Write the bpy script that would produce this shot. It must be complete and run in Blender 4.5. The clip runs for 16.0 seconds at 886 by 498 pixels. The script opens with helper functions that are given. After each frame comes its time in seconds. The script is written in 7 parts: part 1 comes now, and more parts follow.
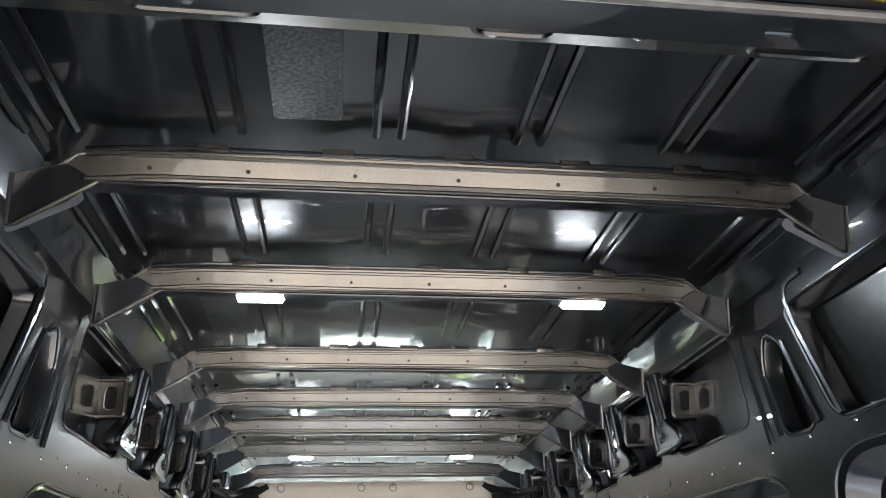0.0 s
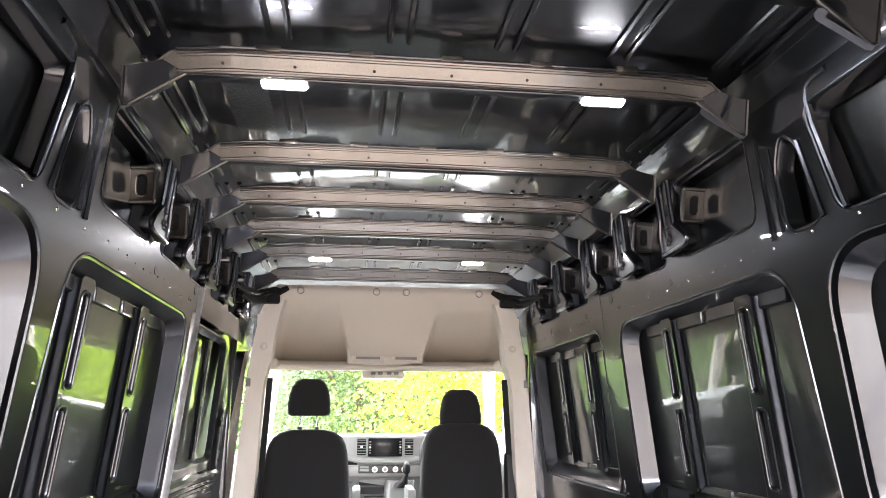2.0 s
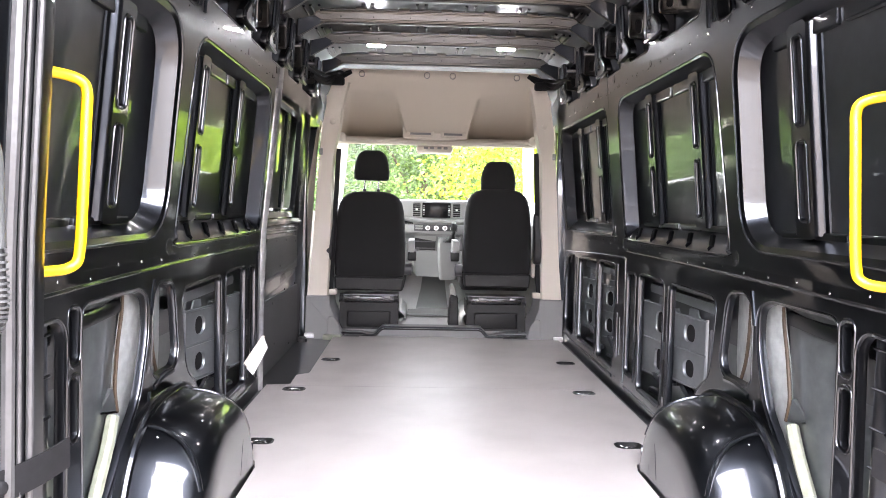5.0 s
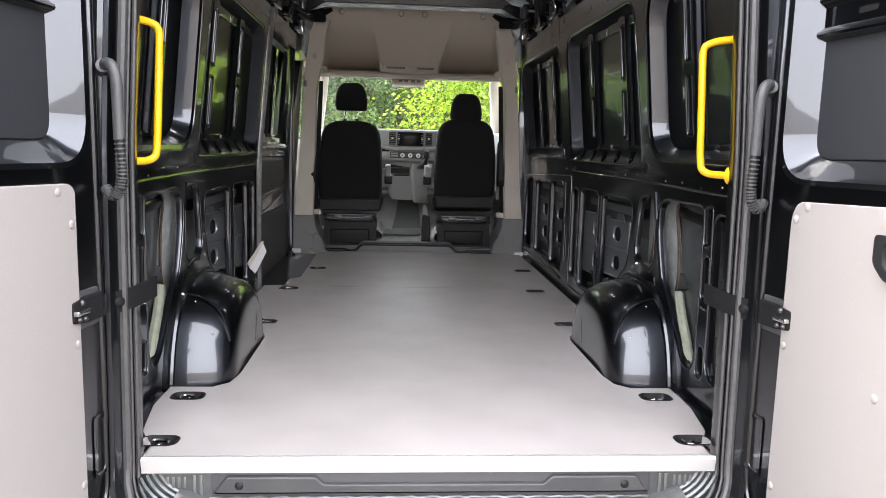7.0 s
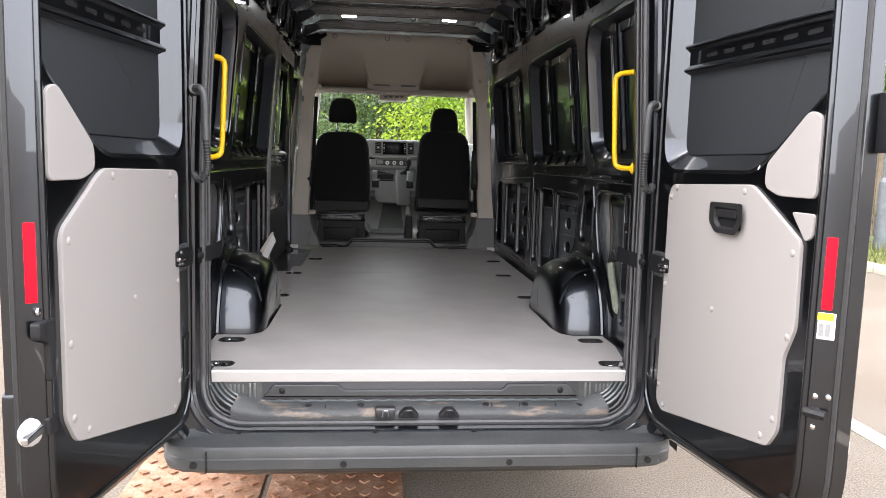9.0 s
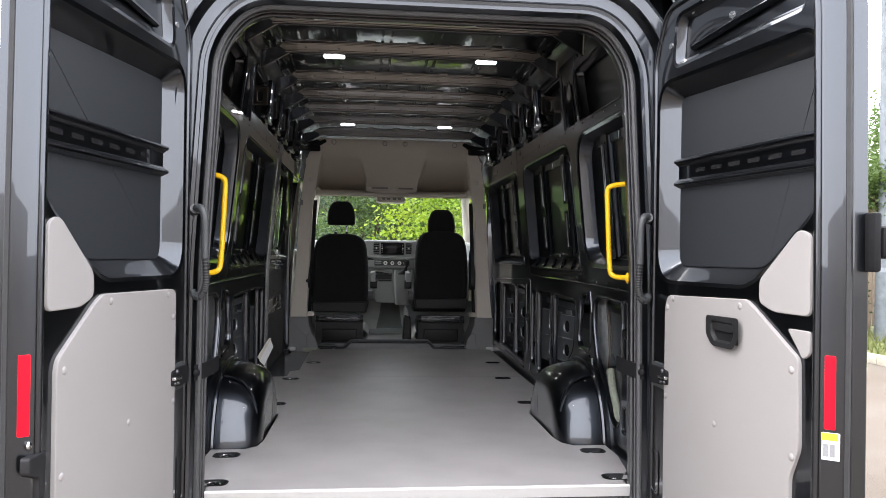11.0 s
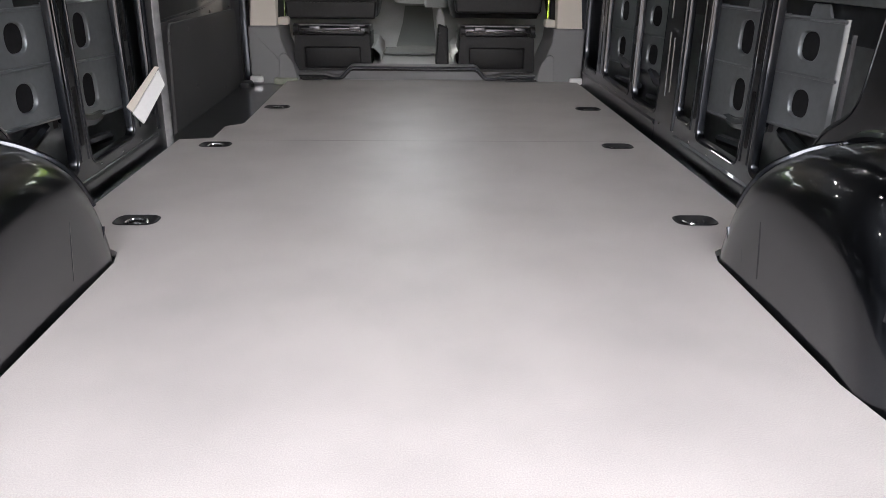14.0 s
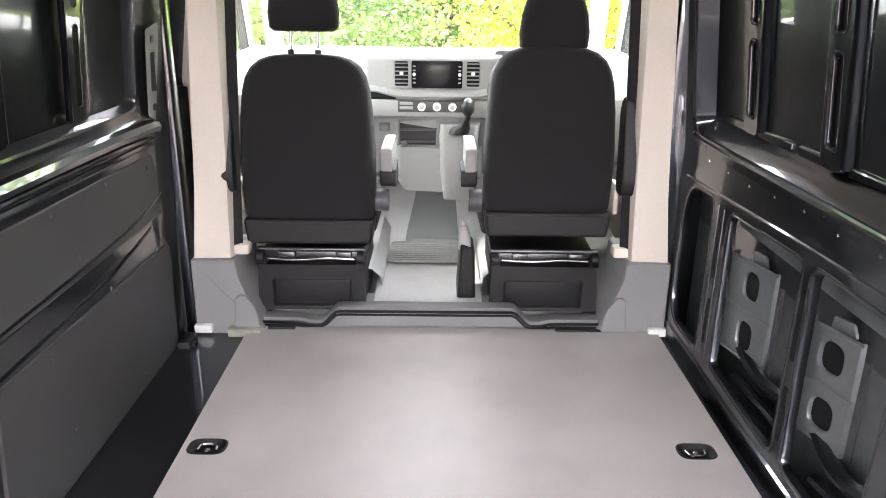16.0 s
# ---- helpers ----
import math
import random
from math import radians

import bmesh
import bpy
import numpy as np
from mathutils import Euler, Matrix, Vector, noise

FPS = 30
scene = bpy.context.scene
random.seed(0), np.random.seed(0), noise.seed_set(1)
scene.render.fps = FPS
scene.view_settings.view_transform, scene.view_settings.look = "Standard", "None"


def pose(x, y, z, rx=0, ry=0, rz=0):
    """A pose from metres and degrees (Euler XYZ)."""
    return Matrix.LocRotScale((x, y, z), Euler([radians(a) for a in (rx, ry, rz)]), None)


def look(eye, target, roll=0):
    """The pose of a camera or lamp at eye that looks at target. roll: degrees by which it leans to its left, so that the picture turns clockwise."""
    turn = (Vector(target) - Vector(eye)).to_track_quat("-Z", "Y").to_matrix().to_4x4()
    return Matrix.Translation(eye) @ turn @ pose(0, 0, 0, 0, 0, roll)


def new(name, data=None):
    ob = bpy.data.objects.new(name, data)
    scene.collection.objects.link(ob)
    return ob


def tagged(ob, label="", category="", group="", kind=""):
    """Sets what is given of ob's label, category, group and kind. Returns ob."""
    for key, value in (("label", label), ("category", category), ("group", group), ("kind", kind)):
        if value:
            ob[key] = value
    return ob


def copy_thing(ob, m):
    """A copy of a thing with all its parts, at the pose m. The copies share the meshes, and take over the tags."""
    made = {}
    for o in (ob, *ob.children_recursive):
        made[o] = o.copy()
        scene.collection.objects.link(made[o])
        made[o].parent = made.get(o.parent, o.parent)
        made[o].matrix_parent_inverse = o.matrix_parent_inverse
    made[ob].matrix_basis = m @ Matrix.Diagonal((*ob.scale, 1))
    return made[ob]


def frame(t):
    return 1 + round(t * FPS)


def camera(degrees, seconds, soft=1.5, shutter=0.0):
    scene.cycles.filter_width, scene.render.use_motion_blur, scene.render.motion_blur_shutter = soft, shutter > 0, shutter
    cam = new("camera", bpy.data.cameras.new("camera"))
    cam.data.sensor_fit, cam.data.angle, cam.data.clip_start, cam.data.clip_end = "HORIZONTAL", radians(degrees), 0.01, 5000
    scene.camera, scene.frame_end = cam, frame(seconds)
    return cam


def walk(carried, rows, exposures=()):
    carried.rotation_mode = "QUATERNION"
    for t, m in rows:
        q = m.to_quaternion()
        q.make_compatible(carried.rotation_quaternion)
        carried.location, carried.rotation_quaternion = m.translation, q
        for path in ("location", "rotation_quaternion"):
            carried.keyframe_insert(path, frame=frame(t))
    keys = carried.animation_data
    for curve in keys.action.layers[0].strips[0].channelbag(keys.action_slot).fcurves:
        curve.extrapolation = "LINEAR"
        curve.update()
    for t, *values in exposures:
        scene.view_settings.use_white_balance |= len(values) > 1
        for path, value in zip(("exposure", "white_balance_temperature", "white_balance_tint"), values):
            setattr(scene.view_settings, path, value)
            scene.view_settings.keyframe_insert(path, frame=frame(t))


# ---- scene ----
# The plan below is drawn in units of 1.06 m; U turns it into metres.
U = 1.06
cam = camera(62.2, 16.0, soft=0.9, shutter=0.0)
PATH = [
    (0, (-0.185, -0.461, 1.145), (0.066, 1.32, 2.021), -1.8),
    (0.5, (-0.198, -0.466, 1.126), (0.038, 1.358, 1.912), -0.9),
    (1, (-0.203, -0.453, 1.098), (0.028, 1.414, 1.775), -0.3),
    (1.5, (-0.2, -0.448, 1.066), (0.03, 1.458, 1.629), -0.0),
    (2, (-0.211, -0.469, 1.046), (0.025, 1.467, 1.489), 0.1),
    (2.5, (-0.22, -0.495, 1.023), (0.012, 1.463, 1.353), 0.3),
    (3, (-0.226, -0.543, 0.987), (-0.014, 1.432, 1.216), 0.6),
    (3.5, (-0.199, -0.654, 0.943), (-0.022, 1.333, 1.083), 0.9),
    (3.6, (-0.181, -0.664, 0.931), (-0.019, 1.326, 1.046), 1.2),
    (4, (-0.134, -0.825, 0.898), (-0.008, 1.171, 0.944), 1.2),
    (4.5, (-0.118, -0.993, 0.883), (-0.025, 1.004, 0.85), 1.3),
    (5, (-0.111, -1.197, 0.872), (-0.047, 0.799, 0.759), 1.3),
    (5.2, (-0.104, -1.266, 0.862), (-0.039, 0.728, 0.724), 1.4),
    (7.3, (-0.122, -1.895, 0.795), (0.03, 0.078, 0.508), 1.7),
    (7.5, (-0.125, -1.972, 0.788), (0.038, 0.0, 0.499), 1.9),
    (8, (-0.095, -2.197, 0.76), (0.086, -0.226, 0.474), 2.1),
    (8.5, (-0.127, -2.37, 0.75), (0.062, -0.398, 0.474), 2.0),
    (9, (-0.194, -2.532, 0.759), (0.002, -0.557, 0.517), 1.6),
    (9.5, (-0.235, -2.651, 0.785), (-0.019, -0.67, 0.609), 1.2),
    (10, (-0.235, -2.694, 0.819), (-0.007, -0.709, 0.745), 1.0),
    (10.2, (-0.235, -2.697, 0.837), (-0.005, -0.71, 0.81), 0.9),
    (12.3, (-0.087, -1.711, 0.763), (0.015, 0.286, 0.778), 0.2),
    (12.5, (-0.084, -1.534, 0.737), (0.013, 0.462, 0.656), 0.0),
    (13, (-0.05, -1.055, 0.679), (0.033, 0.908, 0.306), 0.0),
    (13.5, (-0.023, -0.61, 0.581), (0.051, 1.27, -0.098), 0.5),
    (14, (-0.01, -0.228, 0.6), (0.064, 1.63, -0.137), 0.8),
    (14.5, (0.057, 0.156, 0.729), (0.039, 2.056, 0.105), -0.3),
    (14.7, (0.073, 0.285, 0.845), (0.027, 2.185, 0.223), -0.6),
    (15, (0.027, 0.473, 0.989), (-0.019, 2.37, 0.359), -0.4),
    (15.5, (0.004, 0.833, 1.126), (-0.02, 2.715, 0.449), 0.1),
    (16, (0.023, 1.214, 1.176), (0.037, 3.103, 0.517), 0.7),
]
EXPOSURES = [(0.0, 4.1, 6100, 6), (0.5, 4.4, 6150, 9), (1.5, 4.25, 6350, 14), (3.0, 3.8, 6450, 18), (4.0, 4.3, 6450, 18), (4.6, 4.05, 6400, 18), (5.2, 3.6, 6350, 18), (6.2, 2.6, 6300, 14),
             (7.5, 2.05, 6450, 14), (9.0, 1.7, 6450, 13), (10.2, 1.5, 6250, 12), (12.3, 1.85, 6350, 15), (13.0, 2.15, 6550, 17),
             (13.5, 2.35, 6550, 16), (14.0, 2.65, 6500, 14), (14.5, 3.1, 6400, 14), (15.0, 3.7, 6400, 15), (15.5, 4.0, 6450, 16), (16.0, 4.15, 6500, 17)]
walk(cam, [(t, look([c * U for c in eye], [c * U for c in target], roll)) for t, eye, target, roll in PATH], EXPOSURES)

# ---- world and sun ----
world = bpy.data.worlds.new("overcast_sky")
scene.world = world
world.use_nodes = True
wn = world.node_tree
sky = wn.nodes.new("ShaderNodeTexSky")
sky.sky_type, sky.sun_disc = "NISHITA", False
sky.sun_elevation, sky.sun_rotation = radians(49), radians(278)
sky.air_density, sky.dust_density, sky.ozone_density = 1.0, 4.0, 1.0
wn.nodes["Background"].inputs["Strength"].default_value = 0.13
cloud = wn.nodes.new("ShaderNodeMix")
cloud.data_type = "RGBA"
cloud.inputs["Factor"].default_value = 0.75
cloud.inputs["B"].default_value = (20.0, 20.0, 20.2, 1)
wn.links.new(sky.outputs["Color"], cloud.inputs["A"])
wn.links.new(cloud.outputs["Result"], wn.nodes["Background"].inputs["Color"])
sun = new("sun", bpy.data.lights.new("sun", "SUN"))
sun.data.energy, sun.data.angle, sun.data.color = 0.7, radians(25), (1.0, 0.96, 0.9)
sun.matrix_world = pose(-10, 2, 12, 41, 0, -98)


# ---- materials ----
def material(name, color, rough=0.5, metal=0.0, coat=0.0, grain=0.0, size=40.0, bump=0.0, bump_size=200.0, spread=0.0,
             emit=0.0, second=None, second_size=3.0, second_at=(0.45, 0.65), sheen=0.0, spec=0.5, stretch=None):
    """A surface with a base colour, fine grain, broad stains, relief, and a shade of its own for each object."""
    m = bpy.data.materials.new(name)
    m.use_nodes = True
    nt = m.node_tree
    bsdf = nt.nodes["Principled BSDF"]
    bsdf.inputs["Roughness"].default_value = rough
    bsdf.inputs["Metallic"].default_value = metal
    bsdf.inputs["Coat Weight"].default_value = coat
    bsdf.inputs["Coat Roughness"].default_value = 0.02
    bsdf.inputs["Sheen Weight"].default_value = sheen
    bsdf.inputs["Specular IOR Level"].default_value = spec
    rgb = nt.nodes.new("ShaderNodeRGB")
    rgb.outputs[0].default_value = (*color, 1)
    out = rgb.outputs[0]
    coord = nt.nodes.new("ShaderNodeTexCoord").outputs["Object"]
    if stretch:
        mp = nt.nodes.new("ShaderNodeMapping")
        mp.inputs["Scale"].default_value = stretch
        nt.links.new(coord, mp.inputs["Vector"])
        coord = mp.outputs["Vector"]

    def noise_at(scale, detail=4.0):
        n = nt.nodes.new("ShaderNodeTexNoise")
        n.inputs["Scale"].default_value, n.inputs["Detail"].default_value = scale, detail
        nt.links.new(coord, n.inputs["Vector"])
        return n.outputs["Fac"]

    def mixed(a, b, fac, lo, hi):
        r = nt.nodes.new("ShaderNodeMapRange")
        r.inputs["From Min"].default_value, r.inputs["From Max"].default_value = lo, hi
        nt.links.new(fac, r.inputs["Value"])
        x = nt.nodes.new("ShaderNodeMix")
        x.data_type = "RGBA"
        nt.links.new(r.outputs["Result"], x.inputs["Factor"])
        nt.links.new(a, x.inputs["A"])
        if isinstance(b, tuple):
            x.inputs["B"].default_value = (*b, 1)
        else:
            nt.links.new(b, x.inputs["B"])
        return x.outputs["Result"]

    if second:
        out = mixed(out, second, noise_at(second_size, 6.0), *second_at)
    if grain or spread:
        hs = nt.nodes.new("ShaderNodeHueSaturation")
        nt.links.new(out, hs.inputs["Color"])
        add = nt.nodes.new("ShaderNodeMath")
        add.operation = "ADD"
        add.inputs[1].default_value = 1.0 - grain / 2 - spread / 2
        if grain:
            r = nt.nodes.new("ShaderNodeMapRange")
            r.inputs["From Min"].default_value, r.inputs["From Max"].default_value = 0.3, 0.7
            r.inputs["To Max"].default_value = grain
            nt.links.new(noise_at(size), r.inputs["Value"])
            nt.links.new(r.outputs["Result"], add.inputs[0])
        last = add.outputs[0]
        if spread:
            info = nt.nodes.new("ShaderNodeObjectInfo")
            mul = nt.nodes.new("ShaderNodeMath")
            mul.operation = "MULTIPLY_ADD"
            mul.inputs[1].default_value = spread
            nt.links.new(info.outputs["Random"], mul.inputs[0])
            nt.links.new(last, mul.inputs[2])
            last = mul.outputs[0]
        nt.links.new(last, hs.inputs["Value"])
        out = hs.outputs["Color"]
    nt.links.new(out, bsdf.inputs["Base Color"])
    if bump:
        b = nt.nodes.new("ShaderNodeBump")
        b.inputs["Strength"].default_value, b.inputs["Distance"].default_value = bump, 0.002
        nt.links.new(noise_at(bump_size, 3.0), b.inputs["Height"])
        nt.links.new(b.outputs["Normal"], bsdf.inputs["Normal"])
    if emit:
        bsdf.inputs["Emission Color"].default_value = (*color, 1)
        bsdf.inputs["Emission Strength"].default_value = emit
    return m


def glass_material(name, tint=(0.9, 0.95, 0.93)):
    m = bpy.data.materials.new(name)
    m.use_nodes = True
    nt = m.node_tree
    nt.nodes.remove(nt.nodes["Principled BSDF"])
    clear, gloss, mix = (nt.nodes.new(k) for k in ("ShaderNodeBsdfTransparent", "ShaderNodeBsdfGlossy", "ShaderNodeMixShader"))
    clear.inputs["Color"].default_value = (*tint, 1)
    gloss.inputs["Roughness"].default_value = 0.02
    mix.inputs[0].default_value = 0.05
    nt.links.new(clear.outputs[0], mix.inputs[1])
    nt.links.new(gloss.outputs[0], mix.inputs[2])
    nt.links.new(mix.outputs[0], nt.nodes["Material Output"].inputs["Surface"])
    return m


PAINT = material("dark_grey_metallic_body_paint", (0.037, 0.041, 0.049), 0.31, 1.0, 1.0, grain=0.25, size=900, bump=0.02, bump_size=14, second=(0.034, 0.038, 0.045), second_size=2)
# copy of the body paint, lightened and warmed to hold reflected daylight
LITPAINT = material("body_paint_lit_copy", (0.150, 0.143, 0.133), 0.30, 1.0, 0.6, grain=0.25, size=300, bump=0.03, bump_size=30, second=(0.120, 0.116, 0.112), second_size=5)
SKIN = material("painted_outer_skin", (0.030, 0.034, 0.038), 0.30, 0.7, 1.0, grain=0.3, size=25, bump=0.12, bump_size=12, second=(0.028, 0.030, 0.034), second_size=4)
PRIMER = material("grey_primer_steel", (0.40, 0.42, 0.42), 0.45, 0.3, 0.3, grain=0.35, size=30, second=(0.33, 0.35, 0.35), second_size=5, bump=0.1, bump_size=60)
BRACKET = material("galvanised_bracket_steel", (0.18, 0.195, 0.205), 0.33, 0.6, 0.3, grain=0.10, size=60, second=(0.155, 0.167, 0.178), second_size=5, bump=0.02)
INNERSKIN = material("grey_inner_side_steel", (0.10, 0.111, 0.113), 0.36, 0.6, 0.5, grain=0.3, size=25, bump=0.08, bump_size=12, second=(0.078, 0.087, 0.090), second_size=5)
BLACK = material("black_plastic", (0.011, 0.011, 0.012), 0.5, grain=0.3, size=80, bump=0.2, bump_size=600, spec=0.3)
# black straps and cables; also the near-black sheets that paint shade into slots
STRAP_AND_SHADE = material("black_strap_and_slot_shade", (0.010, 0.010, 0.011), 0.6, grain=0.3, size=60, spec=0.12)
RUBBER = material("black_rubber", (0.016, 0.016, 0.017), 0.6, grain=0.4, size=50)
SEALRUBBER = material("weathered_seal_rubber", (0.050, 0.050, 0.052), 0.42, grain=0.3, size=60, second=(0.040, 0.040, 0.042), second_size=6)
BUMPER = material("dark_grey_bumper_plastic", (0.044, 0.047, 0.049), 0.42, grain=0.35, size=300, bump=0.35, bump_size=700, second=(0.056, 0.057, 0.058), second_size=6)
DIRT = material("dusty_step_plastic", (0.040, 0.043, 0.045), 0.45, grain=0.5, size=200, bump=0.3, bump_size=300, second=(0.15, 0.118, 0.095), second_size=11, second_at=(0.55, 0.62), stretch=(0.45, 1.6, 1.6))
FLOOR = material("grey_laminate_floor", (0.45, 0.423, 0.412), 0.40, spec=0.45, grain=0.22, size=420, bump=0.25, bump_size=500, second=(0.385, 0.362, 0.353), second_size=3.4, second_at=(0.40, 0.70))
ALU = material("brushed_aluminium", (0.72, 0.72, 0.72), 0.35, 0.6, grain=0.15, size=90, stretch=(1, 30, 30))
CHROMEDARK = material("dark_steel", (0.10, 0.10, 0.105), 0.35, 0.9, grain=0.3, size=60)
CHROME = material("bright_steel", (0.6, 0.6, 0.6), 0.22, 1.0, grain=0.2, size=40)
TRIM = material("grey_trim_board", (0.258, 0.243, 0.237), 0.6, grain=0.12, size=400, bump=0.15, bump_size=500, second=(0.262, 0.248, 0.242), second_size=2)
DOORTRIM = material("dark_grey_trim_board", (0.056, 0.056, 0.057), 0.5, grain=0.15, size=300, bump=0.15, bump_size=500, second=(0.048, 0.048, 0.049), second_size=3)
LINER = material("beige_headliner", (0.63, 0.57, 0.495), 0.8, grain=0.08, size=300, bump=0.2, bump_size=600, second=(0.60, 0.545, 0.475), second_size=2)
PILLAR = material("pale_pillar_plastic", (0.62, 0.57, 0.505), 0.5, grain=0.08, size=200, bump=0.15, bump_size=700)
MIDGREY = material("mid_grey_plastic", (0.20, 0.20, 0.205), 0.5, grain=0.15, size=200, bump=0.2, bump_size=700)
CONSOLE = material("mid_grey_console", (0.18, 0.185, 0.182), 0.5, grain=0.1, size=200, bump=0.2, bump_size=700)
RIBMAT = material("ribbed_grey_mat", (0.16, 0.17, 0.165), 0.6, grain=0.25, size=200, bump=0.2, bump_size=300)
DASH = material("light_grey_dashboard", (0.27, 0.272, 0.266), 0.5, grain=0.1, size=200, bump=0.2, bump_size=700)
DASHDARK = material("dark_dashboard_plastic", (0.05, 0.05, 0.055), 0.45, grain=0.2, size=200, bump=0.15, bump_size=700)
FABRIC = material("black_seat_fabric", (0.008, 0.008, 0.009), 0.95, grain=0.5, size=500, bump=0.5, bump_size=900, sheen=0.03)
SCREEN = material("dark_screen_glass", (0.006, 0.006, 0.007), 0.22, spec=0.15)
YELLOW = material("yellow_painted_tube", (0.64, 0.395, 0.0), 0.4, coat=0.15, grain=0.06, size=60)
RED = material("red_reflector", (0.95, 0.0, 0.012), 0.45, grain=0.1, size=300, spec=0.2)
WHITE = material("white_plastic", (0.75, 0.75, 0.74), 0.4, grain=0.05, size=100)
LABELYELLOW = material("yellow_label", (0.85, 0.65, 0.02), 0.5)
MAT = material("light_rubber_cab_floor", (0.46, 0.465, 0.465), 0.5, grain=0.08, size=120, bump=0.08, bump_size=300, second=(0.40, 0.405, 0.405), second_size=4)
SEALER = material("brown_seam_sealer", (0.045, 0.028, 0.016), 0.5, grain=0.4, size=60)
FOAM = material("cream_cavity_foam", (0.24, 0.255, 0.20), 0.7, grain=0.3, size=40, bump=0.3, bump_size=80)
LAMP = material("led_lamp_lens", (1.0, 0.98, 0.94), 0.3, emit=20.0)
GLASS = glass_material("clear_window_glass")


# ---- mesh helpers ----
def part(name, bm, mat, parent=None, label="", smooth=True, scale=True):
    """Links a bmesh as one mesh object; without a parent it is a thing or a piece of the setting."""
    if scale:
        bm.transform(Matrix.Scale(U, 4))
    bmesh.ops.recalc_face_normals(bm, faces=bm.faces)
    if smooth:
        for e in bm.edges:
            if len(e.link_faces) == 2:
                a, b = e.link_faces
                turn = a.normal.angle(b.normal, 0.0)
                e.smooth = turn < (radians(2) if a.select != b.select else radians(38))
    me = bpy.data.meshes.new(name)
    bm.to_mesh(me)
    bm.free()
    for m in (mat if isinstance(mat, (list, tuple)) else [mat]):
        me.materials.append(m)
    if smooth:
        me.shade_smooth()
    ob = new(name, me)
    if parent:
        ob.parent = parent
    if label:
        ob["label"] = label
    return ob


def thing(name, at=(0, 0, 0), turn=0.0, **tags):
    """An Empty at the base of a thing, in plan units."""
    ob = new(name)
    ob.empty_display_size = 0.05
    ob.matrix_basis = pose(at[0] * U, at[1] * U, at[2] * U, 0, 0, turn)
    return tagged(ob, **tags)


def box(bm, x0, x1, y0, y1, z0, z1, bevel=0.0, seg=2):
    r = bmesh.ops.create_cube(bm, size=1.0, matrix=Matrix.Translation(((x0 + x1) / 2, (y0 + y1) / 2, (z0 + z1) / 2)) @ Matrix.Diagonal((x1 - x0, y1 - y0, z1 - z0, 1)))
    if bevel:
        es = list({e for v in r["verts"] for e in v.link_edges})
        bmesh.ops.bevel(bm, geom=es, offset=bevel, segments=seg, affect="EDGES", profile=0.5)
    return bm


def boxed(*args, **kw):
    return box(bmesh.new(), *args, **kw)


def cyl(bm, a, b, r, n=14, r2=None):
    """A closed round bar from a to b."""
    a, b = Vector(a), Vector(b)
    m = Matrix.Translation((a + b) / 2) @ (b - a).to_track_quat("Z", "Y").to_matrix().to_4x4()
    bmesh.ops.create_cone(bm, cap_ends=True, segments=n, radius1=r, radius2=r if r2 is None else r2, depth=(b - a).length, matrix=m)
    return bm


def dome(bm, at, way, r, h, n=10):
    """A shallow rounded head, as of a screw."""
    way = Vector(way).normalized()
    m = Matrix.Translation(at) @ way.to_track_quat("Z", "Y").to_matrix().to_4x4() @ Matrix.Diagonal((r, r, h, 1))
    bmesh.ops.create_uvsphere(bm, u_segments=n, v_segments=6, radius=1.0, matrix=m)
    return bm


def rounded(points, r, n=5):
    """A closed outline with its corners rounded; r is one radius or one for each corner."""
    out, k = [], len(points)
    for i in range(k):
        p, a, b = (Vector(points[j % k]) for j in (i, i - 1, i + 1))
        rr = r[i] if isinstance(r, (list, tuple)) else r
        rr = min(rr, 0.48 * (a - p).length, 0.48 * (b - p).length)
        if rr <= 0:
            out.append(tuple(p))
            continue
        pa, pb = p + (a - p).normalized() * rr, p + (b - p).normalized() * rr
        for j in range(n + 1):
            s = j / n
            out.append(tuple(pa * (1 - s) ** 2 + p * 2 * s * (1 - s) + pb * s * s))
    return out


def rrect(u0, u1, v0, v1, r, n=5):
    return rounded([(u0, v0), (u1, v0), (u1, v1), (u0, v1)], r, n)


def grown(loop, d):
    """An outline moved outwards by d (inwards: minus)."""
    k, out = len(loop), []
    area = sum(loop[i - 1][0] * loop[i][1] - loop[i][0] * loop[i - 1][1] for i in range(k))
    s = 1 if area > 0 else -1
    for i in range(k):
        a, b = Vector(loop[i - 1]), Vector(loop[(i + 1) % k])
        t = b - a
        nrm = Vector((t.y, -t.x)).normalized() * s if t.length > 1e-9 else Vector((0, 0))
        out.append(tuple(Vector(loop[i]) + nrm * d))
    return out


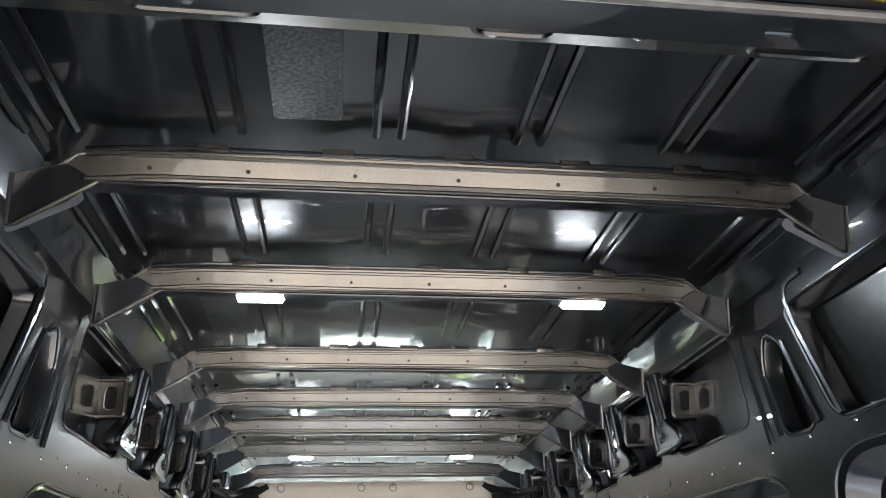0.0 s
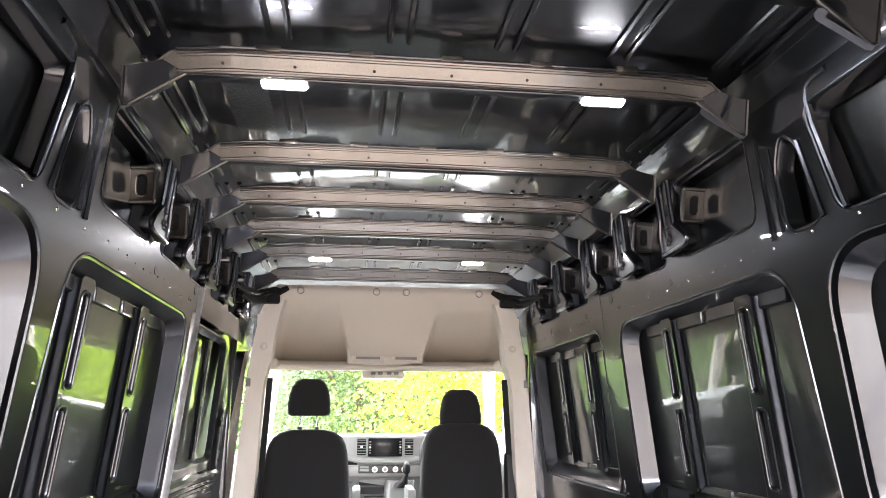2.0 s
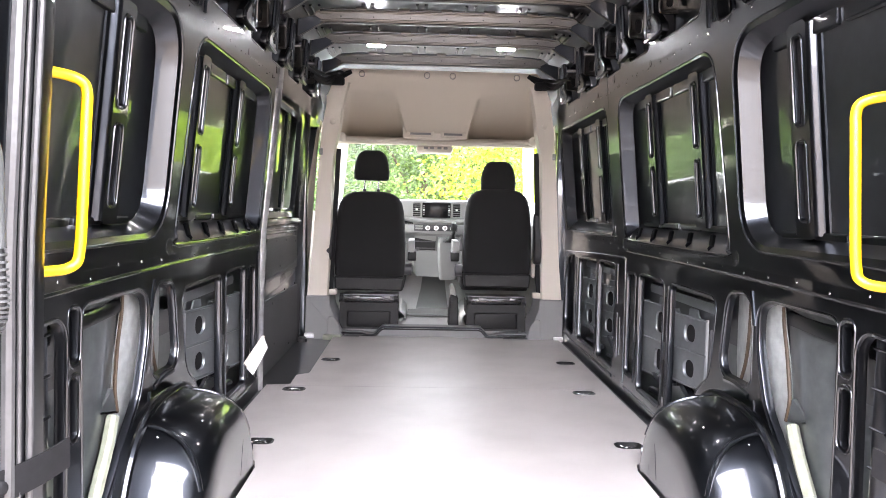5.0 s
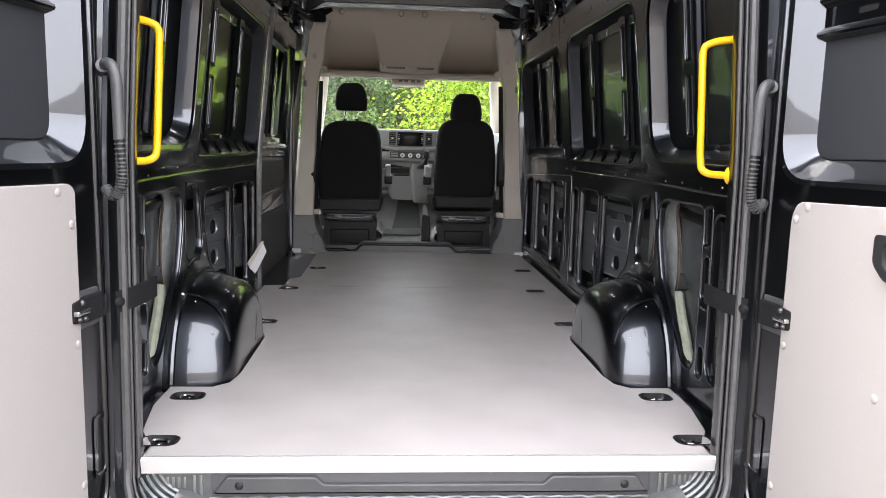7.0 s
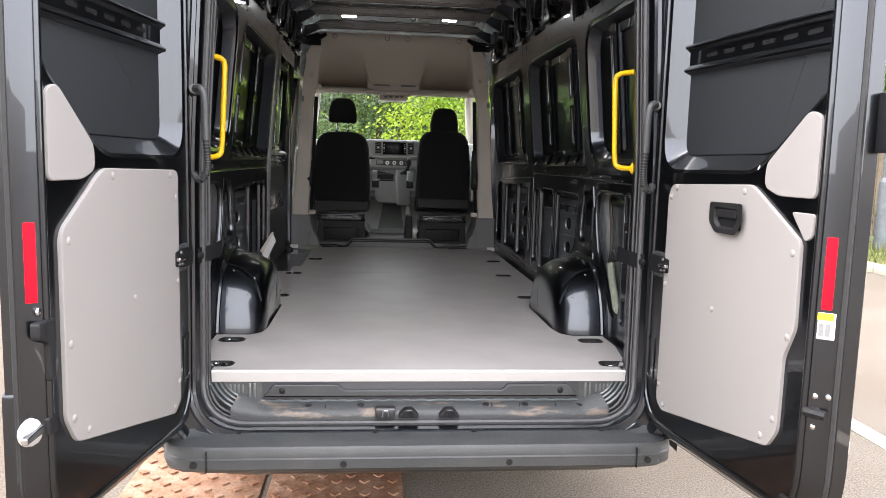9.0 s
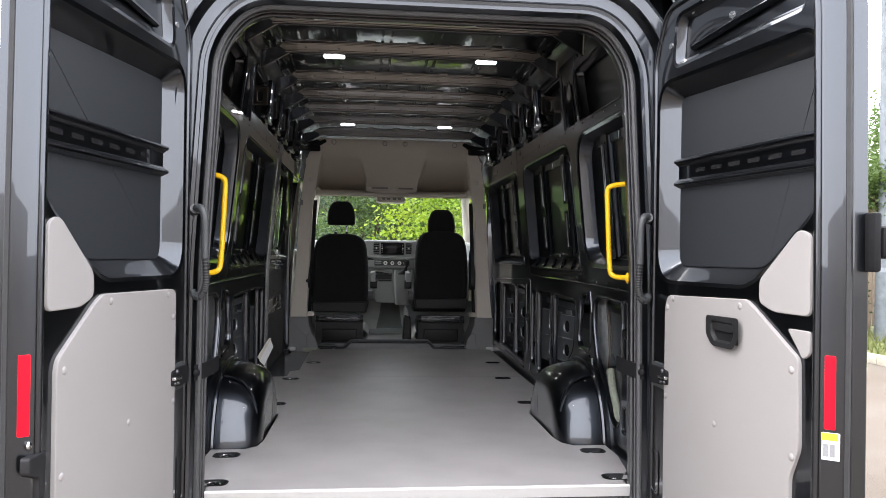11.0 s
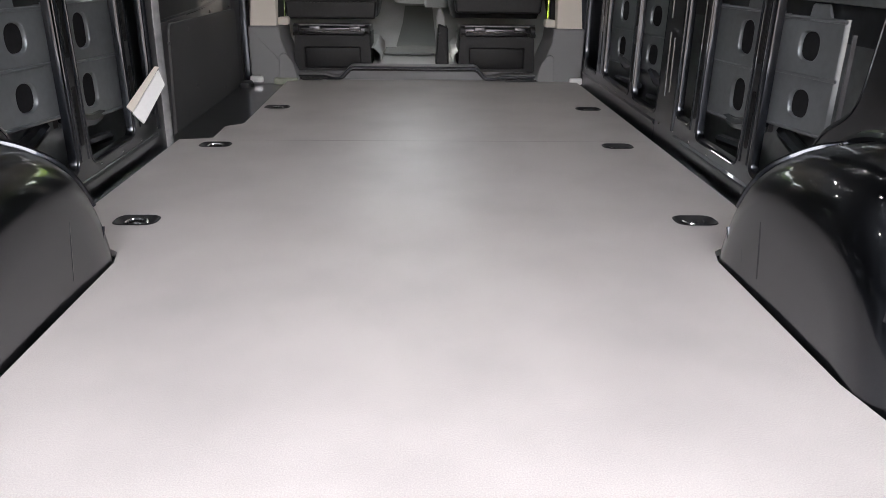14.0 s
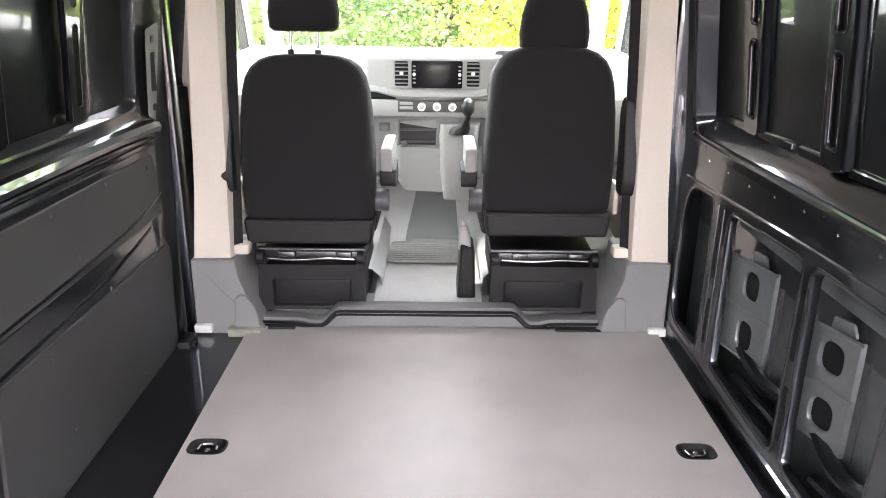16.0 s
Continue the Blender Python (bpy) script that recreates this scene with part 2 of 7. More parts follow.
def plate(bm, outer, holes, to3d, lip=0.008, flange=0.02, draft=0.0):
    """A pressed sheet: an outline with rounded holes, each with a rolled lip and a flange. to3d(u, v, depth) places it.
    holes: outlines, or (outline, flange, draft) with a lip of its own as an optional fourth."""
    edges = []

    def ring(loop, depth):
        return [bm.verts.new(to3d(u, v, depth)) for u, v in loop]

    flat = {}

    def flat_ring(loop):
        vs = []
        for u, v in loop:
            w = bm.verts.new((u, v, 0))
            flat[w] = (u, v)
            vs.append(w)
        for i in range(len(vs)):
            edges.append(bm.edges.new((vs[i - 1], vs[i])))
        return vs

    def skirt(a, b):
        for i in range(len(a)):
            bm.faces.new((a[i - 1], a[i], b[i], b[i - 1]))

    flat_ring(outer)
    firsts = []
    for h in holes:
        loop, fl, dr, own = (h + (lip,))[:4] if isinstance(h, tuple) and isinstance(h[0], list) else (h, flange, draft, lip)
        firsts.append((flat_ring(grown(loop, own)), loop, fl, dr, own))
    filled = bmesh.ops.triangle_fill(bm, use_beauty=True, use_dissolve=False, edges=edges, normal=(0, 0, 1))
    for f in filled["geom"]:
        if isinstance(f, bmesh.types.BMFace):
            f.select = True
    for v, (u, w) in flat.items():
        v.co = to3d(u, w, 0)
    for r0, loop, fl, dr, own in firsts:
        r1 = ring(grown(loop, own * 0.3), own * 0.25)
        r2 = ring(grown(loop, -dr * 0.1), own * 0.9 + fl * 0.1)
        r3 = ring(grown(loop, -dr), fl)
        skirt(r0, r1), skirt(r1, r2), skirt(r2, r3)
    return bm


def slab(bm, loop, to3d, depth, bevel=0.0):
    """A solid board: an outline between depth 0 and depth, with softened front edges."""
    rings = [(loop, depth)] + ([(loop, bevel), (grown(loop, -bevel * 0.3), bevel * 0.3), (grown(loop, -bevel), 0)] if bevel else [(loop, 0)])
    vs = [[bm.verts.new(to3d(u, v, d)) for u, v in lp] for lp, d in rings]
    for a, b in zip(vs, vs[1:]):
        for i in range(len(a)):
            bm.faces.new((a[i - 1], a[i], b[i], b[i - 1]))
    bm.faces.new(vs[-1]).select = True
    bm.faces.new(vs[0]).select = True
    return bm


def tube(bm, points, r, n=10, close=True, smooth_path=4):
    """A round bar along a bent path. r: one radius or one for each point."""
    pts = [Vector(p) for p in points]
    if smooth_path and len(pts) > 2:
        dense = []
        for i in range(len(pts) - 1):
            p0, p1, p2, p3 = pts[max(i - 1, 0)], pts[i], pts[i + 1], pts[min(i + 2, len(pts) - 1)]
            for j in range(smooth_path):
                s = j / smooth_path
                dense.append(0.5 * (2 * p1 + (p2 - p0) * s + (2 * p0 - 5 * p1 + 4 * p2 - p3) * s * s + (3 * p1 - p0 - 3 * p2 + p3) * s ** 3))
        pts = dense + [pts[-1]]
    rings, side = [], None
    for i, p in enumerate(pts):
        d = (pts[min(i + 1, len(pts) - 1)] - pts[max(i - 1, 0)]).normalized()
        if side is None:
            side = d.orthogonal().normalized()
        side = (side - d * side.dot(d)).normalized()
        up = d.cross(side)
        rings.append([bm.verts.new(p + (side * math.cos(a) + up * math.sin(a)) * r) for a in (2 * math.pi * j / n for j in range(n))])
    for a, b in zip(rings, rings[1:]):
        for i in range(n):
            bm.faces.new((a[i - 1], a[i], b[i], b[i - 1]))
    if close:
        bm.faces.new(rings[0]), bm.faces.new(rings[-1][::-1])
    return bm


def loft(bm, rings, cap=True, closed=True):
    """Skins a row of outlines that have the same number of points."""
    vs = [[bm.verts.new(p) for p in ring] for ring in rings]
    for a, b in zip(vs, vs[1:]):
        for i in range(0 if closed else 1, len(a)):
            bm.faces.new((a[i - 1], a[i], b[i], b[i - 1]))
    if cap:
        bm.faces.new(vs[0]), bm.faces.new(vs[-1][::-1])
    return bm


def smoothstep(a, b, x):
    s = min(1.0, max(0.0, (x - a) / (b - a)))
    return s * s * (3 - 2 * s)


LEFT, RIGHT = -1, 1
SIDES = ((LEFT, "left"), (RIGHT, "right"))


# ---- ground and surroundings base ----
GROUND = -0.66
ASPHALT = material("worn_asphalt", (0.114, 0.090, 0.068), 0.9, grain=1.5, size=120, bump=1.0, bump_size=110, second=(0.135, 0.112, 0.090), second_size=0.8)
RUST = material("rusty_cast_iron", (0.25, 0.125, 0.07), 0.7, 0.3, grain=0.6, size=60, bump=0.4, bump_size=120, second=(0.33, 0.20, 0.135), second_size=9)
KERB = material("pale_concrete", (0.50, 0.46, 0.38), 0.85, grain=0.4, size=60, bump=0.4, bump_size=120)

bm = bmesh.new()
bmesh.ops.create_grid(bm, x_segments=24, y_segments=24, size=600)
for v in bm.verts:
    v.co.z = GROUND
tagged(part("ground", bm, ASPHALT, smooth=False), "worn grey asphalt yard reaching to the horizon", "ground", kind="structure")


# ---- van shell ----
def wall_x(z):
    """Half width of the inner side panel at height z."""
    if z < 0.75:
        return 0.865
    if z < 1.42:
        return 0.865 - (z - 0.75) / 0.67 * 0.065
    return 0.800 - (z - 1.42) / 0.36 * 0.030


def skin_x(z):
    """Half width of the outer skin's inner face."""
    if z < 0.62:
        return 0.955
    return 0.945 - (z - 0.62) * 0.10


Y0, Y1 = 0.06, 3.70
FLOOR_EDGE = 0.835


def side(s):
    return lambda u, v, d: Vector((s * (wall_x(v) + d), u, v))


def bead(bm, points, r=0.006):
    return tube(bm, points, r, 6)


def lower_holes(s):
    """Openings of the lower side panel, y and z."""
    holes = [
        rounded([(2.075, 0.12), (2.20, 0.12), (2.21, 0.58), (2.075, 0.585)], 0.03),
        rounded([(1.705, 0.09), (2.005, 0.09), (2.01, 0.59), (1.70, 0.59)], 0.025),
        rounded([(1.40, 0.09), (1.61, 0.09), (1.61, 0.59), (1.20, 0.585), (1.175, 0.56), (1.21, 0.33), (1.33, 0.26)], [0.03, 0.025, 0.025, 0.02, 0.02, 0.05, 0.06]),
        rounded([(0.905, 0.385), (0.94, 0.366), (1.09, 0.366), (1.115, 0.41), (1.085, 0.58), (1.065, 0.618), (0.965, 0.630), (0.912, 0.595)], 0.03),
        rounded([(0.50, 0.095), (0.56, 0.105), (0.707, 0.252), (0.80, 0.337), (0.862, 0.50), (0.862, 0.60), (0.80, 0.625), (0.475, 0.625), (0.472, 0.15)], [0.03, 0.04, 0.05, 0.05, 0.06, 0.03, 0.03, 0.03, 0.04]),
        rounded([(0.412, 0.515), (0.445, 0.515), (0.452, 0.625), (0.412, 0.628)], 0.014),
        rounded([(0.410, 0.345), (0.440, 0.345), (0.442, 0.475), (0.410, 0.475)], 0.013),
        rounded([(0.402, 0.095), (0.440, 0.095), (0.440, 0.185), (0.408, 0.185)], 0.014),
        rounded([(0.14, 0.10), (0.35, 0.11), (0.372, 0.14), (0.385, 0.58), (0.36, 0.612), (0.14, 0.60)], 0.035),
    ]
    if s == RIGHT:
        holes += [
            rounded([(2.43, 0.09), (2.735, 0.09), (2.745, 0.60), (2.42, 0.60)], 0.035),
            rounded([(2.80, 0.09), (3.235, 0.10), (3.24, 0.58), (2.80, 0.595)], 0.03),
            rounded([(3.38, 0.09), (3.60, 0.09), (3.655, 0.15), (3.645, 0.45), (3.59, 0.575), (3.38, 0.59)], [0.03, 0.05, 0.05, 0.1, 0.05, 0.03]),
        ]
    return holes


def upper_holes(s):
    deep = 0.06
    holes = [
        (rounded([(0.10, 0.79), (0.97, 0.79), (0.97, 1.385), (0.10, 1.385)], [0.10, 0.13, 0.13, 0.10], 8), deep, 0.022),
        (rounded([(1.09, 0.745), (2.21, 0.745), (2.25, 0.80), (2.25, 1.385), (1.14, 1.385)], [0.05, 0.05, 0.05, 0.10, 0.10], 8), deep, 0.022, 0.013),
    ]
    if s == RIGHT:
        holes.append((rounded([(2.48, 0.755), (3.58, 0.755), (3.62, 0.80), (3.62, 1.385), (2.48, 1.385)], [0.05, 0.05, 0.05, 0.08, 0.08], 8), deep, 0.022, 0.013))
    return holes


def cant_holes(s):
    holes = [
        (rounded([(0.30, 1.47), (0.90, 1.47), (0.96, 1.72), (0.34, 1.72)], 0.04), 0.05, 0.01),
        (rounded([(0.975, 1.47), (1.085, 1.47), (1.095, 1.62), (1.06, 1.69), (1.02, 1.66)], 0.03), 0.04, 0.005),
        (rounded([(1.22, 1.53), (1.63, 1.53), (1.63, 1.755), (1.22, 1.755)], 0.035), 0.06, 0.01),
        (rounded([(1.76, 1.53), (2.03, 1.53), (2.03, 1.755), (1.76, 1.755)], 0.035), 0.06, 0.01),
        (rounded([(2.17, 1.53), (2.43, 1.53), (2.43, 1.755), (2.17, 1.755)], 0.035), 0.06, 0.01),
        (rounded([(2.58, 1.53), (2.88, 1.53), (2.88, 1.755), (2.58, 1.755)], 0.03), 0.06, 0.01),
        (rounded([(3.02, 1.53), (3.37, 1.53), (3.37, 1.755), (3.02, 1.755)], 0.03), 0.06, 0.01),
    ]
    return holes


def build_wall(s, tag):
    to3d = side(s)
    front = Y1 if s == RIGHT else 2.31
    bm = bmesh.new()
    plate(bm, [(Y0, -0.02), (front, -0.02), (front, 0.71), (Y0, 0.71)], lower_holes(s), to3d, 0.010, 0.022)
    wall = tagged(part("wall_" + tag, bm, PAINT), "glossy dark grey pressed steel van side panel with open cavities", "wall", kind="structure")
    bm = bmesh.new()
    plate(bm, [(Y0, 0.71), (front, 0.71), (front, 1.42), (Y0, 1.42)], upper_holes(s), to3d, 0.026, 0.04)
    part("window_surround", bm, PAINT, wall)
    bm = bmesh.new()
    plate(bm, [(Y0, 1.42), (Y1, 1.42), (Y1, 1.79), (Y0, 1.79)], cant_holes(s), to3d, 0.010, 0.05)
    part("cant_rail", bm, PAINT, wall)

    # rolled edges round the openings
    bm = bmesh.new()
    for holes, out, r in ((lower_holes(s), 0.012, 0.0035), (upper_holes(s), 0.027, 0.0045), (cant_holes(s), 0.011, 0.0035)):
        for h in holes:
            loop = h[0] if isinstance(h, tuple) else h
            own = 0.014 if isinstance(h, tuple) and len(h) > 3 else out
            pts = [to3d(u, v, 0.001) for u, v in grown(loop, own)]
            tube(bm, pts + [pts[0]], r, 6, smooth_path=0, close=False)
    part("rolled_edges", bm, PAINT, wall)
    # outer skin behind the openings
    bm = bmesh.new()
    ys = [0.0, 0.9, 1.8, 2.7, front + 0.04]
    zs = [-0.30, 0.0, 0.62, 0.9, 1.2, 1.5, 1.79]
    grid = [[bm.verts.new((s * skin_x(z), y, z)) for z in zs] for y in ys]
    for a, b in zip(grid, grid[1:]):
        for i in range(1, len(zs)):
            bm.faces.new((a[i - 1], a[i], b[i], b[i - 1]))
    part("outer_skin", bm, SKIN, wall)
    bm = bmesh.new()
    loft(bm, [[(s * 0.948, y, z) for z in (-0.10, 0.20, 0.45, 0.66)] for y in (0.08, 0.9, 1.8, 2.7, front)[:5 if s == RIGHT else 3] + (() if s == RIGHT else (front,))], cap=False, closed=False)
    part("inner_skin", bm, INNERSKIN, wall, "grey painted inner face of the side skin")

    # pressed creases and beads
    bm = bmesh.new()
    bead(bm, [(s * 0.866, 0.12, 0.672), (s * 0.866, 1.0, 0.682), (s * 0.866, 2.22, 0.682)], 0.0055)
    bead(bm, [(s * 0.866, 0.885, 0.55), (s * 0.866, 0.912, 0.648)], 0.008)
    bead(bm, [(s * 0.866, 0.862, 0.27), (s * 0.866, 0.872, 0.335)], 0.007)
    bead(bm, [(s * 0.866, 1.075, 0.350), (s * 0.866, 0.99, 0.352), (s * 0.866, 0.905, 0.338)], 0.009)
    bead(bm, [(s * 0.866, 1.10, 0.292), (s * 0.866, 1.03, 0.300), (s * 0.866, 0.955, 0.288)], 0.009)
    bead(bm, [(s * 0.868, 2.225, 0.06), (s * 0.868, 2.228, 0.40), (s * 0.868, 2.238, 0.652)], 0.010)
    for y in (1.655, 2.04) + ((2.77, 3.31) if s == RIGHT else ()):
        for dy in (-0.022, 0.022):
            bead(bm, [(s * 0.866, y + dy, 0.10), (s * 0.866, y + dy, 0.585)], 0.0045)
    bead(bm, [(s * 0.866, 1.20, 0.045), (s * 0.866, 2.2, 0.045)], 0.008)
    if s == RIGHT:
        for y0, z0, z1 in ((2.36, 0.42, 0.615), (2.345, 0.16, 0.375), (2.30, 0.18, 0.36)):
            bead(bm, [(s * 0.866, y0, z0), (s * 0.866, y0 + 0.008, z1)], 0.006)
        bead(bm, [(s * 0.866, 2.26, 0.652), (s * 0.866, 2.83, 0.636), (s * 0.866, 3.64, 0.602)], 0.0055)
        bead(bm, [(s * 0.866, 2.42, 0.05), (s * 0.866, 3.66, 0.05)], 0.009)
    part("pressed_beads", bm, PAINT, wall)
    if s == RIGHT:
        bm = bmesh.new()
        bead(bm, [(s * 0.868, 2.42, 0.0), (s * 0.868, 2.42, 0.76), (s * 0.803, 2.42, 1.42), (s * 0.79, 2.42, 1.55)], 0.004)
        part("panel_seam", bm, PAINT, wall)

    # upright stiffeners in the window bays
    bays = [(0.10, 0.97, (0.28, 0.70)), (1.14, 2.25, (1.42, 1.93) if s == RIGHT else (1.37, 1.87))]
    if s == RIGHT:
        bays.append((2.48, 3.62, (2.83, 3.28)))
    for y0, y1, posts in bays:
        for y in posts:
            bm = bmesh.new()
            w = 0.045

            def post3d(u, v, d):
                return Vector((s * (skin_x(v) - 0.024 + d), y + u, v))
            slots = [rrect(-0.020, 0.020, 0.86, 1.06, 0.016), rrect(-0.020, 0.020, 1.11, 1.33, 0.016)]
            plate(bm, rrect(-w, w, 0.81, 1.37, 0.02), slots, post3d, 0.006, 0.012)
            for u in (-1, 1):
                loft(bm, [[(s * (skin_x(z) - k), y + u * (w + q), z) for k, q in ((0.024, 0.0), (0.0225, 0.006), (0.017, 0.012), (0.009, 0.016), (0.005, 0.020), (0.004, 0.036), (-0.002, 0.042))] for z in (0.82, 1.0, 1.2, 1.36)], cap=False, closed=False)
            for za, zb in ((0.86, 1.06), (1.11, 1.33)):
                loop = [post3d(a, b, -0.001) for a, b in rrect(-0.027, 0.027, za - 0.007, zb + 0.007, 0.02)]
                tube(bm, loop + [loop[0]], 0.0028, 6, smooth_path=0, close=False)
            post = part("stiffener", bm, PAINT, wall)
            # near-black sheets behind the slots stand in for their shaded depth
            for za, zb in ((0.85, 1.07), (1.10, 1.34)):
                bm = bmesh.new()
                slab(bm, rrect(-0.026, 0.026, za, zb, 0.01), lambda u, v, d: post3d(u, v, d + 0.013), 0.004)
                part("slot", bm, STRAP_AND_SHADE, post, "near-black sheet standing for the shade in a slot")
        # stepped header and sill pads of the bay
        n = 4
        for k in range(n):
            a = y0 + 0.09 + (y1 - y0 - 0.18) * k / n
            b = y0 + 0.09 + (y1 - y0 - 0.18) * (k + 0.86) / n
            for z0, z1 in ((1.325, 1.375), (0.805, 0.83)):
                bm = bmesh.new()
                xx = skin_x((z0 + z1) / 2) - 0.011
                slab(bm, rrect(a, b, z0, z1, 0.008), lambda u, v, d: Vector((s * (xx + d), u, v)), 0.03, 0.006)
                part("bay_pad", bm, PAINT, wall)
        # sill tray with slanting swages
        if y0 > 1.0:
            bm = bmesh.new()
            loft(bm, [[(s * 0.866, y, 0.742), (s * 0.872, y, 0.752), (s * 0.905, y, 0.792), (s * 0.918, y, 0.800), (s * 0.932, y, 0.826)]
                      for y in (y0 - 0.03, y0 + 0.3, y1 - 0.3, y1 + 0.0)], cap=False, closed=False)
            tube(bm, [(s * 0.862, y0 - 0.05, 0.80), (s * 0.862, y0 - 0.045, 0.757), (s * 0.862, y0 + 0.02, 0.740), (s * 0.862, y1 - 0.08, 0.740), (s * 0.860, y1 - 0.02, 0.760), (s * 0.858, y1 + 0.006, 0.80)], 0.005, 6)
            part("sill_tray", bm, PAINT, wall)
            k = 5 if y0 < 2.0 else 0
            for j in range(k):
                y = y0 + 0.14 + (y1 - y0 - 0.28) * j / (k - 1)
                bm = bmesh.new()
                tube(bm, [(s * 0.874, y - 0.030, 0.753), (s * 0.888, y, 0.771), (s * 0.902, y + 0.030, 0.789)], 0.013, 8)
                part("swage", bm, PAINT, wall)

    # near-black strips on the uprights between the openings, painting the shade of slots
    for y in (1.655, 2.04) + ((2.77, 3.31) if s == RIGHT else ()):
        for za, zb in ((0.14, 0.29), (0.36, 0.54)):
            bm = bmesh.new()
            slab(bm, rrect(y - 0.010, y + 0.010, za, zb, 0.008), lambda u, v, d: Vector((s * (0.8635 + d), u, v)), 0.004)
            part("upright_slot", bm, STRAP_AND_SHADE, wall, "near-black sheet standing for slot shade on the upright")
    # stamped steel brackets in the cavities, turned a little towards the rear
    spots = [(1.735, 2.02, 0.165, 0.485), (1.43, 1.63, 0.215, 0.485)]
    if s == RIGHT:
        spots += [(3.06, 3.25, 0.165, 0.47), (2.635, 2.775, 0.185, 0.475)]
    for y0, y1, z0, z1 in spots:
        bm = bmesh.new()
        m0, zm = (y0 + y1) / 2, (z0 + z1) / 2
        w = (y1 - y0) / 2

        def br3d(u, v, d):
            return Vector((s * (0.893 + 0.045 * (y1 - u) / (y1 - y0) + d), u, v))
        slots = [rrect(m0 - 0.034, m0 + 0.030, zm + 0.034, z1 - 0.034, 0.030), rrect(m0 - 0.034, m0 + 0.030, z0 + 0.034, zm - 0.034, 0.030)]
        plate(bm, rrect(y0, y1, z0, z1, 0.006), slots, br3d, 0.005, 0.010)
        for u, out in ((y0, -0.012), (y1, 0.010)):
            loft(bm, [[br3d(u, z, 0), br3d(u + out * 0.4, z, 0.004), br3d(u + out, z, 0.028)] for z in (z0, zm - 0.004, zm, zm + 0.004, z1)], cap=False, closed=False)
        for z in (z0 + 0.006, zm, z1 - 0.006):
            tube(bm, [br3d(y0 - 0.006, z, -0.001), br3d(y1 + 0.004, z, -0.001)], 0.0045, 6)
        bracket = part("steel_bracket", bm, BRACKET, wall, "pale galvanised bracket with two slots")
        # shade inside the bracket slots, put in as near-black sheets
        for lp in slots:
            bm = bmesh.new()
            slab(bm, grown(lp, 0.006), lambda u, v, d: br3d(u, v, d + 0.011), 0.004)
            part("slot", bm, STRAP_AND_SHADE, bracket, "near-black oval sheet standing for the shade in a slot")
        bm = bmesh.new()
        slab(bm, rounded([(m0 - 0.05, z1 - 0.004), (m0 + 0.02, z1 - 0.004), (m0 + 0.015, z1 + 0.028), (m0 - 0.035, z1 + 0.028)], 0.006), lambda u, v, d: br3d(u, v, 0.006 + d), 0.006, 0.002)
        part("tab", bm, BRACKET, bracket)
        bm = bmesh.new()
        loft(bm, [[br3d(y0 - 0.045, z, 0.004), br3d(y0 - 0.035, z, -0.004), br3d(y0 - 0.022, z, 0.004)] for z in (z0 + 0.01, zm, z1 - 0.03)], cap=False, closed=False)
        part("edge_strip", bm, DASHDARK, bracket, "dark rubber edge strip")
    # brace behind the openings, a bright pressed channel
    braces = [(1.22, 2.03, 0.545)] + ([(2.45, 3.30, 0.555)] if s == RIGHT else [])
    for a, b, z in braces:
        bm = bmesh.new()
        loft(bm, [[(s * 0.946, y, z - 0.030), (s * 0.925, y, z - 0.026), (s * 0.921, y, z - 0.008), (s * 0.925, y, z + 0.010), (s * 0.946, y, z + 0.016)] for y in (a, (a + b) / 2, b)], cap=False, closed=False)
        part("side_brace", bm, BRACKET, wall, "pale steel brace strip")
    # rounded cavity wax ducts low in the openings
    bm = bmesh.new()
    for a, b in ((1.25, 1.60), (1.72, 2.0)) + (((2.44, 2.73), (2.82, 3.22)) if s == RIGHT else ()):
        tube(bm, [(s * 0.932, a, 0.20), (s * 0.925, (a + b) / 2, 0.165), (s * 0.932, b, 0.20)], 0.020, 8)
        tube(bm, [(s * 0.928, a + 0.05, 0.11), (s * 0.915, b - 0.06, 0.10)], 0.016, 8)
    part("lower_duct", bm, PAINT, wall)
    # wheelhouse outer sheet with its sealed seam, and the quarter sheet behind it
    bm = bmesh.new()
    loft(bm, [[(s * (x + 0.008 * math.sin(7 * z)), y + dy * (0.62 - z), z) for z in (0.0, 0.12, 0.25, 0.35, 0.45, 0.55, 0.64)] for y, x, dy in ((0.845, 0.938, -0.22), (0.90, 0.925, -0.12), (0.98, 0.918, 0.0), (1.05, 0.924, 0.08), (1.10, 0.934, 0.10), (1.16, 0.945, 0.1))], cap=False, closed=False)
    part("wheelhouse_sheet", bm, PRIMER, wall, "pale grey primed steel sheet")
    bm = bmesh.new()
    loft(bm, [[(s * x, y + dy * (0.62 - z), z) for z in (0.0, 0.12, 0.25, 0.35, 0.45, 0.55, 0.64)] for y, x, dy in ((0.845, 0.938, -0.22), (0.80, 0.928, -0.2), (0.72, 0.920, -0.16), (0.65, 0.924, -0.1), (0.60, 0.938, -0.05), (0.56, 0.958, 0.0))], cap=False, closed=False)
    part("quarter_sheet", bm, INNERSKIN, wall, "grey steel quarter sheet curving away")
    bm = bmesh.new()
    slab(bm, rounded([(0.775, 0.30), (0.665, 0.325), (0.755, 0.375)], 0.008), lambda u, v, d: Vector((s * (0.912 + d + (0.775 - u) * 0.12), u, v)), 0.02, 0.006)
    part("sheet_fold", bm, INNERSKIN, wall, "grey folded corner of the sheet")
    bm = bmesh.new()
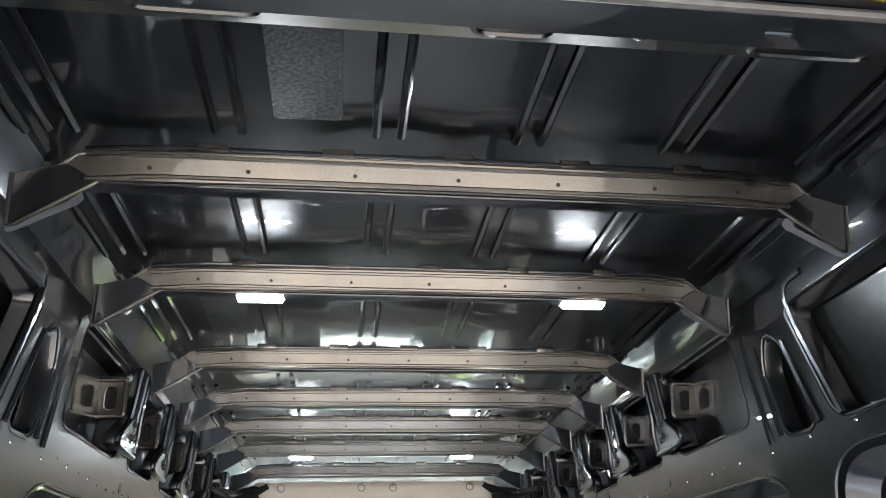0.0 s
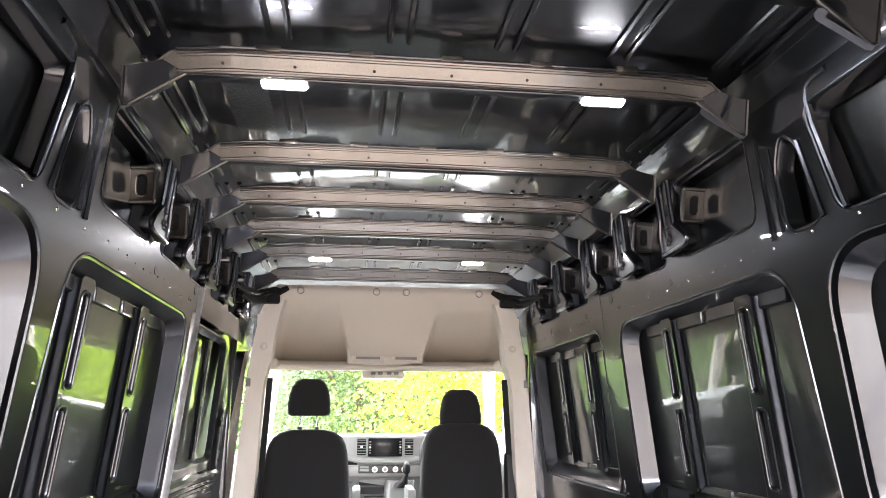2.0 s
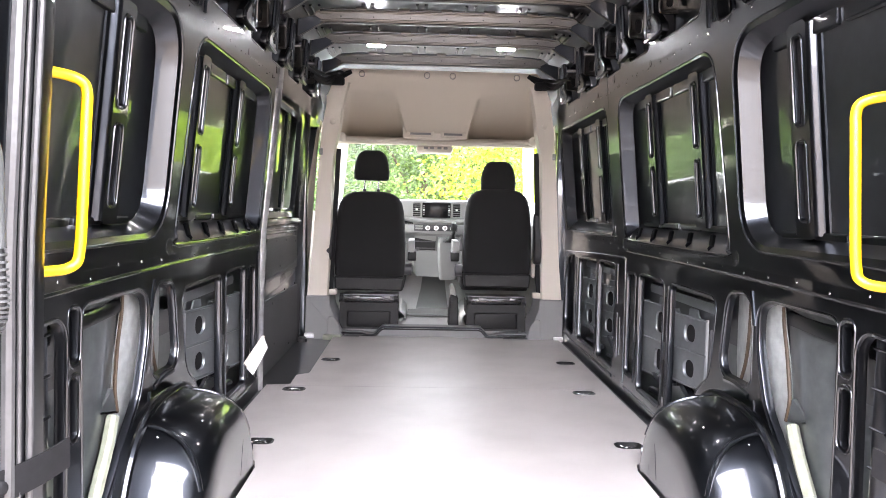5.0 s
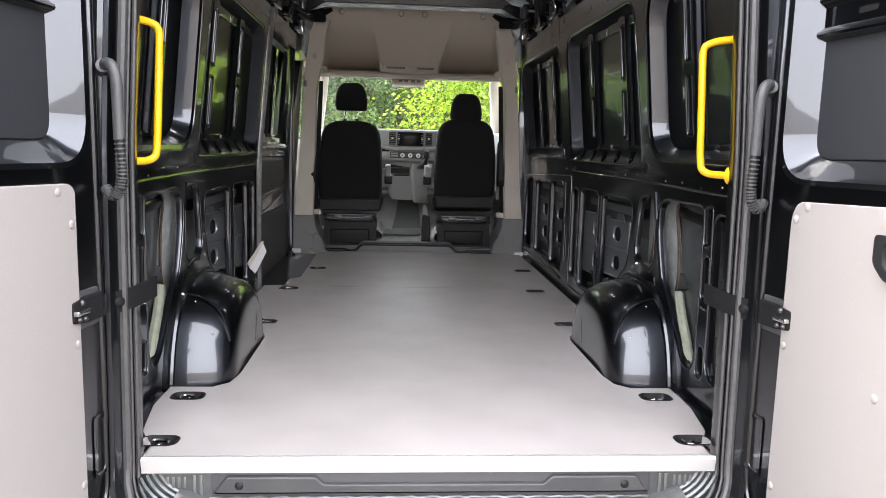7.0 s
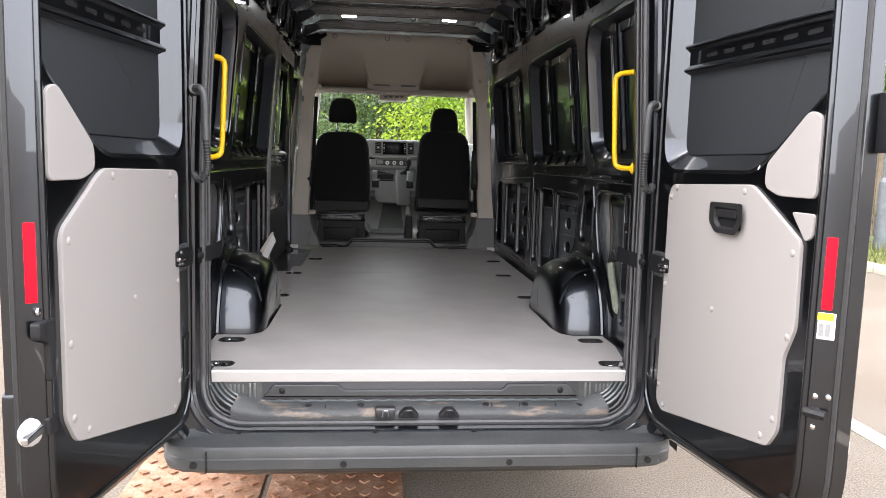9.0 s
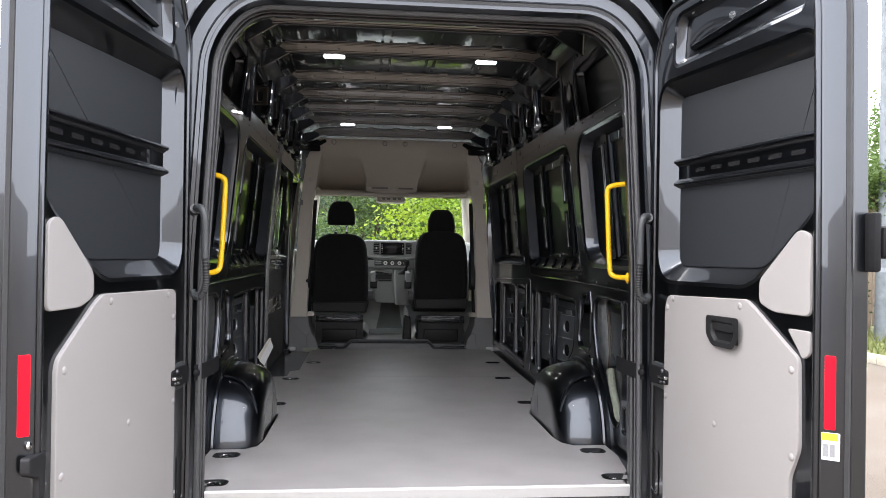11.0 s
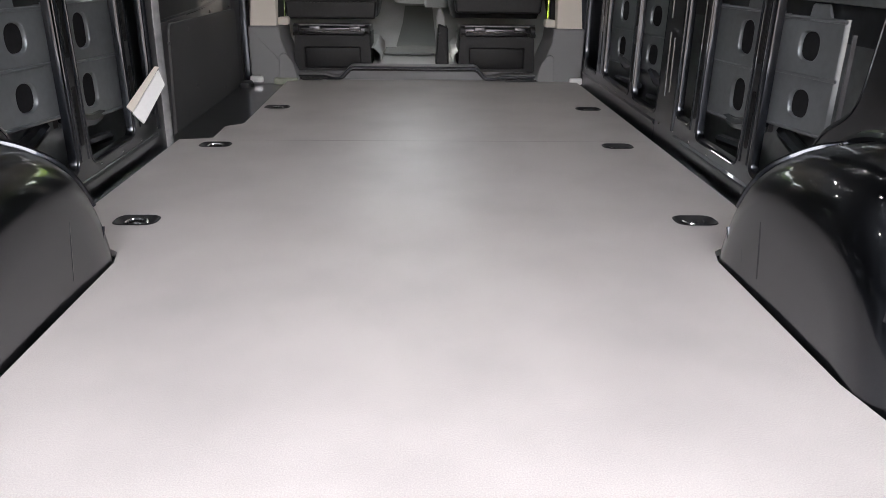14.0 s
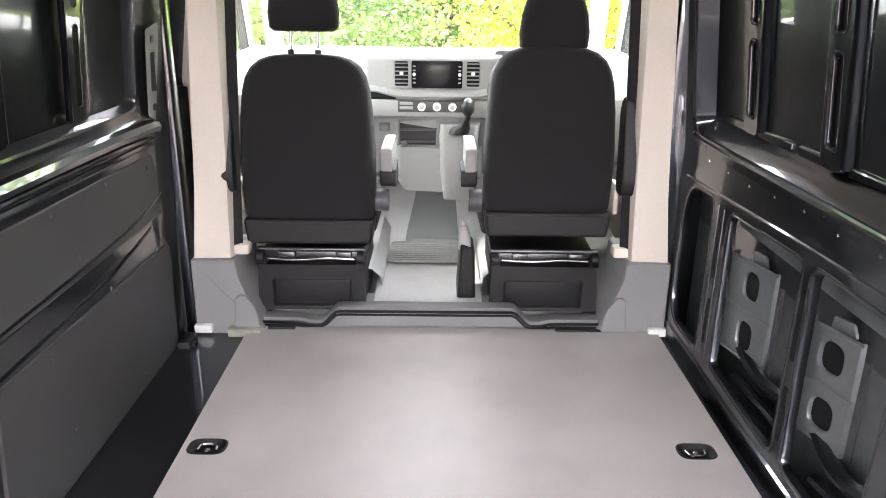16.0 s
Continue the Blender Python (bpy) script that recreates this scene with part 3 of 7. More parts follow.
    tube(bm, [(s * 0.930, 0.850, 0.61), (s * 0.927, 0.838, 0.56), (s * 0.930, 0.822, 0.49), (s * 0.925, 0.795, 0.42), (s * 0.920, 0.775, 0.36), (s * 0.918, 0.785, 0.30)], 0.0055, 6)
    tube(bm, [(s * 0.918, 1.03, 0.60), (s * 0.916, 1.03, 0.50), (s * 0.918, 1.05, 0.41), (s * 0.922, 1.09, 0.34)], 0.0055, 6)
    part("seam_sealer", bm, SEALER, wall, "brown bead of seam sealer")
    bm = bmesh.new()
    tube(bm, [(s * 0.910, 0.735, 0.30), (s * 0.900, 0.675, 0.235), (s * 0.897, 0.615, 0.165), (s * 0.893, 0.565, 0.10), (s * 0.89, 0.53, 0.05)], 0.017, 8)
    part("cavity_foam", bm, FOAM, wall, "cream cavity foam strip")
    bm = bmesh.new()
    loft(bm, [[(s * 0.952, y, z - 0.03), (s * 0.915, y, z - 0.022), (s * 0.912, y, z), (s * 0.918, y, z + 0.014), (s * 0.952, y, z + 0.02)] for y, z in ((0.42, 0.572), (0.62, 0.582), (0.80, 0.592))], cap=False, closed=False)
    part("quarter_brace", bm, PAINT, wall)
    # ribbed channel behind the rearmost opening
    bm = bmesh.new()
    loft(bm, [[(s * 0.935, 0.372, z), (s * 0.896, 0.368, z), (s * 0.890, 0.360, z), (s * 0.890, 0.318, z), (s * 0.896, 0.310, z), (s * 0.935, 0.306, z)] for z in (0.08, 0.3, 0.62)], cap=False, closed=False)
    for k in range(6):
        tube(bm, [(s * 0.889, 0.312, 0.145 + 0.088 * k), (s * 0.889, 0.366, 0.145 + 0.088 * k)], 0.0035, 6)
    part("ribbed_channel", bm, PAINT, wall)
    bm = bmesh.new()
    for a, b, z in ((0.15, 0.30, 0.20), (0.15, 0.30, 0.42)):
        slab(bm, rrect(a, b, z - 0.06, z + 0.07, 0.02), lambda u, v, d: Vector((s * (0.93 + d), u, v)), 0.02, 0.006)
    part("quarter_pads", bm, PAINT, wall)
    if s == RIGHT:
        bm = bmesh.new()
        tube(bm, [(0.91, 2.19, 0.60), (0.91, 2.17, 0.50), (0.90, 2.10, 0.42), (0.90, 2.095, 0.32), (0.905, 2.15, 0.24), (0.91, 2.18, 0.14)], 0.0055, 6)
        part("cable", bm, BLACK, wall, "black loom cable")
    # brackets facing the rear inside the roof-side cavities
    for y, z in ((1.575, 1.672), (1.975, 1.668), (2.38, 1.664), (2.84, 1.662), (3.32, 1.655)):
        bm = bmesh.new()

        def rear3d(u, v, d):
            return Vector((s * (u - 0.10 * (v - z)), y + 0.08 * (u - 0.81) - 0.50 * (v - z) + d, v))
        plate(bm, rrect(0.768, 0.850, z - 0.046, z + 0.046, 0.006), [rrect(0.796, 0.822, z - 0.026, z + 0.024, 0.012)], rear3d, 0.004, 0.008)
        loop = [rear3d(u, v, -0.002) for u, v in rrect(0.770, 0.848, z - 0.044, z + 0.044, 0.008)]
        tube(bm, loop + [loop[0]], 0.0065, 8, smooth_path=0)
        # bracket takes the lightened paint copy, with daylight put into its colour
        bracket = part("roof_bracket", bm, LITPAINT, wall, "stamped square steel bracket with a slot")
        # near-black sheet closes the slot in place of real shade
        bm = bmesh.new()
        slab(bm, rrect(0.790, 0.828, z - 0.032, z + 0.030, 0.012), lambda u, v, d: rear3d(u, v, d + 0.009), 0.004)
        part("slot", bm, STRAP_AND_SHADE, bracket, "near-black oval sheet standing for the shade in a slot")
    # posts under the bow ends, with a foot on the rail
    for y in (1.655, 2.06, 2.465, 2.91, 3.40):
        bm = bmesh.new()
        loop = rounded([(y - 0.025, 1.775), (y - 0.025, 1.635), (y - 0.095, 1.578), (y - 0.095, 1.548), (y + 0.075, 1.540), (y + 0.085, 1.775)], 0.012, 4)
        slab(bm, loop, lambda u, v, d: Vector((s * (wall_x(v) - 0.022 + d), u, v)), 0.035, 0.006)
        post = part("bow_post", bm, PAINT, wall)
        bm = bmesh.new()
        edge = [(y - 0.027, 1.765), (y - 0.027, 1.640), (y - 0.040, 1.618), (y - 0.092, 1.578), (y - 0.094, 1.553), (y - 0.02, 1.546), (y + 0.07, 1.543)]
        tube(bm, [(s * (wall_x(v) - 0.021), u, v) for u, v in edge], 0.0085, 8)
        tube(bm, [(s * (wall_x(v) - 0.022), u, v) for u, v in ((y + 0.03, 1.76), (y + 0.028, 1.65), (y + 0.02, 1.57))], 0.008, 8)
        tube(bm, [(s * (wall_x(v) - 0.022), u, v) for u, v in ((y + 0.062, 1.76), (y + 0.060, 1.66), (y + 0.075, 1.60), (y + 0.072, 1.555))], 0.007, 8)
        part("edge_bead", bm, PAINT, post)
        bm = bmesh.new()
        for v in (1.58, 1.615, 1.66):
            box(bm, min(s * 0.755, s * 0.78), max(s * 0.755, s * 0.78), y - 0.002, y + 0.020, v, v + 0.014, 0.003)
        part("clip", bm, BLACK, post)
    # glossy ridge lines of the upper rear corner
    bm = bmesh.new()
    for pts in ([(0.80, 0.88, 1.47), (0.782, 0.945, 1.735), (0.775, 0.86, 1.77)], [(0.80, 0.955, 1.47), (0.785, 1.0, 1.66)], [(0.80, 1.105, 1.47), (0.785, 1.115, 1.68)], [(0.80, 1.15, 1.46), (0.782, 1.16, 1.74)]):
        bead(bm, [(s * (a - 0.004), b, c) for a, b, c in pts], 0.008)
    part("corner_ridges", bm, PAINT, wall)
    # rivets and weld studs
    rng = random.Random(5 + s)
    bm = dome(bmesh.new(), (0, 0, 0), (-s, 0, 0), 0.0042, 0.003, 8)
    first = part("weld_stud", bm, CHROME, wall)
    spots = []
    for y in [0.2 + 0.155 * k for k in range(14 if s == LEFT else 22)]:
        spots.append((s * 0.866, y, 0.70 + rng.uniform(-0.012, 0.012)))
        spots.append((s * (wall_x(1.44) - 0.001), y + 0.03, 1.445 + rng.uniform(-0.006, 0.006)))
        if y > 1.4:
            spots.append((s * 0.866, y, 0.06 + rng.uniform(-0.01, 0.01)))
    for k, p in enumerate(spots):
        ob = first if k == 0 else new("weld_stud", first.data)
        ob.parent = wall
        ob.location = [c * U for c in p]
    bm = bmesh.new()
    for y in [1.25 + 0.075 * k for k in range(13 if s == LEFT else 31)]:
        for z, r in ((0.728 + 0.006 * math.sin(9 * y), 0.0035), (1.452 + 0.008 * math.sin(7 * y), 0.003)):
            x = wall_x(z)
            cyl(bm, (s * (x + 0.003), y, z), (s * (x - 0.001), y, z), r, 8)
    part("rivet_holes", bm, BLACK, wall, "small drilled holes")
    dark = [(2.30, 0.72, 0.020), (1.035, 0.735, 0.024), (2.30, 1.50, 0.022), (1.75, 1.465, 0.014), (2.22, 1.455, 0.010), (2.42, 1.47, 0.012)]
    if s == RIGHT:
        dark += [(2.62, 1.47, 0.014), (3.2, 1.47, 0.014)]
    for y, z, r in dark:
        x = wall_x(z)
        bm = cyl(bmesh.new(), (s * (x + 0.004), y, z), (s * (x - 0.0015), y, z), r, 14)
        part("access_hole", bm, BLACK, wall)
    return wall


for S, TAG in SIDES:
    build_wall(S, TAG)


# ---- roof ----
BOWS = [(0.615, 1.846), (1.085, 1.850), (1.655, 1.845), (2.06, 1.833), (2.465, 1.828), (2.91, 1.823), (3.40, 1.809)]
ROOF = 1.890


def roof_z(x, y):
    return ROOF - 0.02 * (x / 0.7) ** 2 - 0.010 * smoothstep(2.4, 3.7, y) - 0.0022 * (1 - math.cos(2 * math.pi * (x + 0.125) / 0.2635))


bm = bmesh.new()
XS = [-0.80, -0.79, -0.775, -0.75, -0.72] + [-0.70 + 0.028 * k for k in range(1, 50)] + [0.70, 0.72, 0.75, 0.775, 0.79, 0.80]
YS = [0.0 + 0.1 * k for k in range(39)]


def roof_point(x, y):
    a = abs(x)
    if a <= 0.72:
        return (x, y, roof_z(x, y))
    drop = {0.75: 0.022, 0.775: 0.052, 0.79: 0.085, 0.80: 0.12}[round(a, 3)]
    return (math.copysign(a, x) * 0.985, y, roof_z(0.72, y) - drop)


rows = [[bm.verts.new(roof_point(x, y)) for x in XS] for y in YS]
for a, b in zip(rows, rows[1:]):
    for i in range(1, len(XS)):
        bm.faces.new((a[i - 1], a[i], b[i], b[i - 1]))
# lengthwise stiffening channels between the bows
ENDS = [0.20] + [y for y, z in BOWS] + [3.66]
for ya, yb in zip(ENDS, ENDS[1:]):
    for x in (-0.66, -0.395, -0.125, 0.125, 0.395, 0.66):
        for dx in (-0.022, 0.022):
            z0, z1 = roof_z(x, ya) - 0.004, roof_z(x, yb) - 0.004
            tube(bm, [(x + dx, ya + 0.09, z0), (x + dx, yb - 0.01, z1)], 0.008, 6, smooth_path=0)
    for x in (-0.742, -0.715, 0.715, 0.742):
        z0 = roof_z(0.72, ya) - (0.006 if abs(x) < 0.73 else 0.016)
        tube(bm, [(x, ya + 0.09, z0), (x, yb - 0.01, z0)], 0.007, 6, smooth_path=0)
tagged(part("ceiling", bm, PAINT), "dark grey painted steel van roof with pressed channels", "ceiling", kind="structure")
# dimpled damping pads on the roof sheet
PADS = material("dimpled_damping_pad", (0.080, 0.085, 0.092), 0.34, 0.9, grain=0.9, size=130, bump=1.0, bump_size=130)
for y, d, x in ((0.20, 0.36, -0.26), (1.20, 0.42, -0.507), (1.76, 0.26, -0.507), (2.16, 0.26, -0.507)):
    bm = bmesh.new()
    slab(bm, rrect(x - 0.056, x + 0.056, y, y + d, 0.01), lambda u, v, w: Vector((u, v, roof_z(u, v) - 0.005 + w)), 0.004, 0.001)
    tagged(part("damping_pad", bm, PADS), "grey dimpled damping pad on the roof sheet", "roof pad", kind="structure")
# outer roof sheet, closing the shell above
bm = bmesh.new()
prof = [(0.975, 1.40), (0.955, 1.72), (0.90, 1.86), (0.78, 1.925), (0.40, 1.95), (0, 1.955)]
prof = [(-x, z) for x, z in prof] + [(x, z) for x, z in prof[-2::-1]]
loft(bm, [[(x, y, z) for x, z in prof] for y in (-0.02, 1.2, 2.5, 3.8)], cap=False, closed=False)
tagged(part("roof_sheet", bm, PAINT), "dark grey painted outer roof of the van", "roof", kind="structure")


def bow_outline(z):
    half = [(0.0, z), (0.30, z - 0.001), (0.60, z - 0.006), (0.635, z - 0.012), (0.660, z - 0.030), (0.685, z - 0.042), (0.732, z - 0.045), (0.734, z - 0.064)]
    low = [(0.640, z - 0.064), (0.61, z - 0.056), (0.30, z - 0.052), (0.0, z - 0.051)]
    right = half + low
    left = [(-x, q) for x, q in right[-2:0:-1]]
    return right + left


def roof_bow(y, z):
    bow = thing("roof_bow", (0, y, z), label="pressed steel roof bow with gusset ends, body paint lightened as if lit", category="roof bow", group="roof bows")
    loop = bow_outline(0.0)
    # rear-facing beam in the lightened paint copy: reflected daylight set in the colour
    bm = bmesh.new()
    slab(bm, loop, lambda u, v, d: Vector((u, -0.50 * v * (1 - d / 0.05) + d, v)), 0.034, 0.004)
    part("beam", bm, LITPAINT, bow)
    bm = bmesh.new()
    slab(bm, rrect(-0.64, 0.64, -0.058, -0.051, 0.003), lambda u, v, d: Vector((u, 0.026 + d, v)), 0.030, 0.003)
    part("lower_flange", bm, PAINT, bow)
    for x in (-0.42, -0.21, 0.0, 0.21, 0.42):
        bm = bmesh.new()
        box(bm, x - 0.028, x + 0.028, -0.006, 0.03, -0.004, 0.012, 0.004)
        part("clip", bm, LITPAINT, bow)
    for x in (-0.71, -0.66, -0.52, -0.36, -0.18, 0.0, 0.18, 0.36, 0.52, 0.66, 0.71):
        zz = -0.030 if abs(x) < 0.69 else -0.065
        bm = bmesh.new()
        cyl(bm, (x, -0.50 * zz + 0.006, zz + 0.003), (x, -0.50 * zz - 0.0012, zz - 0.0007), 0.0038, 10)
        part("drill_hole", bm, BLACK, bow)
    bm = bmesh.new()
    rim = [(u, -0.50 * v - 0.0005, v) for u, v in grown(loop, -0.002)]
    tube(bm, rim + [rim[0]], 0.0030, 6, smooth_path=0, close=False)
    part("rim", bm, LITPAINT, bow)
    for v, mat, name in ((-0.012, LITPAINT, "pressed_ridge"), (-0.043, LITPAINT, "pressed_ridge"), (0.001, PAINT, "upper_lip")):
        bm = tube(bmesh.new(), [(u, -0.50 * v - 0.001, v - 0.010 * smoothstep(0.5, 0.64, abs(u))) for u in (-0.62, -0.58, -0.50, -0.3, 0.0, 0.3, 0.50, 0.58, 0.62)], 0.0042, 8, smooth_path=2)
        part(name, bm, mat, bow)
    for s in (LEFT, RIGHT):
        corner = [(0.600, -0.056), (0.650, -0.030), (0.733, -0.047), (0.742, -0.124), (0.728, -0.122)]
        bm = bmesh.new()
        slab(bm, [(s * u, v) for u, v in corner], lambda u, v, d: Vector((u, -0.50 * v - 0.004 + d, v)), 0.006, 0.002)
        end = part("end_plate", bm, PAINT, bow, "dark painted end plate")
        edge = [(s * u, -0.50 * v - 0.005, v) for u, v in corner[2:] + corner[:1]]
        bm = tube(bmesh.new(), edge, 0.0038, 6, smooth_path=0)
        part("plate_edge", bm, LITPAINT, end)

        def strut(u, v, d):
            """u along the slant, v across it, towards the rear and below."""
            return Vector((s * (0.640 + 0.112 * u), 0.070 + 0.020 * v + d, -0.050 - 0.066 * u - 0.008 * v + d * 0.6))
        bm = bmesh.new()
        plate(bm, [(0.0, -1.0), (1.0, -1.0), (1.0, 0.75), (0.92, 1.0), (0.08, 1.0), (0.0, 0.7)], [rounded([(0.16, -0.30), (0.80, -0.30), (0.80, 0.32), (0.16, 0.32)], 0.09, 4)], strut, 0.003, 0.004)
        gusset = part("gusset", bm, PAINT, bow)
        # slot shade of the gusset, as a near-black backing
        bm = bmesh.new()
        slab(bm, [(0.10, -0.4), (0.88, -0.4), (0.88, 0.42), (0.10, 0.42)], lambda u, v, d: strut(u, v, d + 0.006), 0.003)
        part("slot", bm, STRAP_AND_SHADE, gusset, "near-black sheet standing for the shade in a slot")
    return bow


for Y, Z in BOWS:
    roof_bow(Y, Z)


# ---- floor ----
def floor_outline():
    right = [(0.745, 0.0), (0.745, 0.10), (0.80, 0.20), (0.835, 0.40), (0.835, 0.575), (0.70, 0.575), (0.655, 0.62), (0.640, 0.72), (0.640, 1.21), (0.655, 1.268), (0.70, 1.308), (0.76, 1.326), (FLOOR_EDGE, 1.335), (FLOOR_EDGE, 3.66), (0.80, 3.70)]
    left = [(-0.672, 3.70), (-0.668, 2.605), (-0.675, 2.585), (-0.720, 2.548), (-0.727, 2.535), (-0.724, 2.355), (-0.735, 2.342), (-FLOOR_EDGE, 2.328), (-FLOOR_EDGE, 1.335), (-0.76, 1.326), (-0.70, 1.308), (-0.655, 1.268), (-0.640, 1.21), (-0.640, 0.72), (-0.655, 0.62), (-0.70, 0.575), (-0.835, 0.575), (-0.835, 0.40), (-0.80, 0.20), (-0.745, 0.10), (-0.745, 0.0)]
    return right + left


TIES = [(0.735, 0.13), (0.755, 0.486), (0.685, 1.475), (0.69, 2.25)]
TIES = [(s * x, y) for x, y in TIES for s in (-1, 1)] + [(-0.60, 2.93), (0.735, 2.925)]

bm = bmesh.new()
wells = []
for x, y in TIES:
    wells.append((rounded([(x - 0.05, y - 0.034), (x + 0.05, y - 0.034), (x + 0.05, y + 0.034), (x - 0.05, y + 0.034)], 0.028), 0.016, 0.0))
plate(bm, floor_outline(), wells, lambda u, v, d: Vector((u, v, -d)), 0.002, 0.016)
vs = [(u, v) for u, v in floor_outline()]
top = [bm.verts.new((u, v, 0)) for u, v in vs]
low = [bm.verts.new((u, v, -0.016)) for u, v in vs]
for i in range(len(vs)):
    bm.faces.new((top[i - 1], top[i], low[i], low[i - 1]))
floor = tagged(part("floor", bm, FLOOR), "grey laminated load floor with recessed lashing points", "floor", kind="structure")
bm = boxed(-0.83, 0.83, 2.3155, 2.317, -0.004, 0.0004)
part("board_joint", bm, TRIM, floor, "fine joint between two floor boards")
# steel floor pan under the board
bm = boxed(-0.90, 0.96, 0.0, 3.75, -0.05, -0.020)
part("floor_pan", bm, PAINT, floor, "dark painted steel floor pan")

# ---- lashing points ----
def lashing_point(x, y, first=None):
    t = thing("lashing_point", (x, y, -0.016), label="steel lashing ring folded in a black floor cup", category="lashing point", group="floor lashing points")
    bm = bmesh.new()
    a, b = rrect(-0.050, 0.050, -0.034, 0.034, 0.028), rrect(-0.036, 0.036, -0.022, 0.022, 0.02)
    loft(bm, [[(u, v, 0.0165) for u, v in grown(a, 0.004)], [(u, v, 0.0185) for u, v in a], [(u, v, 0.002) for u, v in b]], cap=False)
    bm.faces.new([bm.verts.new((u, v, 0.002)) for u, v in b])
    part("cup", bm, BLACK, t)
    bm = bmesh.new()
    tube(bm, [(-0.026, -0.010, 0.010), (-0.02, 0.014, 0.012), (0.0, 0.018, 0.013), (0.02, 0.014, 0.012), (0.026, -0.010, 0.010)], 0.0045, 8)
    part("ring", bm, CHROME, t, "bright steel ring")
    bm = bmesh.new()
    dome(bm, (0, -0.004, 0.004), (0, 0, 1), 0.011, 0.009, 10)
    part("bolt", bm, CHROME, t)
    return t


first_tie = lashing_point(*TIES[0])
for x, y in TIES[1:]:
    copy_thing(first_tie, pose(x * U, y * U, -0.016 * U, 0, 0, 0 if x < 0 else 180))


# ---- wheel arches ----
def wheel_arch(s):
    t = thing("wheel_arch", (s * 0.76, 0.95, 0), label="glossy dark grey painted steel wheel arch on the load floor", category="wheel arch", group="wheel arches")
    bm = bmesh.new()
    cz, x0 = -0.075, 0.645

    def arch_y(a, r):
        return -math.copysign(abs(math.cos(a)) ** 0.72, math.cos(a)) * r

    def arch_z(a, r):
        return cz + math.sin(a) * r * 1.03
    prof = [(0.02, x0 + 0.006), (0.20, x0 + 0.003), (0.262, x0), (0.292, x0 + 0.007), (0.316, x0 + 0.021), (0.335, x0 + 0.045), (0.350, x0 + 0.080), (0.361, x0 + 0.120), (0.369, x0 + 0.170), (0.374, x0 + 0.225)]
    n = 34
    rings = []
    for k in range(n + 1):
        a = math.radians(8) + (math.pi - math.radians(16)) * k / n
        ring = []
        for r, x in prof:
            ring.append((s * (x - 0.76), arch_y(a, r), arch_z(a, r)))
        rings.append(ring)
    loft(bm, rings, cap=False, closed=False)
    part("arch_shell", bm, PAINT, t)
    bm = bmesh.new()
    for rr, xx in ((0.378, 0.835),):
        tube(bm, [(s * (xx - 0.76), arch_y(a, rr), arch_z(a, rr)) for a in (math.radians(12 + 156 * k / 24) for k in range(25))], 0.012, 8, smooth_path=0)
    part("weld_flange", bm, PAINT, t)
    for way in (-1, 1):
        pts = [(0.83, 66, 0.371), (0.78, 64, 0.368), (0.735, 60, 0.358), (0.70, 54, 0.346), (0.677, 46, 0.328), (0.665, 38, 0.312)]
        bm = tube(bmesh.new(), [(s * (x - 0.76), way * -arch_y(radians(a), r), arch_z(radians(a), r)) for x, a, r in pts], 0.007, 8)
        part("pressed_ridge", bm, PAINT, t)
    for k in range(3):
        y = 0.10 + 0.07 * k
        bm = tube(bmesh.new(), [(s * (0.652 - 0.76), y, 0.03), (s * (0.650 - 0.76), y + 0.02, 0.14 - 0.03 * k)], 0.004, 6)
        part("side_bead", bm, PAINT, t)
    for a, xx in ((40, 0.72), (60, 0.79), (75, 0.70), (110, 0.80), (130, 0.72), (145, 0.79)):
        a = math.radians(a)
        rr = 0.346 if xx < 0.75 else 0.366
        bm = dome(bmesh.new(), (s * (xx - 0.76), arch_y(a, rr), arch_z(a, rr)), (0, -math.cos(a), math.sin(a)), 0.004, 0.003, 8)
        part("stud", bm, CHROME, t)
    return t


wheel_arch(LEFT), wheel_arch(RIGHT)


# ---- rear portal ----
def portal_loop(g):
    """The rear opening's outline, wider by g, in x and z."""
    base = [(-0.745, -0.142), (0.745, -0.142), (0.745, 0.76), (0.705, 1.50), (0.60, 1.635), (-0.60, 1.635), (-0.705, 1.50), (-0.745, 0.76)]
    return grown(rounded(base, [0.15, 0.15, 0.1, 0.12, 0.12, 0.12, 0.12, 0.1], 8), g)


def sill_set(z):
    """How far the frame sets back towards the bumper near the sill."""
    return -0.045 * (1 - smoothstep(-0.15, 0.14, z))


bm = bmesh.new()
steps = [(0.085, 0.10), (0.06, 0.0), (0.02, -0.004), (-0.035, 0.004), (-0.045, 0.012), (-0.072, 0.015), (-0.080, 0.020), (-0.081, 0.030), (-0.074, 0.034), (-0.076, 0.046), (-0.084, 0.050), (-0.086, 0.085), (-0.125, 0.100), (-0.130, 0.135), (-0.11, 0.155), (0.06, 0.19)]
loft(bm, [[(u, y + sill_set(v), v) for u, v in portal_loop(g)] for y, g in steps], cap=False)
portal = tagged(part("rear_door_frame", bm, PAINT), "dark grey painted steel frame round the rear door opening", "door frame", kind="structure")
bm = bmesh.new()
for g, y, r in ((0.006, -0.038, 0.0105), (-0.003, -0.022, 0.004), (-0.006, 0.004, 0.006)):
    pts = [(u, y + sill_set(v), v) for u, v in portal_loop(g)]
    tube(bm, pts + [pts[0]], r, 8, smooth_path=0, close=False)
part("door_seal", bm, SEALRUBBER, portal, "dark grey ridged rubber door seal")
bm = bmesh.new()
for g, y in ((0.050, -0.078), (0.102, -0.128)):
    pts = [(u, y + sill_set(v), v) for u, v in portal_loop(g)]
    tube(bm, pts + [pts[0]], 0.004, 6, smooth_path=0, close=False)
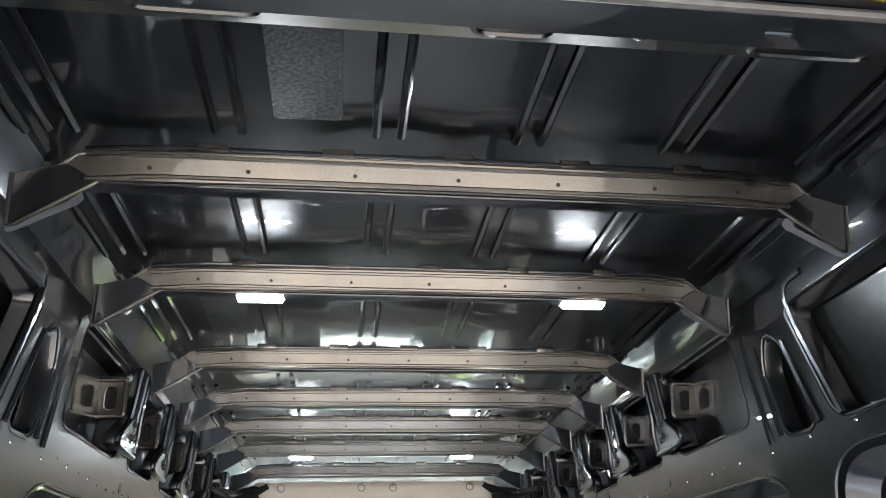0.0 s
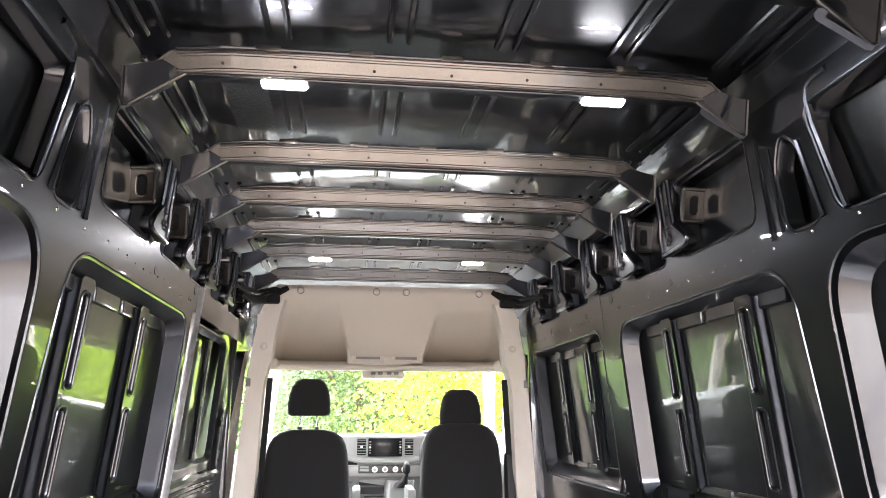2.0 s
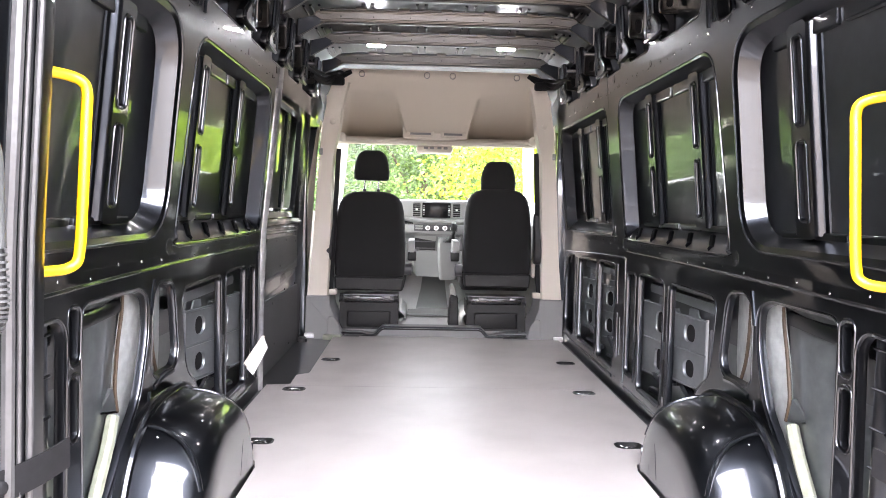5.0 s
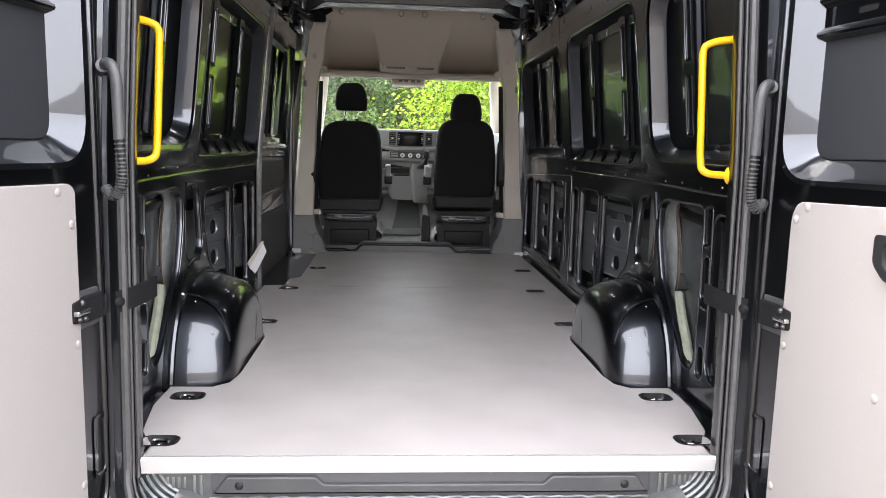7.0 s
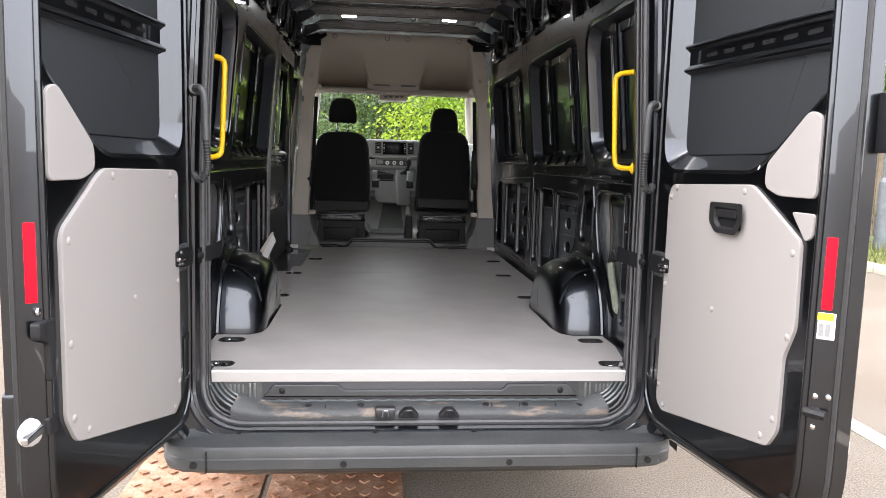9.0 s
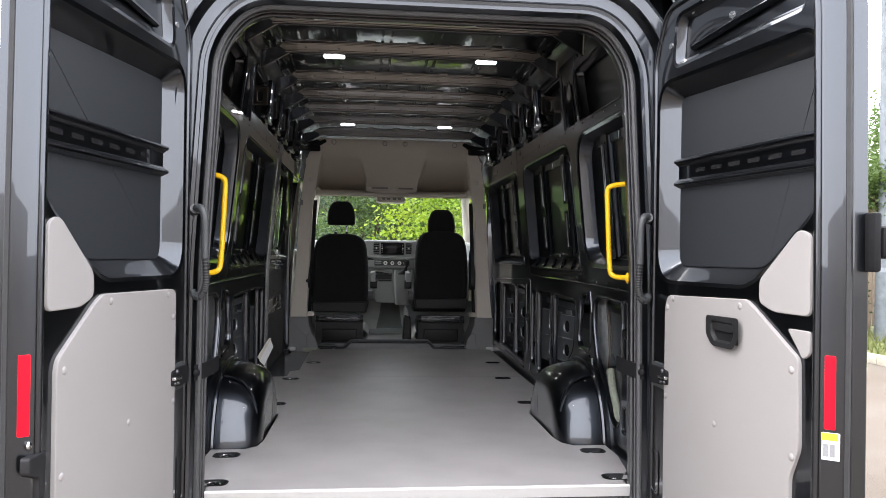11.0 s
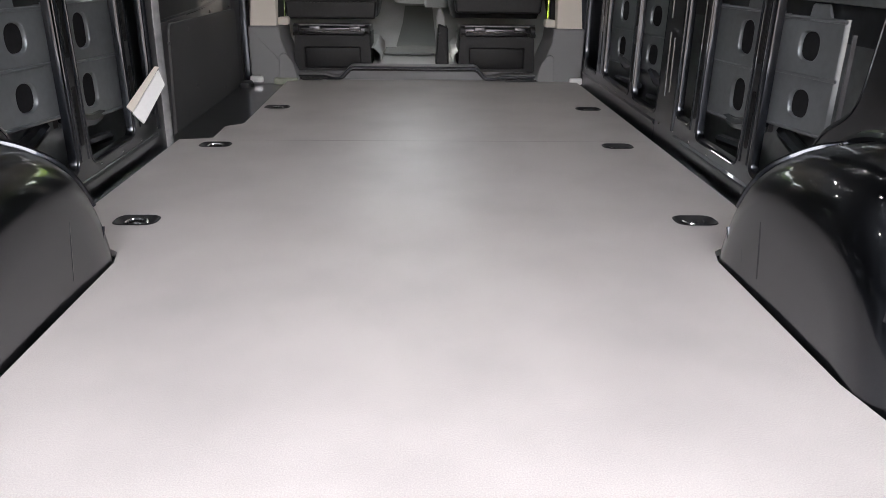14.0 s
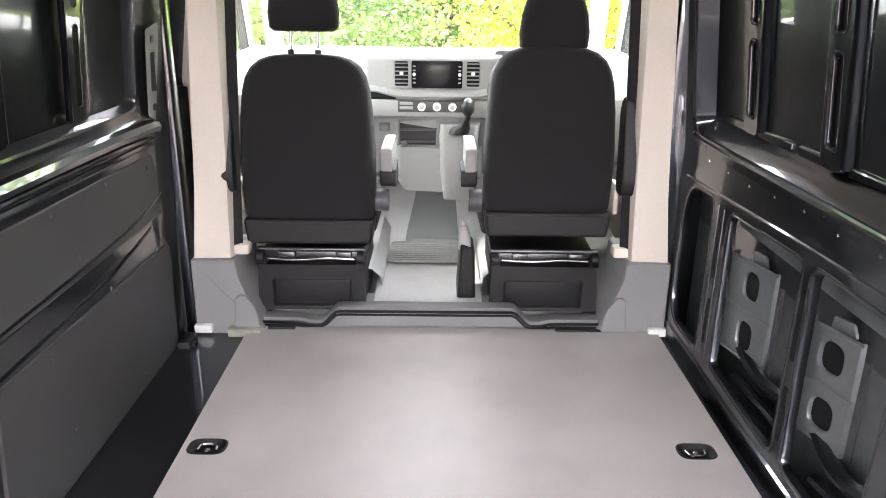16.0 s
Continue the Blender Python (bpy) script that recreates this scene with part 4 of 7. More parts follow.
part("frame_bead", bm, PAINT, portal)
bm = bmesh.new()
for s in (LEFT, RIGHT):
    for r, y in ((0.146, -0.030), (0.132, -0.026), (0.118, -0.022), (0.104, -0.021)):
        tube(bm, [(s * (0.595 + r * math.cos(a)), y, 0.022 + r * math.sin(a)) for a in (radians(-90 + 7 * k) for k in range(11))], 0.0065, 6, smooth_path=0)
part("corner_ribs", bm, INNERSKIN, portal, "grey ribbed lower corners")
# underside of the header over the opening, with plugs and raised frames
def header(u, v, d):
    """u across, v towards the front, d below the sheet."""
    return Vector((u, v, 1.690 + 0.37 * (v - 0.02) - d))


bm = bmesh.new()
loft(bm, [[tuple(header(x, v, 0) + Vector((0, 0, 0 if v < 0.215 else lift))) for v, lift in ((0.0, 0), (0.03, 0), (0.10, 0), (0.185, 0), (0.203, 0), (0.212, 0), (0.2165, 0.012), (0.217, 0.13))] for x in (-0.74, -0.6, -0.3, 0, 0.3, 0.6, 0.74)], cap=False, closed=False)
part("header_panel", bm, PAINT, portal)
for a, b, v0, v1 in ((-0.055, 0.040, 0.06, 0.178), (0.285, 0.440, 0.07, 0.186), (-0.43, -0.285, 0.06, 0.172)):
    bm = bmesh.new()
    loop = rrect(a, b, v0, v1, 0.022)
    slab(bm, loop, lambda u, v, d: header(u, v, 0.010 - d), 0.010, 0.004)
    rim = [header(u, v, 0.009) for u, v in loop]
    tube(bm, rim + [rim[0]], 0.0055, 6, smooth_path=0, close=False)
    part("raised_frame", bm, PAINT, portal)
for x, v in ((-0.085, 0.160), (0.146, 0.166), (0.165, 0.105), (-0.30, 0.03), (0.32, 0.03)):
    bm = dome(bmesh.new(), header(x, v, 0.001), (0, 0, -1), 0.012, 0.006, 14)
    part("plug", bm, CHROME, portal, "bright steel plug")
for x, v in ((0.215, 0.148), (-0.17, 0.115)):
    bm = dome(bmesh.new(), header(x, v, 0.0005), (0, 0, -1), 0.015, 0.002, 14)
    part("access_hole", bm, STRAP_AND_SHADE, portal)


def rear_step():
    t = tagged(new("rear_step"), "dusty black plastic entry step below the load floor", "step", kind="structure")
    bm = boxed(-0.72, 0.72, -0.020, 0.05, -0.13, -0.02, 0.004)
    part("riser", bm, DASHDARK, t)
    bm = bmesh.new()
    slab(bm, rounded([(-0.555, -0.072), (0.555, -0.072), (0.52, -0.028), (0.30, -0.028), (0.28, -0.048), (-0.28, -0.048), (-0.30, -0.028), (-0.52, -0.028)], 0.006), lambda u, v, d: Vector((u, -0.034 + d, v)), 0.02, 0.004)
    part("scuff_panel", bm, BUMPER, t, "grey plastic scuff panel")
    for x in (-0.49, 0.49):
        bm = dome(bmesh.new(), (x, -0.034, -0.050), (0, -1, 0), 0.011, 0.005, 14)
        part("screw", bm, BLACK, t)
    bm = bmesh.new()
    rings = []
    for k in range(-33, 34):
        x, a = k * 0.0199, abs(k) / 33
        lift = 0.030 * max(0.0, a - 0.86) / 0.14
        rings.append([(x * 0.965, -0.016, -0.088 + lift), (x * 0.975, -0.045, -0.094 + lift), (x * 0.99, -0.068, -0.106 + lift * 0.7), (x, -0.077, -0.113 + lift * 0.6), (x, -0.082, -0.126 + lift * 0.5), (x, -0.078, -0.160)])
    loft(bm, rings, cap=False, closed=False)
    part("tread", bm, DIRT, t, "grey plastic step tread with patches of dried mud")
    for x in (-0.42, -0.34, 0.24, 0.34, 0.47):
        bm = boxed(x - 0.001, x + 0.001, -0.060, -0.026, -0.106, -0.0925)
        part("tread_joint", bm, BLACK, t)
    bm = tube(bmesh.new(), [(-0.62 + 0.02 * k, -0.024 + 0.002 * math.sin(k * 1.7), -0.088 + 0.002 * math.sin(k * 2.3)) for k in range(63)], 0.004, 6, smooth_path=0)
    part("sealed_edge", bm, BRACKET, t, "pale wavy sealed edge")
    for x in (-0.60, -0.40, -0.22, 0.22, 0.36, 0.56):
        bm = dome(bmesh.new(), (x, -0.048, -0.096), (0, -0.2, 1), 0.013, 0.003, 12)
        part("stud", bm, BLACK, t)
    for sx in (LEFT, RIGHT):
        bm = boxed(min(sx * 0.56, sx * 0.74), max(sx * 0.56, sx * 0.74), -0.0225, -0.0205, -0.125, -0.02)
        corner = part("riser_corner", bm, INNERSKIN, t, "galvanised riser corner")
        for k in range(2):
            bm = boxed(sx * (0.585 + 0.016 * k) - 0.004, sx * (0.585 + 0.016 * k) + 0.004, -0.0265, -0.0225, -0.090, -0.025, 0.0015)
            part("pressed_rib", bm, BRACKET, corner)
        for k in range(5):
            bm = boxed(sx * (0.625 + 0.014 * k) - 0.0035, sx * (0.625 + 0.014 * k) + 0.0035, -0.0250, -0.0225, -0.060, -0.030, 0.001)
            part("pressed_mark", bm, BRACKET, corner)
    for k, x in enumerate((-0.135, -0.055, 0.085)):
        bm = bmesh.new()
        if k == 0:
            box(bm, x - 0.034, x + 0.034, -0.098, -0.060, -0.130, -0.092, 0.006)
        else:
            slab(bm, rounded([(x - 0.034, -0.124), (x + 0.034, -0.124), (x + 0.034, -0.112), (x + 0.012, -0.092), (x - 0.012, -0.092), (x - 0.034, -0.112)], 0.004), lambda u, v, d: Vector((u, -0.098 + d, v - 0.004)), 0.03, 0.004)
        catch = part("latch_catch", bm, BLACK if k else CHROMEDARK, t)
        bm = bmesh.new()
        tube(bm, [(x - 0.010, -0.099, -0.120), (x - 0.008, -0.106, -0.100), (x + 0.008, -0.106, -0.100), (x + 0.010, -0.099, -0.120)], 0.004, 8)
        part("latch_loop", bm, CHROME if k == 0 else CHROMEDARK, catch)
    return t


rear_step()
bm = bmesh.new()
loft(bm, [[(x, -0.030, -0.018), (x, -0.034, 0.017), (x, -0.028, 0.023), (x, 0.020, 0.006), (x, 0.020, 0.001), (x, -0.020, 0.001), (x, -0.022, -0.018)] for x in (-0.728, 0.728)])
tagged(part("floor_edge_strip", bm, ALU), "bright aluminium angle along the rear edge of the load floor", "edge strip", kind="structure")


def bumper():
    t = thing("rear_bumper", (0, -0.2, -0.3), label="dark grey textured plastic rear bumper with a step", category="bumper")
    bm = bmesh.new()
    sec = [(-0.082, -0.172), (-0.095, -0.169), (-0.115, -0.166), (-0.234, -0.164), (-0.246, -0.166), (-0.252, -0.174), (-0.253, -0.200), (-0.258, -0.204), (-0.256, -0.236), (-0.236, -0.254), (-0.10, -0.268)]
    rings = []
    for x, back in ((-0.86, 0.20), (-0.855, 0.10), (-0.83, 0.045), (-0.78, 0.012), (-0.70, 0.0), (-0.3, 0), (0.3, 0), (0.70, 0.0), (0.78, 0.012), (0.83, 0.045), (0.855, 0.10), (0.86, 0.20)):
        rings.append([(x, y + 0.2 + (back if y < -0.12 else back * 0.3), z + 0.3) for y, z in sec])
    loft(bm, rings, cap=False, closed=False)
    part("bumper_skin", bm, BUMPER, t)
    for x in (-0.74, -0.27, 0.27, 0.74):
        bm = bmesh.new()
        cyl(bm, (x, -0.050, 0.080), (x, -0.0595, 0.080), 0.011, 16)
        part("parking_sensor", bm, BLACK, t)
    for x in (-0.62, -0.17, 0.17, 0.62):
        bm = bmesh.new()
        cyl(bm, (x, 0.078, 0.128), (x, 0.076, 0.140), 0.010, 12)
        part("clip", bm, BLACK, t)
    for sx in (LEFT, RIGHT):
        bm = bmesh.new()
        loft(bm, [[(sx * a, 0.115, z + 0.3), (sx * (a + 0.008), 0.094 - q, z + 0.3), (sx * (b - 0.02), 0.090 - q, z + 0.3), (sx * b, 0.115 - q, z + 0.3), (sx * (b + 0.005), 0.20, z + 0.3)] for z, a, b, q in ((0.06, 0.800, 0.868, 0.0), (-0.02, 0.798, 0.874, 0.0), (-0.09, 0.790, 0.880, 0.004), (-0.13, 0.775, 0.884, 0.012), (-0.155, 0.745, 0.886, 0.030), (-0.168, 0.70, 0.886, 0.055))])
        part("corner_upright", bm, BUMPER, t, "dark grey plastic corner beside the opening")
        bm = cyl(bmesh.new(), (sx * 0.815, 0.085, 0.255), (sx * 0.815, 0.098, 0.255), 0.011, 14)
        part("clip", bm, BLACK, t)
    for x in (-0.70, 0.70):
        bm = boxed(x - 0.0015, x + 0.0015, -0.063, -0.05, 0.055, 0.125)
        part("panel_gap", bm, BLACK, t)
    return t


bumper()
for S, TAG in SIDES:
    bm = boxed(min(S * 0.80, S * 0.90), max(S * 0.80, S * 0.90), -0.10, 0.10, -0.16, 0.02, 0.02)
    tagged(part("tail_lamp", bm, RED), "red rear lamp beside the bumper", "tail lamp", group="tail lamps")
    # body side behind the open door
    bm = bmesh.new()
    loft(bm, [[(S * 0.985, y, -0.24), (S * 1.0, y, 0.2), (S * 0.985, y, 0.8), (S * 0.975, y, 1.45)] for y in (0.04, 1.0, 2.2, 3.7)], cap=False, closed=False)
    loft(bm, [[(S * 0.985, 0.04, -0.24), (S * 0.88, -0.06, -0.24)], [(S * 1.0, 0.04, 0.2), (S * 0.90, -0.08, 0.2)], [(S * 0.985, 0.04, 0.8), (S * 0.89, -0.08, 0.8)], [(S * 0.955, 0.04, 1.72), (S * 0.84, -0.08, 1.72)]], cap=False, closed=False)
    tagged(part("body_side_" + TAG, bm, PAINT), "dark grey painted outer side of the van body", "body side", kind="structure")
bm = boxed(-0.90, 0.90, 0.10, 3.7, -0.33, -0.27)
tagged(part("underbody", bm, BLACK), "black underside of the van", "underbody", kind="structure")
bm = bmesh.new()
loft(bm, [[(-0.84, -0.085, 1.70), (-0.80, -0.07, 1.84), (0.80, -0.07, 1.84), (0.84, -0.085, 1.70)], [(-0.90, 0.03, 1.86), (-0.78, 0.03, 1.93), (0.78, 0.03, 1.93), (0.90, 0.03, 1.86)]], cap=False, closed=False)
tagged(part("roof_lip", bm, PAINT), "dark grey painted roof edge over the rear doors", "roof edge", kind="structure")


# ---- rear doors ----
def rear_door(s, hinge, splay):
    """One rear door, opened outwards. Local: u along the door from its hinge, v up, depth towards the outer skin."""
    d = thing("rear_door", (s * hinge, -0.10, 0), s * splay, label="open dark grey rear van door with grey lining board" if s == LEFT else "open dark grey rear van door with lining board and black pull cup", category="van door", group="rear doors")

    def at(u, v, w):
        return Vector((s * w, -u, v))
    outer = rounded([(-0.02, -0.05), (0.06, -0.13), (0.80, -0.10), (0.83, 0.0), (0.83, 0.80), (0.82, 1.45), (0.76, 1.66), (0.06, 1.66), (-0.02, 1.50)], 0.06)
    recess = rounded([(0.022, 0.752), (0.545, 0.757), (0.80, 0.95), (0.795, 1.37), (0.024, 1.40)], [0.10, 0.06, 0.05, 0.05, 0.08], 9)
    top = rounded([(0.12, 1.455), (0.76, 1.445), (0.73, 1.59), (0.14, 1.60)], 0.03)
    small = rounded([(0.60, 0.71), (0.66, 0.69), (0.80, 0.69), (0.80, 0.885), (0.755, 0.90), (0.60, 0.77)], 0.02)
    bm = bmesh.new()
    plate(bm, outer, [(recess, 0.060, 0.042, 0.016), (top, 0.03, 0.016)], at, 0.016, 0.03)
    part("inner_frame", bm, PAINT, d)
    # body of the door: edge, chamfer and outer skin
    bm = bmesh.new()
    loops = [(outer, 0.0), (grown(outer, 0.006), 0.003), (grown(outer, 0.030), 0.030), (grown(outer, 0.034), 0.036), (grown(outer, 0.034), 0.050), (grown(outer, 0.039), 0.054), (grown(outer, 0.040), 0.088), (grown(outer, 0.030), 0.098)]
    thick = 0.55 if s == LEFT else 1.0
    vs = [[bm.verts.new(at(u, v, w if w < 0.04 else 0.036 + (w - 0.036) * thick)) for u, v in lp] for lp, w in loops]
    for a, b in zip(vs, vs[1:]):
        for i in range(len(a)):
            bm.faces.new((a[i - 1], a[i], b[i], b[i - 1]))
    bm.faces.new(vs[-1])
    part("door_shell", bm, PAINT, d)
    bm = bmesh.new()
    loop = grown(outer, 0.033)
    pts = [at(u, v, 0.044) for u, v in loop]
    tube(bm, pts + [pts[0]], 0.008, 6, smooth_path=0, close=False)
    part("door_seal", bm, RUBBER, d, "black rubber seal")
    bm = bmesh.new()
    pts = [at(u, v, 0.002) for u, v in grown(outer, -0.014)]
    tube(bm, pts + [pts[0]], 0.010, 10, smooth_path=0, close=False)
    part("rolled_edge", bm, PAINT, d, "rounded bright painted edge")
    # dark inset of the window bay with its slotted belt bar
    bm = bmesh.new()
    slab(bm, grown(recess, -0.041), lambda u, v, w: at(u, v, 0.0565 + w), 0.008, 0.003)
    part("bay_panel", bm, BAYTRIM, d, "smooth dark grey inset panel")
    bm = bmesh.new()
    hat = ((1.156, 0.0570), (1.150, 0.044), (1.142, 0.039), (1.133, 0.042), (1.126, 0.052), (1.084, 0.052), (1.077, 0.043), (1.068, 0.039), (1.060, 0.043), (1.054, 0.0570))
    loft(bm, [[at(u, v - 0.013 * (u - 0.10), w) for v, w in hat] for u in (0.062, 0.45, 0.765)], cap=False, closed=False)
    for v in (1.142, 1.068):
        tube(bm, [at(u, v - 0.013 * (u - 0.10), 0.041) for u in (0.062, 0.45, 0.765)], 0.0075, 8)
    bar = part("belt_bar", bm, PAINT, d, "slotted painted steel bar")
    # near-black strips on the bar paint the shade of its slots
    for k in range(6):
        bm = bmesh.new()
        u0 = 0.17 + 0.095 * k
        slab(bm, rrect(u0, u0 + 0.056, 1.099 - 0.013 * (u0 - 0.1), 1.112 - 0.013 * (u0 - 0.1), 0.005, 3), lambda u, v, w: at(u, v, 0.0505 + w), 0.001)
        part("slot", bm, STRAP_AND_SHADE, bar, "near-black sheet standing for the shade in a slot")
    bm = bmesh.new()
    slab(bm, grown(top, -0.005), lambda u, v, w: at(u, v, 0.028 + w), 0.02, 0.003)
    part("top_inset", bm, PAINT, d)
    bm = bmesh.new()
    tube(bm, [at(0.20, 1.49, 0.022), at(0.45, 1.50, 0.016), at(0.72, 1.51, 0.022)], 0.010, 6)
    part("top_bead", bm, PAINT, d)
    for u, v in ((0.10, 1.52), (0.30, 1.615), (0.45, 1.515), (0.60, 1.61), (0.785, 1.50)):
        bm = bmesh.new()
        cyl(bm, at(u, v, 0.004), at(u, v, -0.004), 0.010, 12)
        part("grommet", bm, CHROME, d)
    # lining boards
    if s == RIGHT:
        board = [(0.095, 0.665), (0.115, 0.700), (0.545, 0.715), (0.575, 0.700), (0.765, 0.585), (0.77, 0.37), (0.735, 0.29), (0.735, 0.10), (0.700, 0.045), (0.135, -0.055), (0.095, -0.030)]
        screws = [(0.115, 0.66), (0.15, 0.69), (0.52, 0.695), (0.11, 0.37), (0.40, 0.345), (0.74, 0.555), (0.745, 0.345), (0.715, 0.125), (0.67, 0.065), (0.145, -0.03), (0.11, 0.03)]
    else:
        board = [(0.095, 0.690), (0.115, 0.705), (0.555, 0.715), (0.59, 0.700), (0.755, 0.585), (0.765, 0.56), (0.765, 0.15), (0.725, 0.085), (0.69, 0.075), (0.14, -0.055), (0.095, -0.02)]
        screws = [(0.16, 0.69), (0.52, 0.695), (0.115, 0.62), (0.735, 0.555), (0.41, 0.365), (0.11, 0.36), (0.74, 0.32), (0.735, 0.145), (0.67, 0.095), (0.15, -0.03), (0.11, 0.04)]
    bm = bmesh.new()
    slab(bm, rounded(board, 0.018), lambda u, v, w: at(u, v, -0.010 + w), 0.016, 0.003)
    lining = part("lining_board", bm, TRIM, d, "flat grey lining board")
    for u, v in screws:
        bm = dome(bmesh.new(), at(u, v, -0.010), (-s, 0, 0), 0.010, 0.004, 12)
        part("screw_cap", bm, TRIM, lining)
    bm = bmesh.new()
    slab(bm, small, lambda u, v, w: at(u, v, -0.007 + w), 0.012, 0.003)
    part("corner_board", bm, TRIM, d, "small grey cover board")
    if s == RIGHT:
        bm = bmesh.new()
        slab(bm, rounded([(0.715, 0.655), (0.80, 0.655), (0.80, 0.60), (0.775, 0.585)], 0.012), lambda u, v, w: at(u, v, -0.006 + w), 0.012, 0.003)
        part("lock_board", bm, TRIM, d)
        bm = bmesh.new()
        plate(bm, rounded([(0.373, 0.659), (0.537, 0.662), (0.537, 0.603), (0.508, 0.573), (0.406, 0.573), (0.373, 0.603)], 0.012),
              [(rounded([(0.398, 0.644), (0.512, 0.644), (0.512, 0.607), (0.492, 0.588), (0.418, 0.588), (0.398, 0.607)], 0.010), 0.0115, 0.004)], lambda u, v, w: at(u, v, -0.024 + w), 0.003, 0.011)
        cup = part("pull_cup", bm, BLACK, d, "black plastic pull cup")
        bm = bmesh.new()
        slab(bm, rrect(0.395, 0.515, 0.585, 0.648, 0.006), lambda u, v, w: at(u, v, -0.0125 + w), 0.002)
        part("cup_back", bm, STRAP_AND_SHADE, cup)
        bm = bmesh.new()
        slab(bm, rrect(0.404, 0.506, 0.618, 0.642, 0.008), lambda u, v, w: at(u, v, -0.021 + w), 0.008, 0.003)
        part("pull_lever", bm, BLACK, cup)
    # hinge-side pocket, check strap bracket
    bm = bmesh.new()
    plate(bm, rrect(-0.005, 0.05, 0.02, 0.17, 0.012), [(rrect(0.004, 0.041, 0.03, 0.16, 0.012), 0.012, 0.004)], lambda u, v, w: at(u, v, -0.003 + w), 0.004, 0.01)
    part("hinge_pocket", bm, PAINT, d)
    # latch-side hardware on the slanted edge
    bm = bmesh.new()
    slab(bm, rrect(0.004, 0.026, 0.435, 0.605, 0.003), lambda u, v, w: at(0.836 + u * 0.664, v, 0.001 + u * 0.747 + w * 0.5), 0.006, 0.001)
    part("reflector", bm, RED, d, "red reflector strip")
    if s == RIGHT:
        bm = bmesh.new()
        slab(bm, rrect(0.0, 0.036, 0.365, 0.428, 0.002), lambda u, v, w: at(0.836 + u * 0.664, v, 0.001 + u * 0.747 + w), 0.002)
        sticker = part("sticker", bm, WHITE, d, "white and yellow warning sticker")
        bm = bmesh.new()
        slab(bm, rrect(0.001, 0.035, 0.410, 0.427, 0.001), lambda u, v, w: at(0.835 + u * 0.664, v, -0.001 + u * 0.747 + w), 0.002)
        part("sticker_band", bm, LABELYELLOW, sticker)
        for k in range(2):
            bm = bmesh.new()
            slab(bm, rrect(0.005 + 0.014 * k, 0.015 + 0.014 * k, 0.372, 0.402, 0.002), lambda u, v, w: at(0.835 + u * 0.664, v, -0.001 + u * 0.747 + w), 0.002)
            part("sticker_bar", bm, MIDGREY, sticker)
        bm = boxed(0.098, 0.150, -0.905, -0.850, 0.83, 0.905, 0.012)
        part("hinge_catch", bm, STRAP_AND_SHADE, d, "black door stop block")
        bm = boxed(0.080, 0.099, -0.900, -0.845, 0.80, 0.935, 0.006)
        part("catch_plate", bm, STRAP_AND_SHADE, d)
        bm = bmesh.new()
        tube(bm, [at(0.825, 0.185, -0.004), at(0.868, 0.185, 0.02)], 0.012, 8)
        box(bm, 0.0, 0.03, -0.85, -0.81, 0.17, 0.20, 0.006)
        part("latch", bm, BLACK, d, "black door latch")
        for u, v in ((0.84, 0.225), (0.862, 0.228), (0.84, 0.15)):
            bm = dome(bmesh.new(), at(u, v, (u - 0.83) * 0.8), (-s, -0.4, 0), 0.008, 0.005, 10)
            part("bolt", bm, CHROME, d)
    else:
        bm = bmesh.new()
        slab(bm, rounded([(0.80, 0.395), (0.865, 0.395), (0.865, 0.36), (0.830, 0.345), (0.828, 0.26), (0.806, 0.26)], 0.008), lambda u, v, w: at(u, v, -0.012 + w), 0.02, 0.004)
        part("release_lever", bm, BLACK, d, "black plastic release lever")
        bm = bmesh.new()
        slab(bm, rrect(0.795, 0.872, -0.02, 0.25, 0.02), lambda u, v, w: at(u, v, 0.002 + (u - 0.795) * 0.5 + w), 0.03, 0.008)
        catch = part("latch_housing", bm, PAINT, d)
        bm = bmesh.new()
        dome(bm, at(0.852, 0.155, 0.022), (s * -1, -0.5, 0), 0.032, 0.012, 16)
        part("latch_plate", bm, ALU, catch, "bright latch plate")
        bm = bmesh.new()
        slab(bm, rounded([(0.84, 0.150), (0.905, 0.145), (0.905, 0.160), (0.84, 0.170)], 0.004), lambda u, v, w: at(u, v, 0.0 + w), 0.012, 0.003)
        part("latch_bolt", bm, CHROME, catch)
        bm = bmesh.new()
        slab(bm, rrect(0.80, 0.835, 0.14, 0.18, 0.006), lambda u, v, w: at(u, v, -0.008 + w), 0.02, 0.004)
        part("lock_buffer", bm, BLACK, catch)
        bm = dome(bmesh.new(), at(0.84, 0.415, 0.004), (-s, 0, 0), 0.010, 0.005, 10)
        part("bolt", bm, CHROME, d)
    bm = bmesh.new()
    slab(bm, rrect(0.765, 0.80, -0.13, -0.05, 0.006), lambda u, v, w: at(u, v, -0.012 + w), 0.016, 0.003)
    br = part("bottom_bracket", bm, BLACK, d)
    for u, v in ((0.775, -0.065), (0.79, -0.075), (0.78, -0.09)):
        bm = dome(bmesh.new(), at(u, v, -0.012), (-s, 0, 0), 0.005, 0.004, 8)
        part("bolt", bm, CHROME, br)
    # check strap hinge
    bm = bmesh.new()
    slab(bm, rrect(0.012, 0.146, 0.386, 0.470, 0.006), lambda u, v, w: at(u, v, -0.007 + w), 0.010, 0.003)
    hb = part("check_hinge", bm, BUMPER, d, "black steel check hinge")
    bm = bmesh.new()
    slab(bm, rounded([(0.010, 0.398), (0.075, 0.400), (0.128, 0.408), (0.128, 0.452), (0.075, 0.458), (0.010, 0.458)], 0.006), lambda u, v, w: at(u, v, -0.016 + w), 0.010, 0.003)
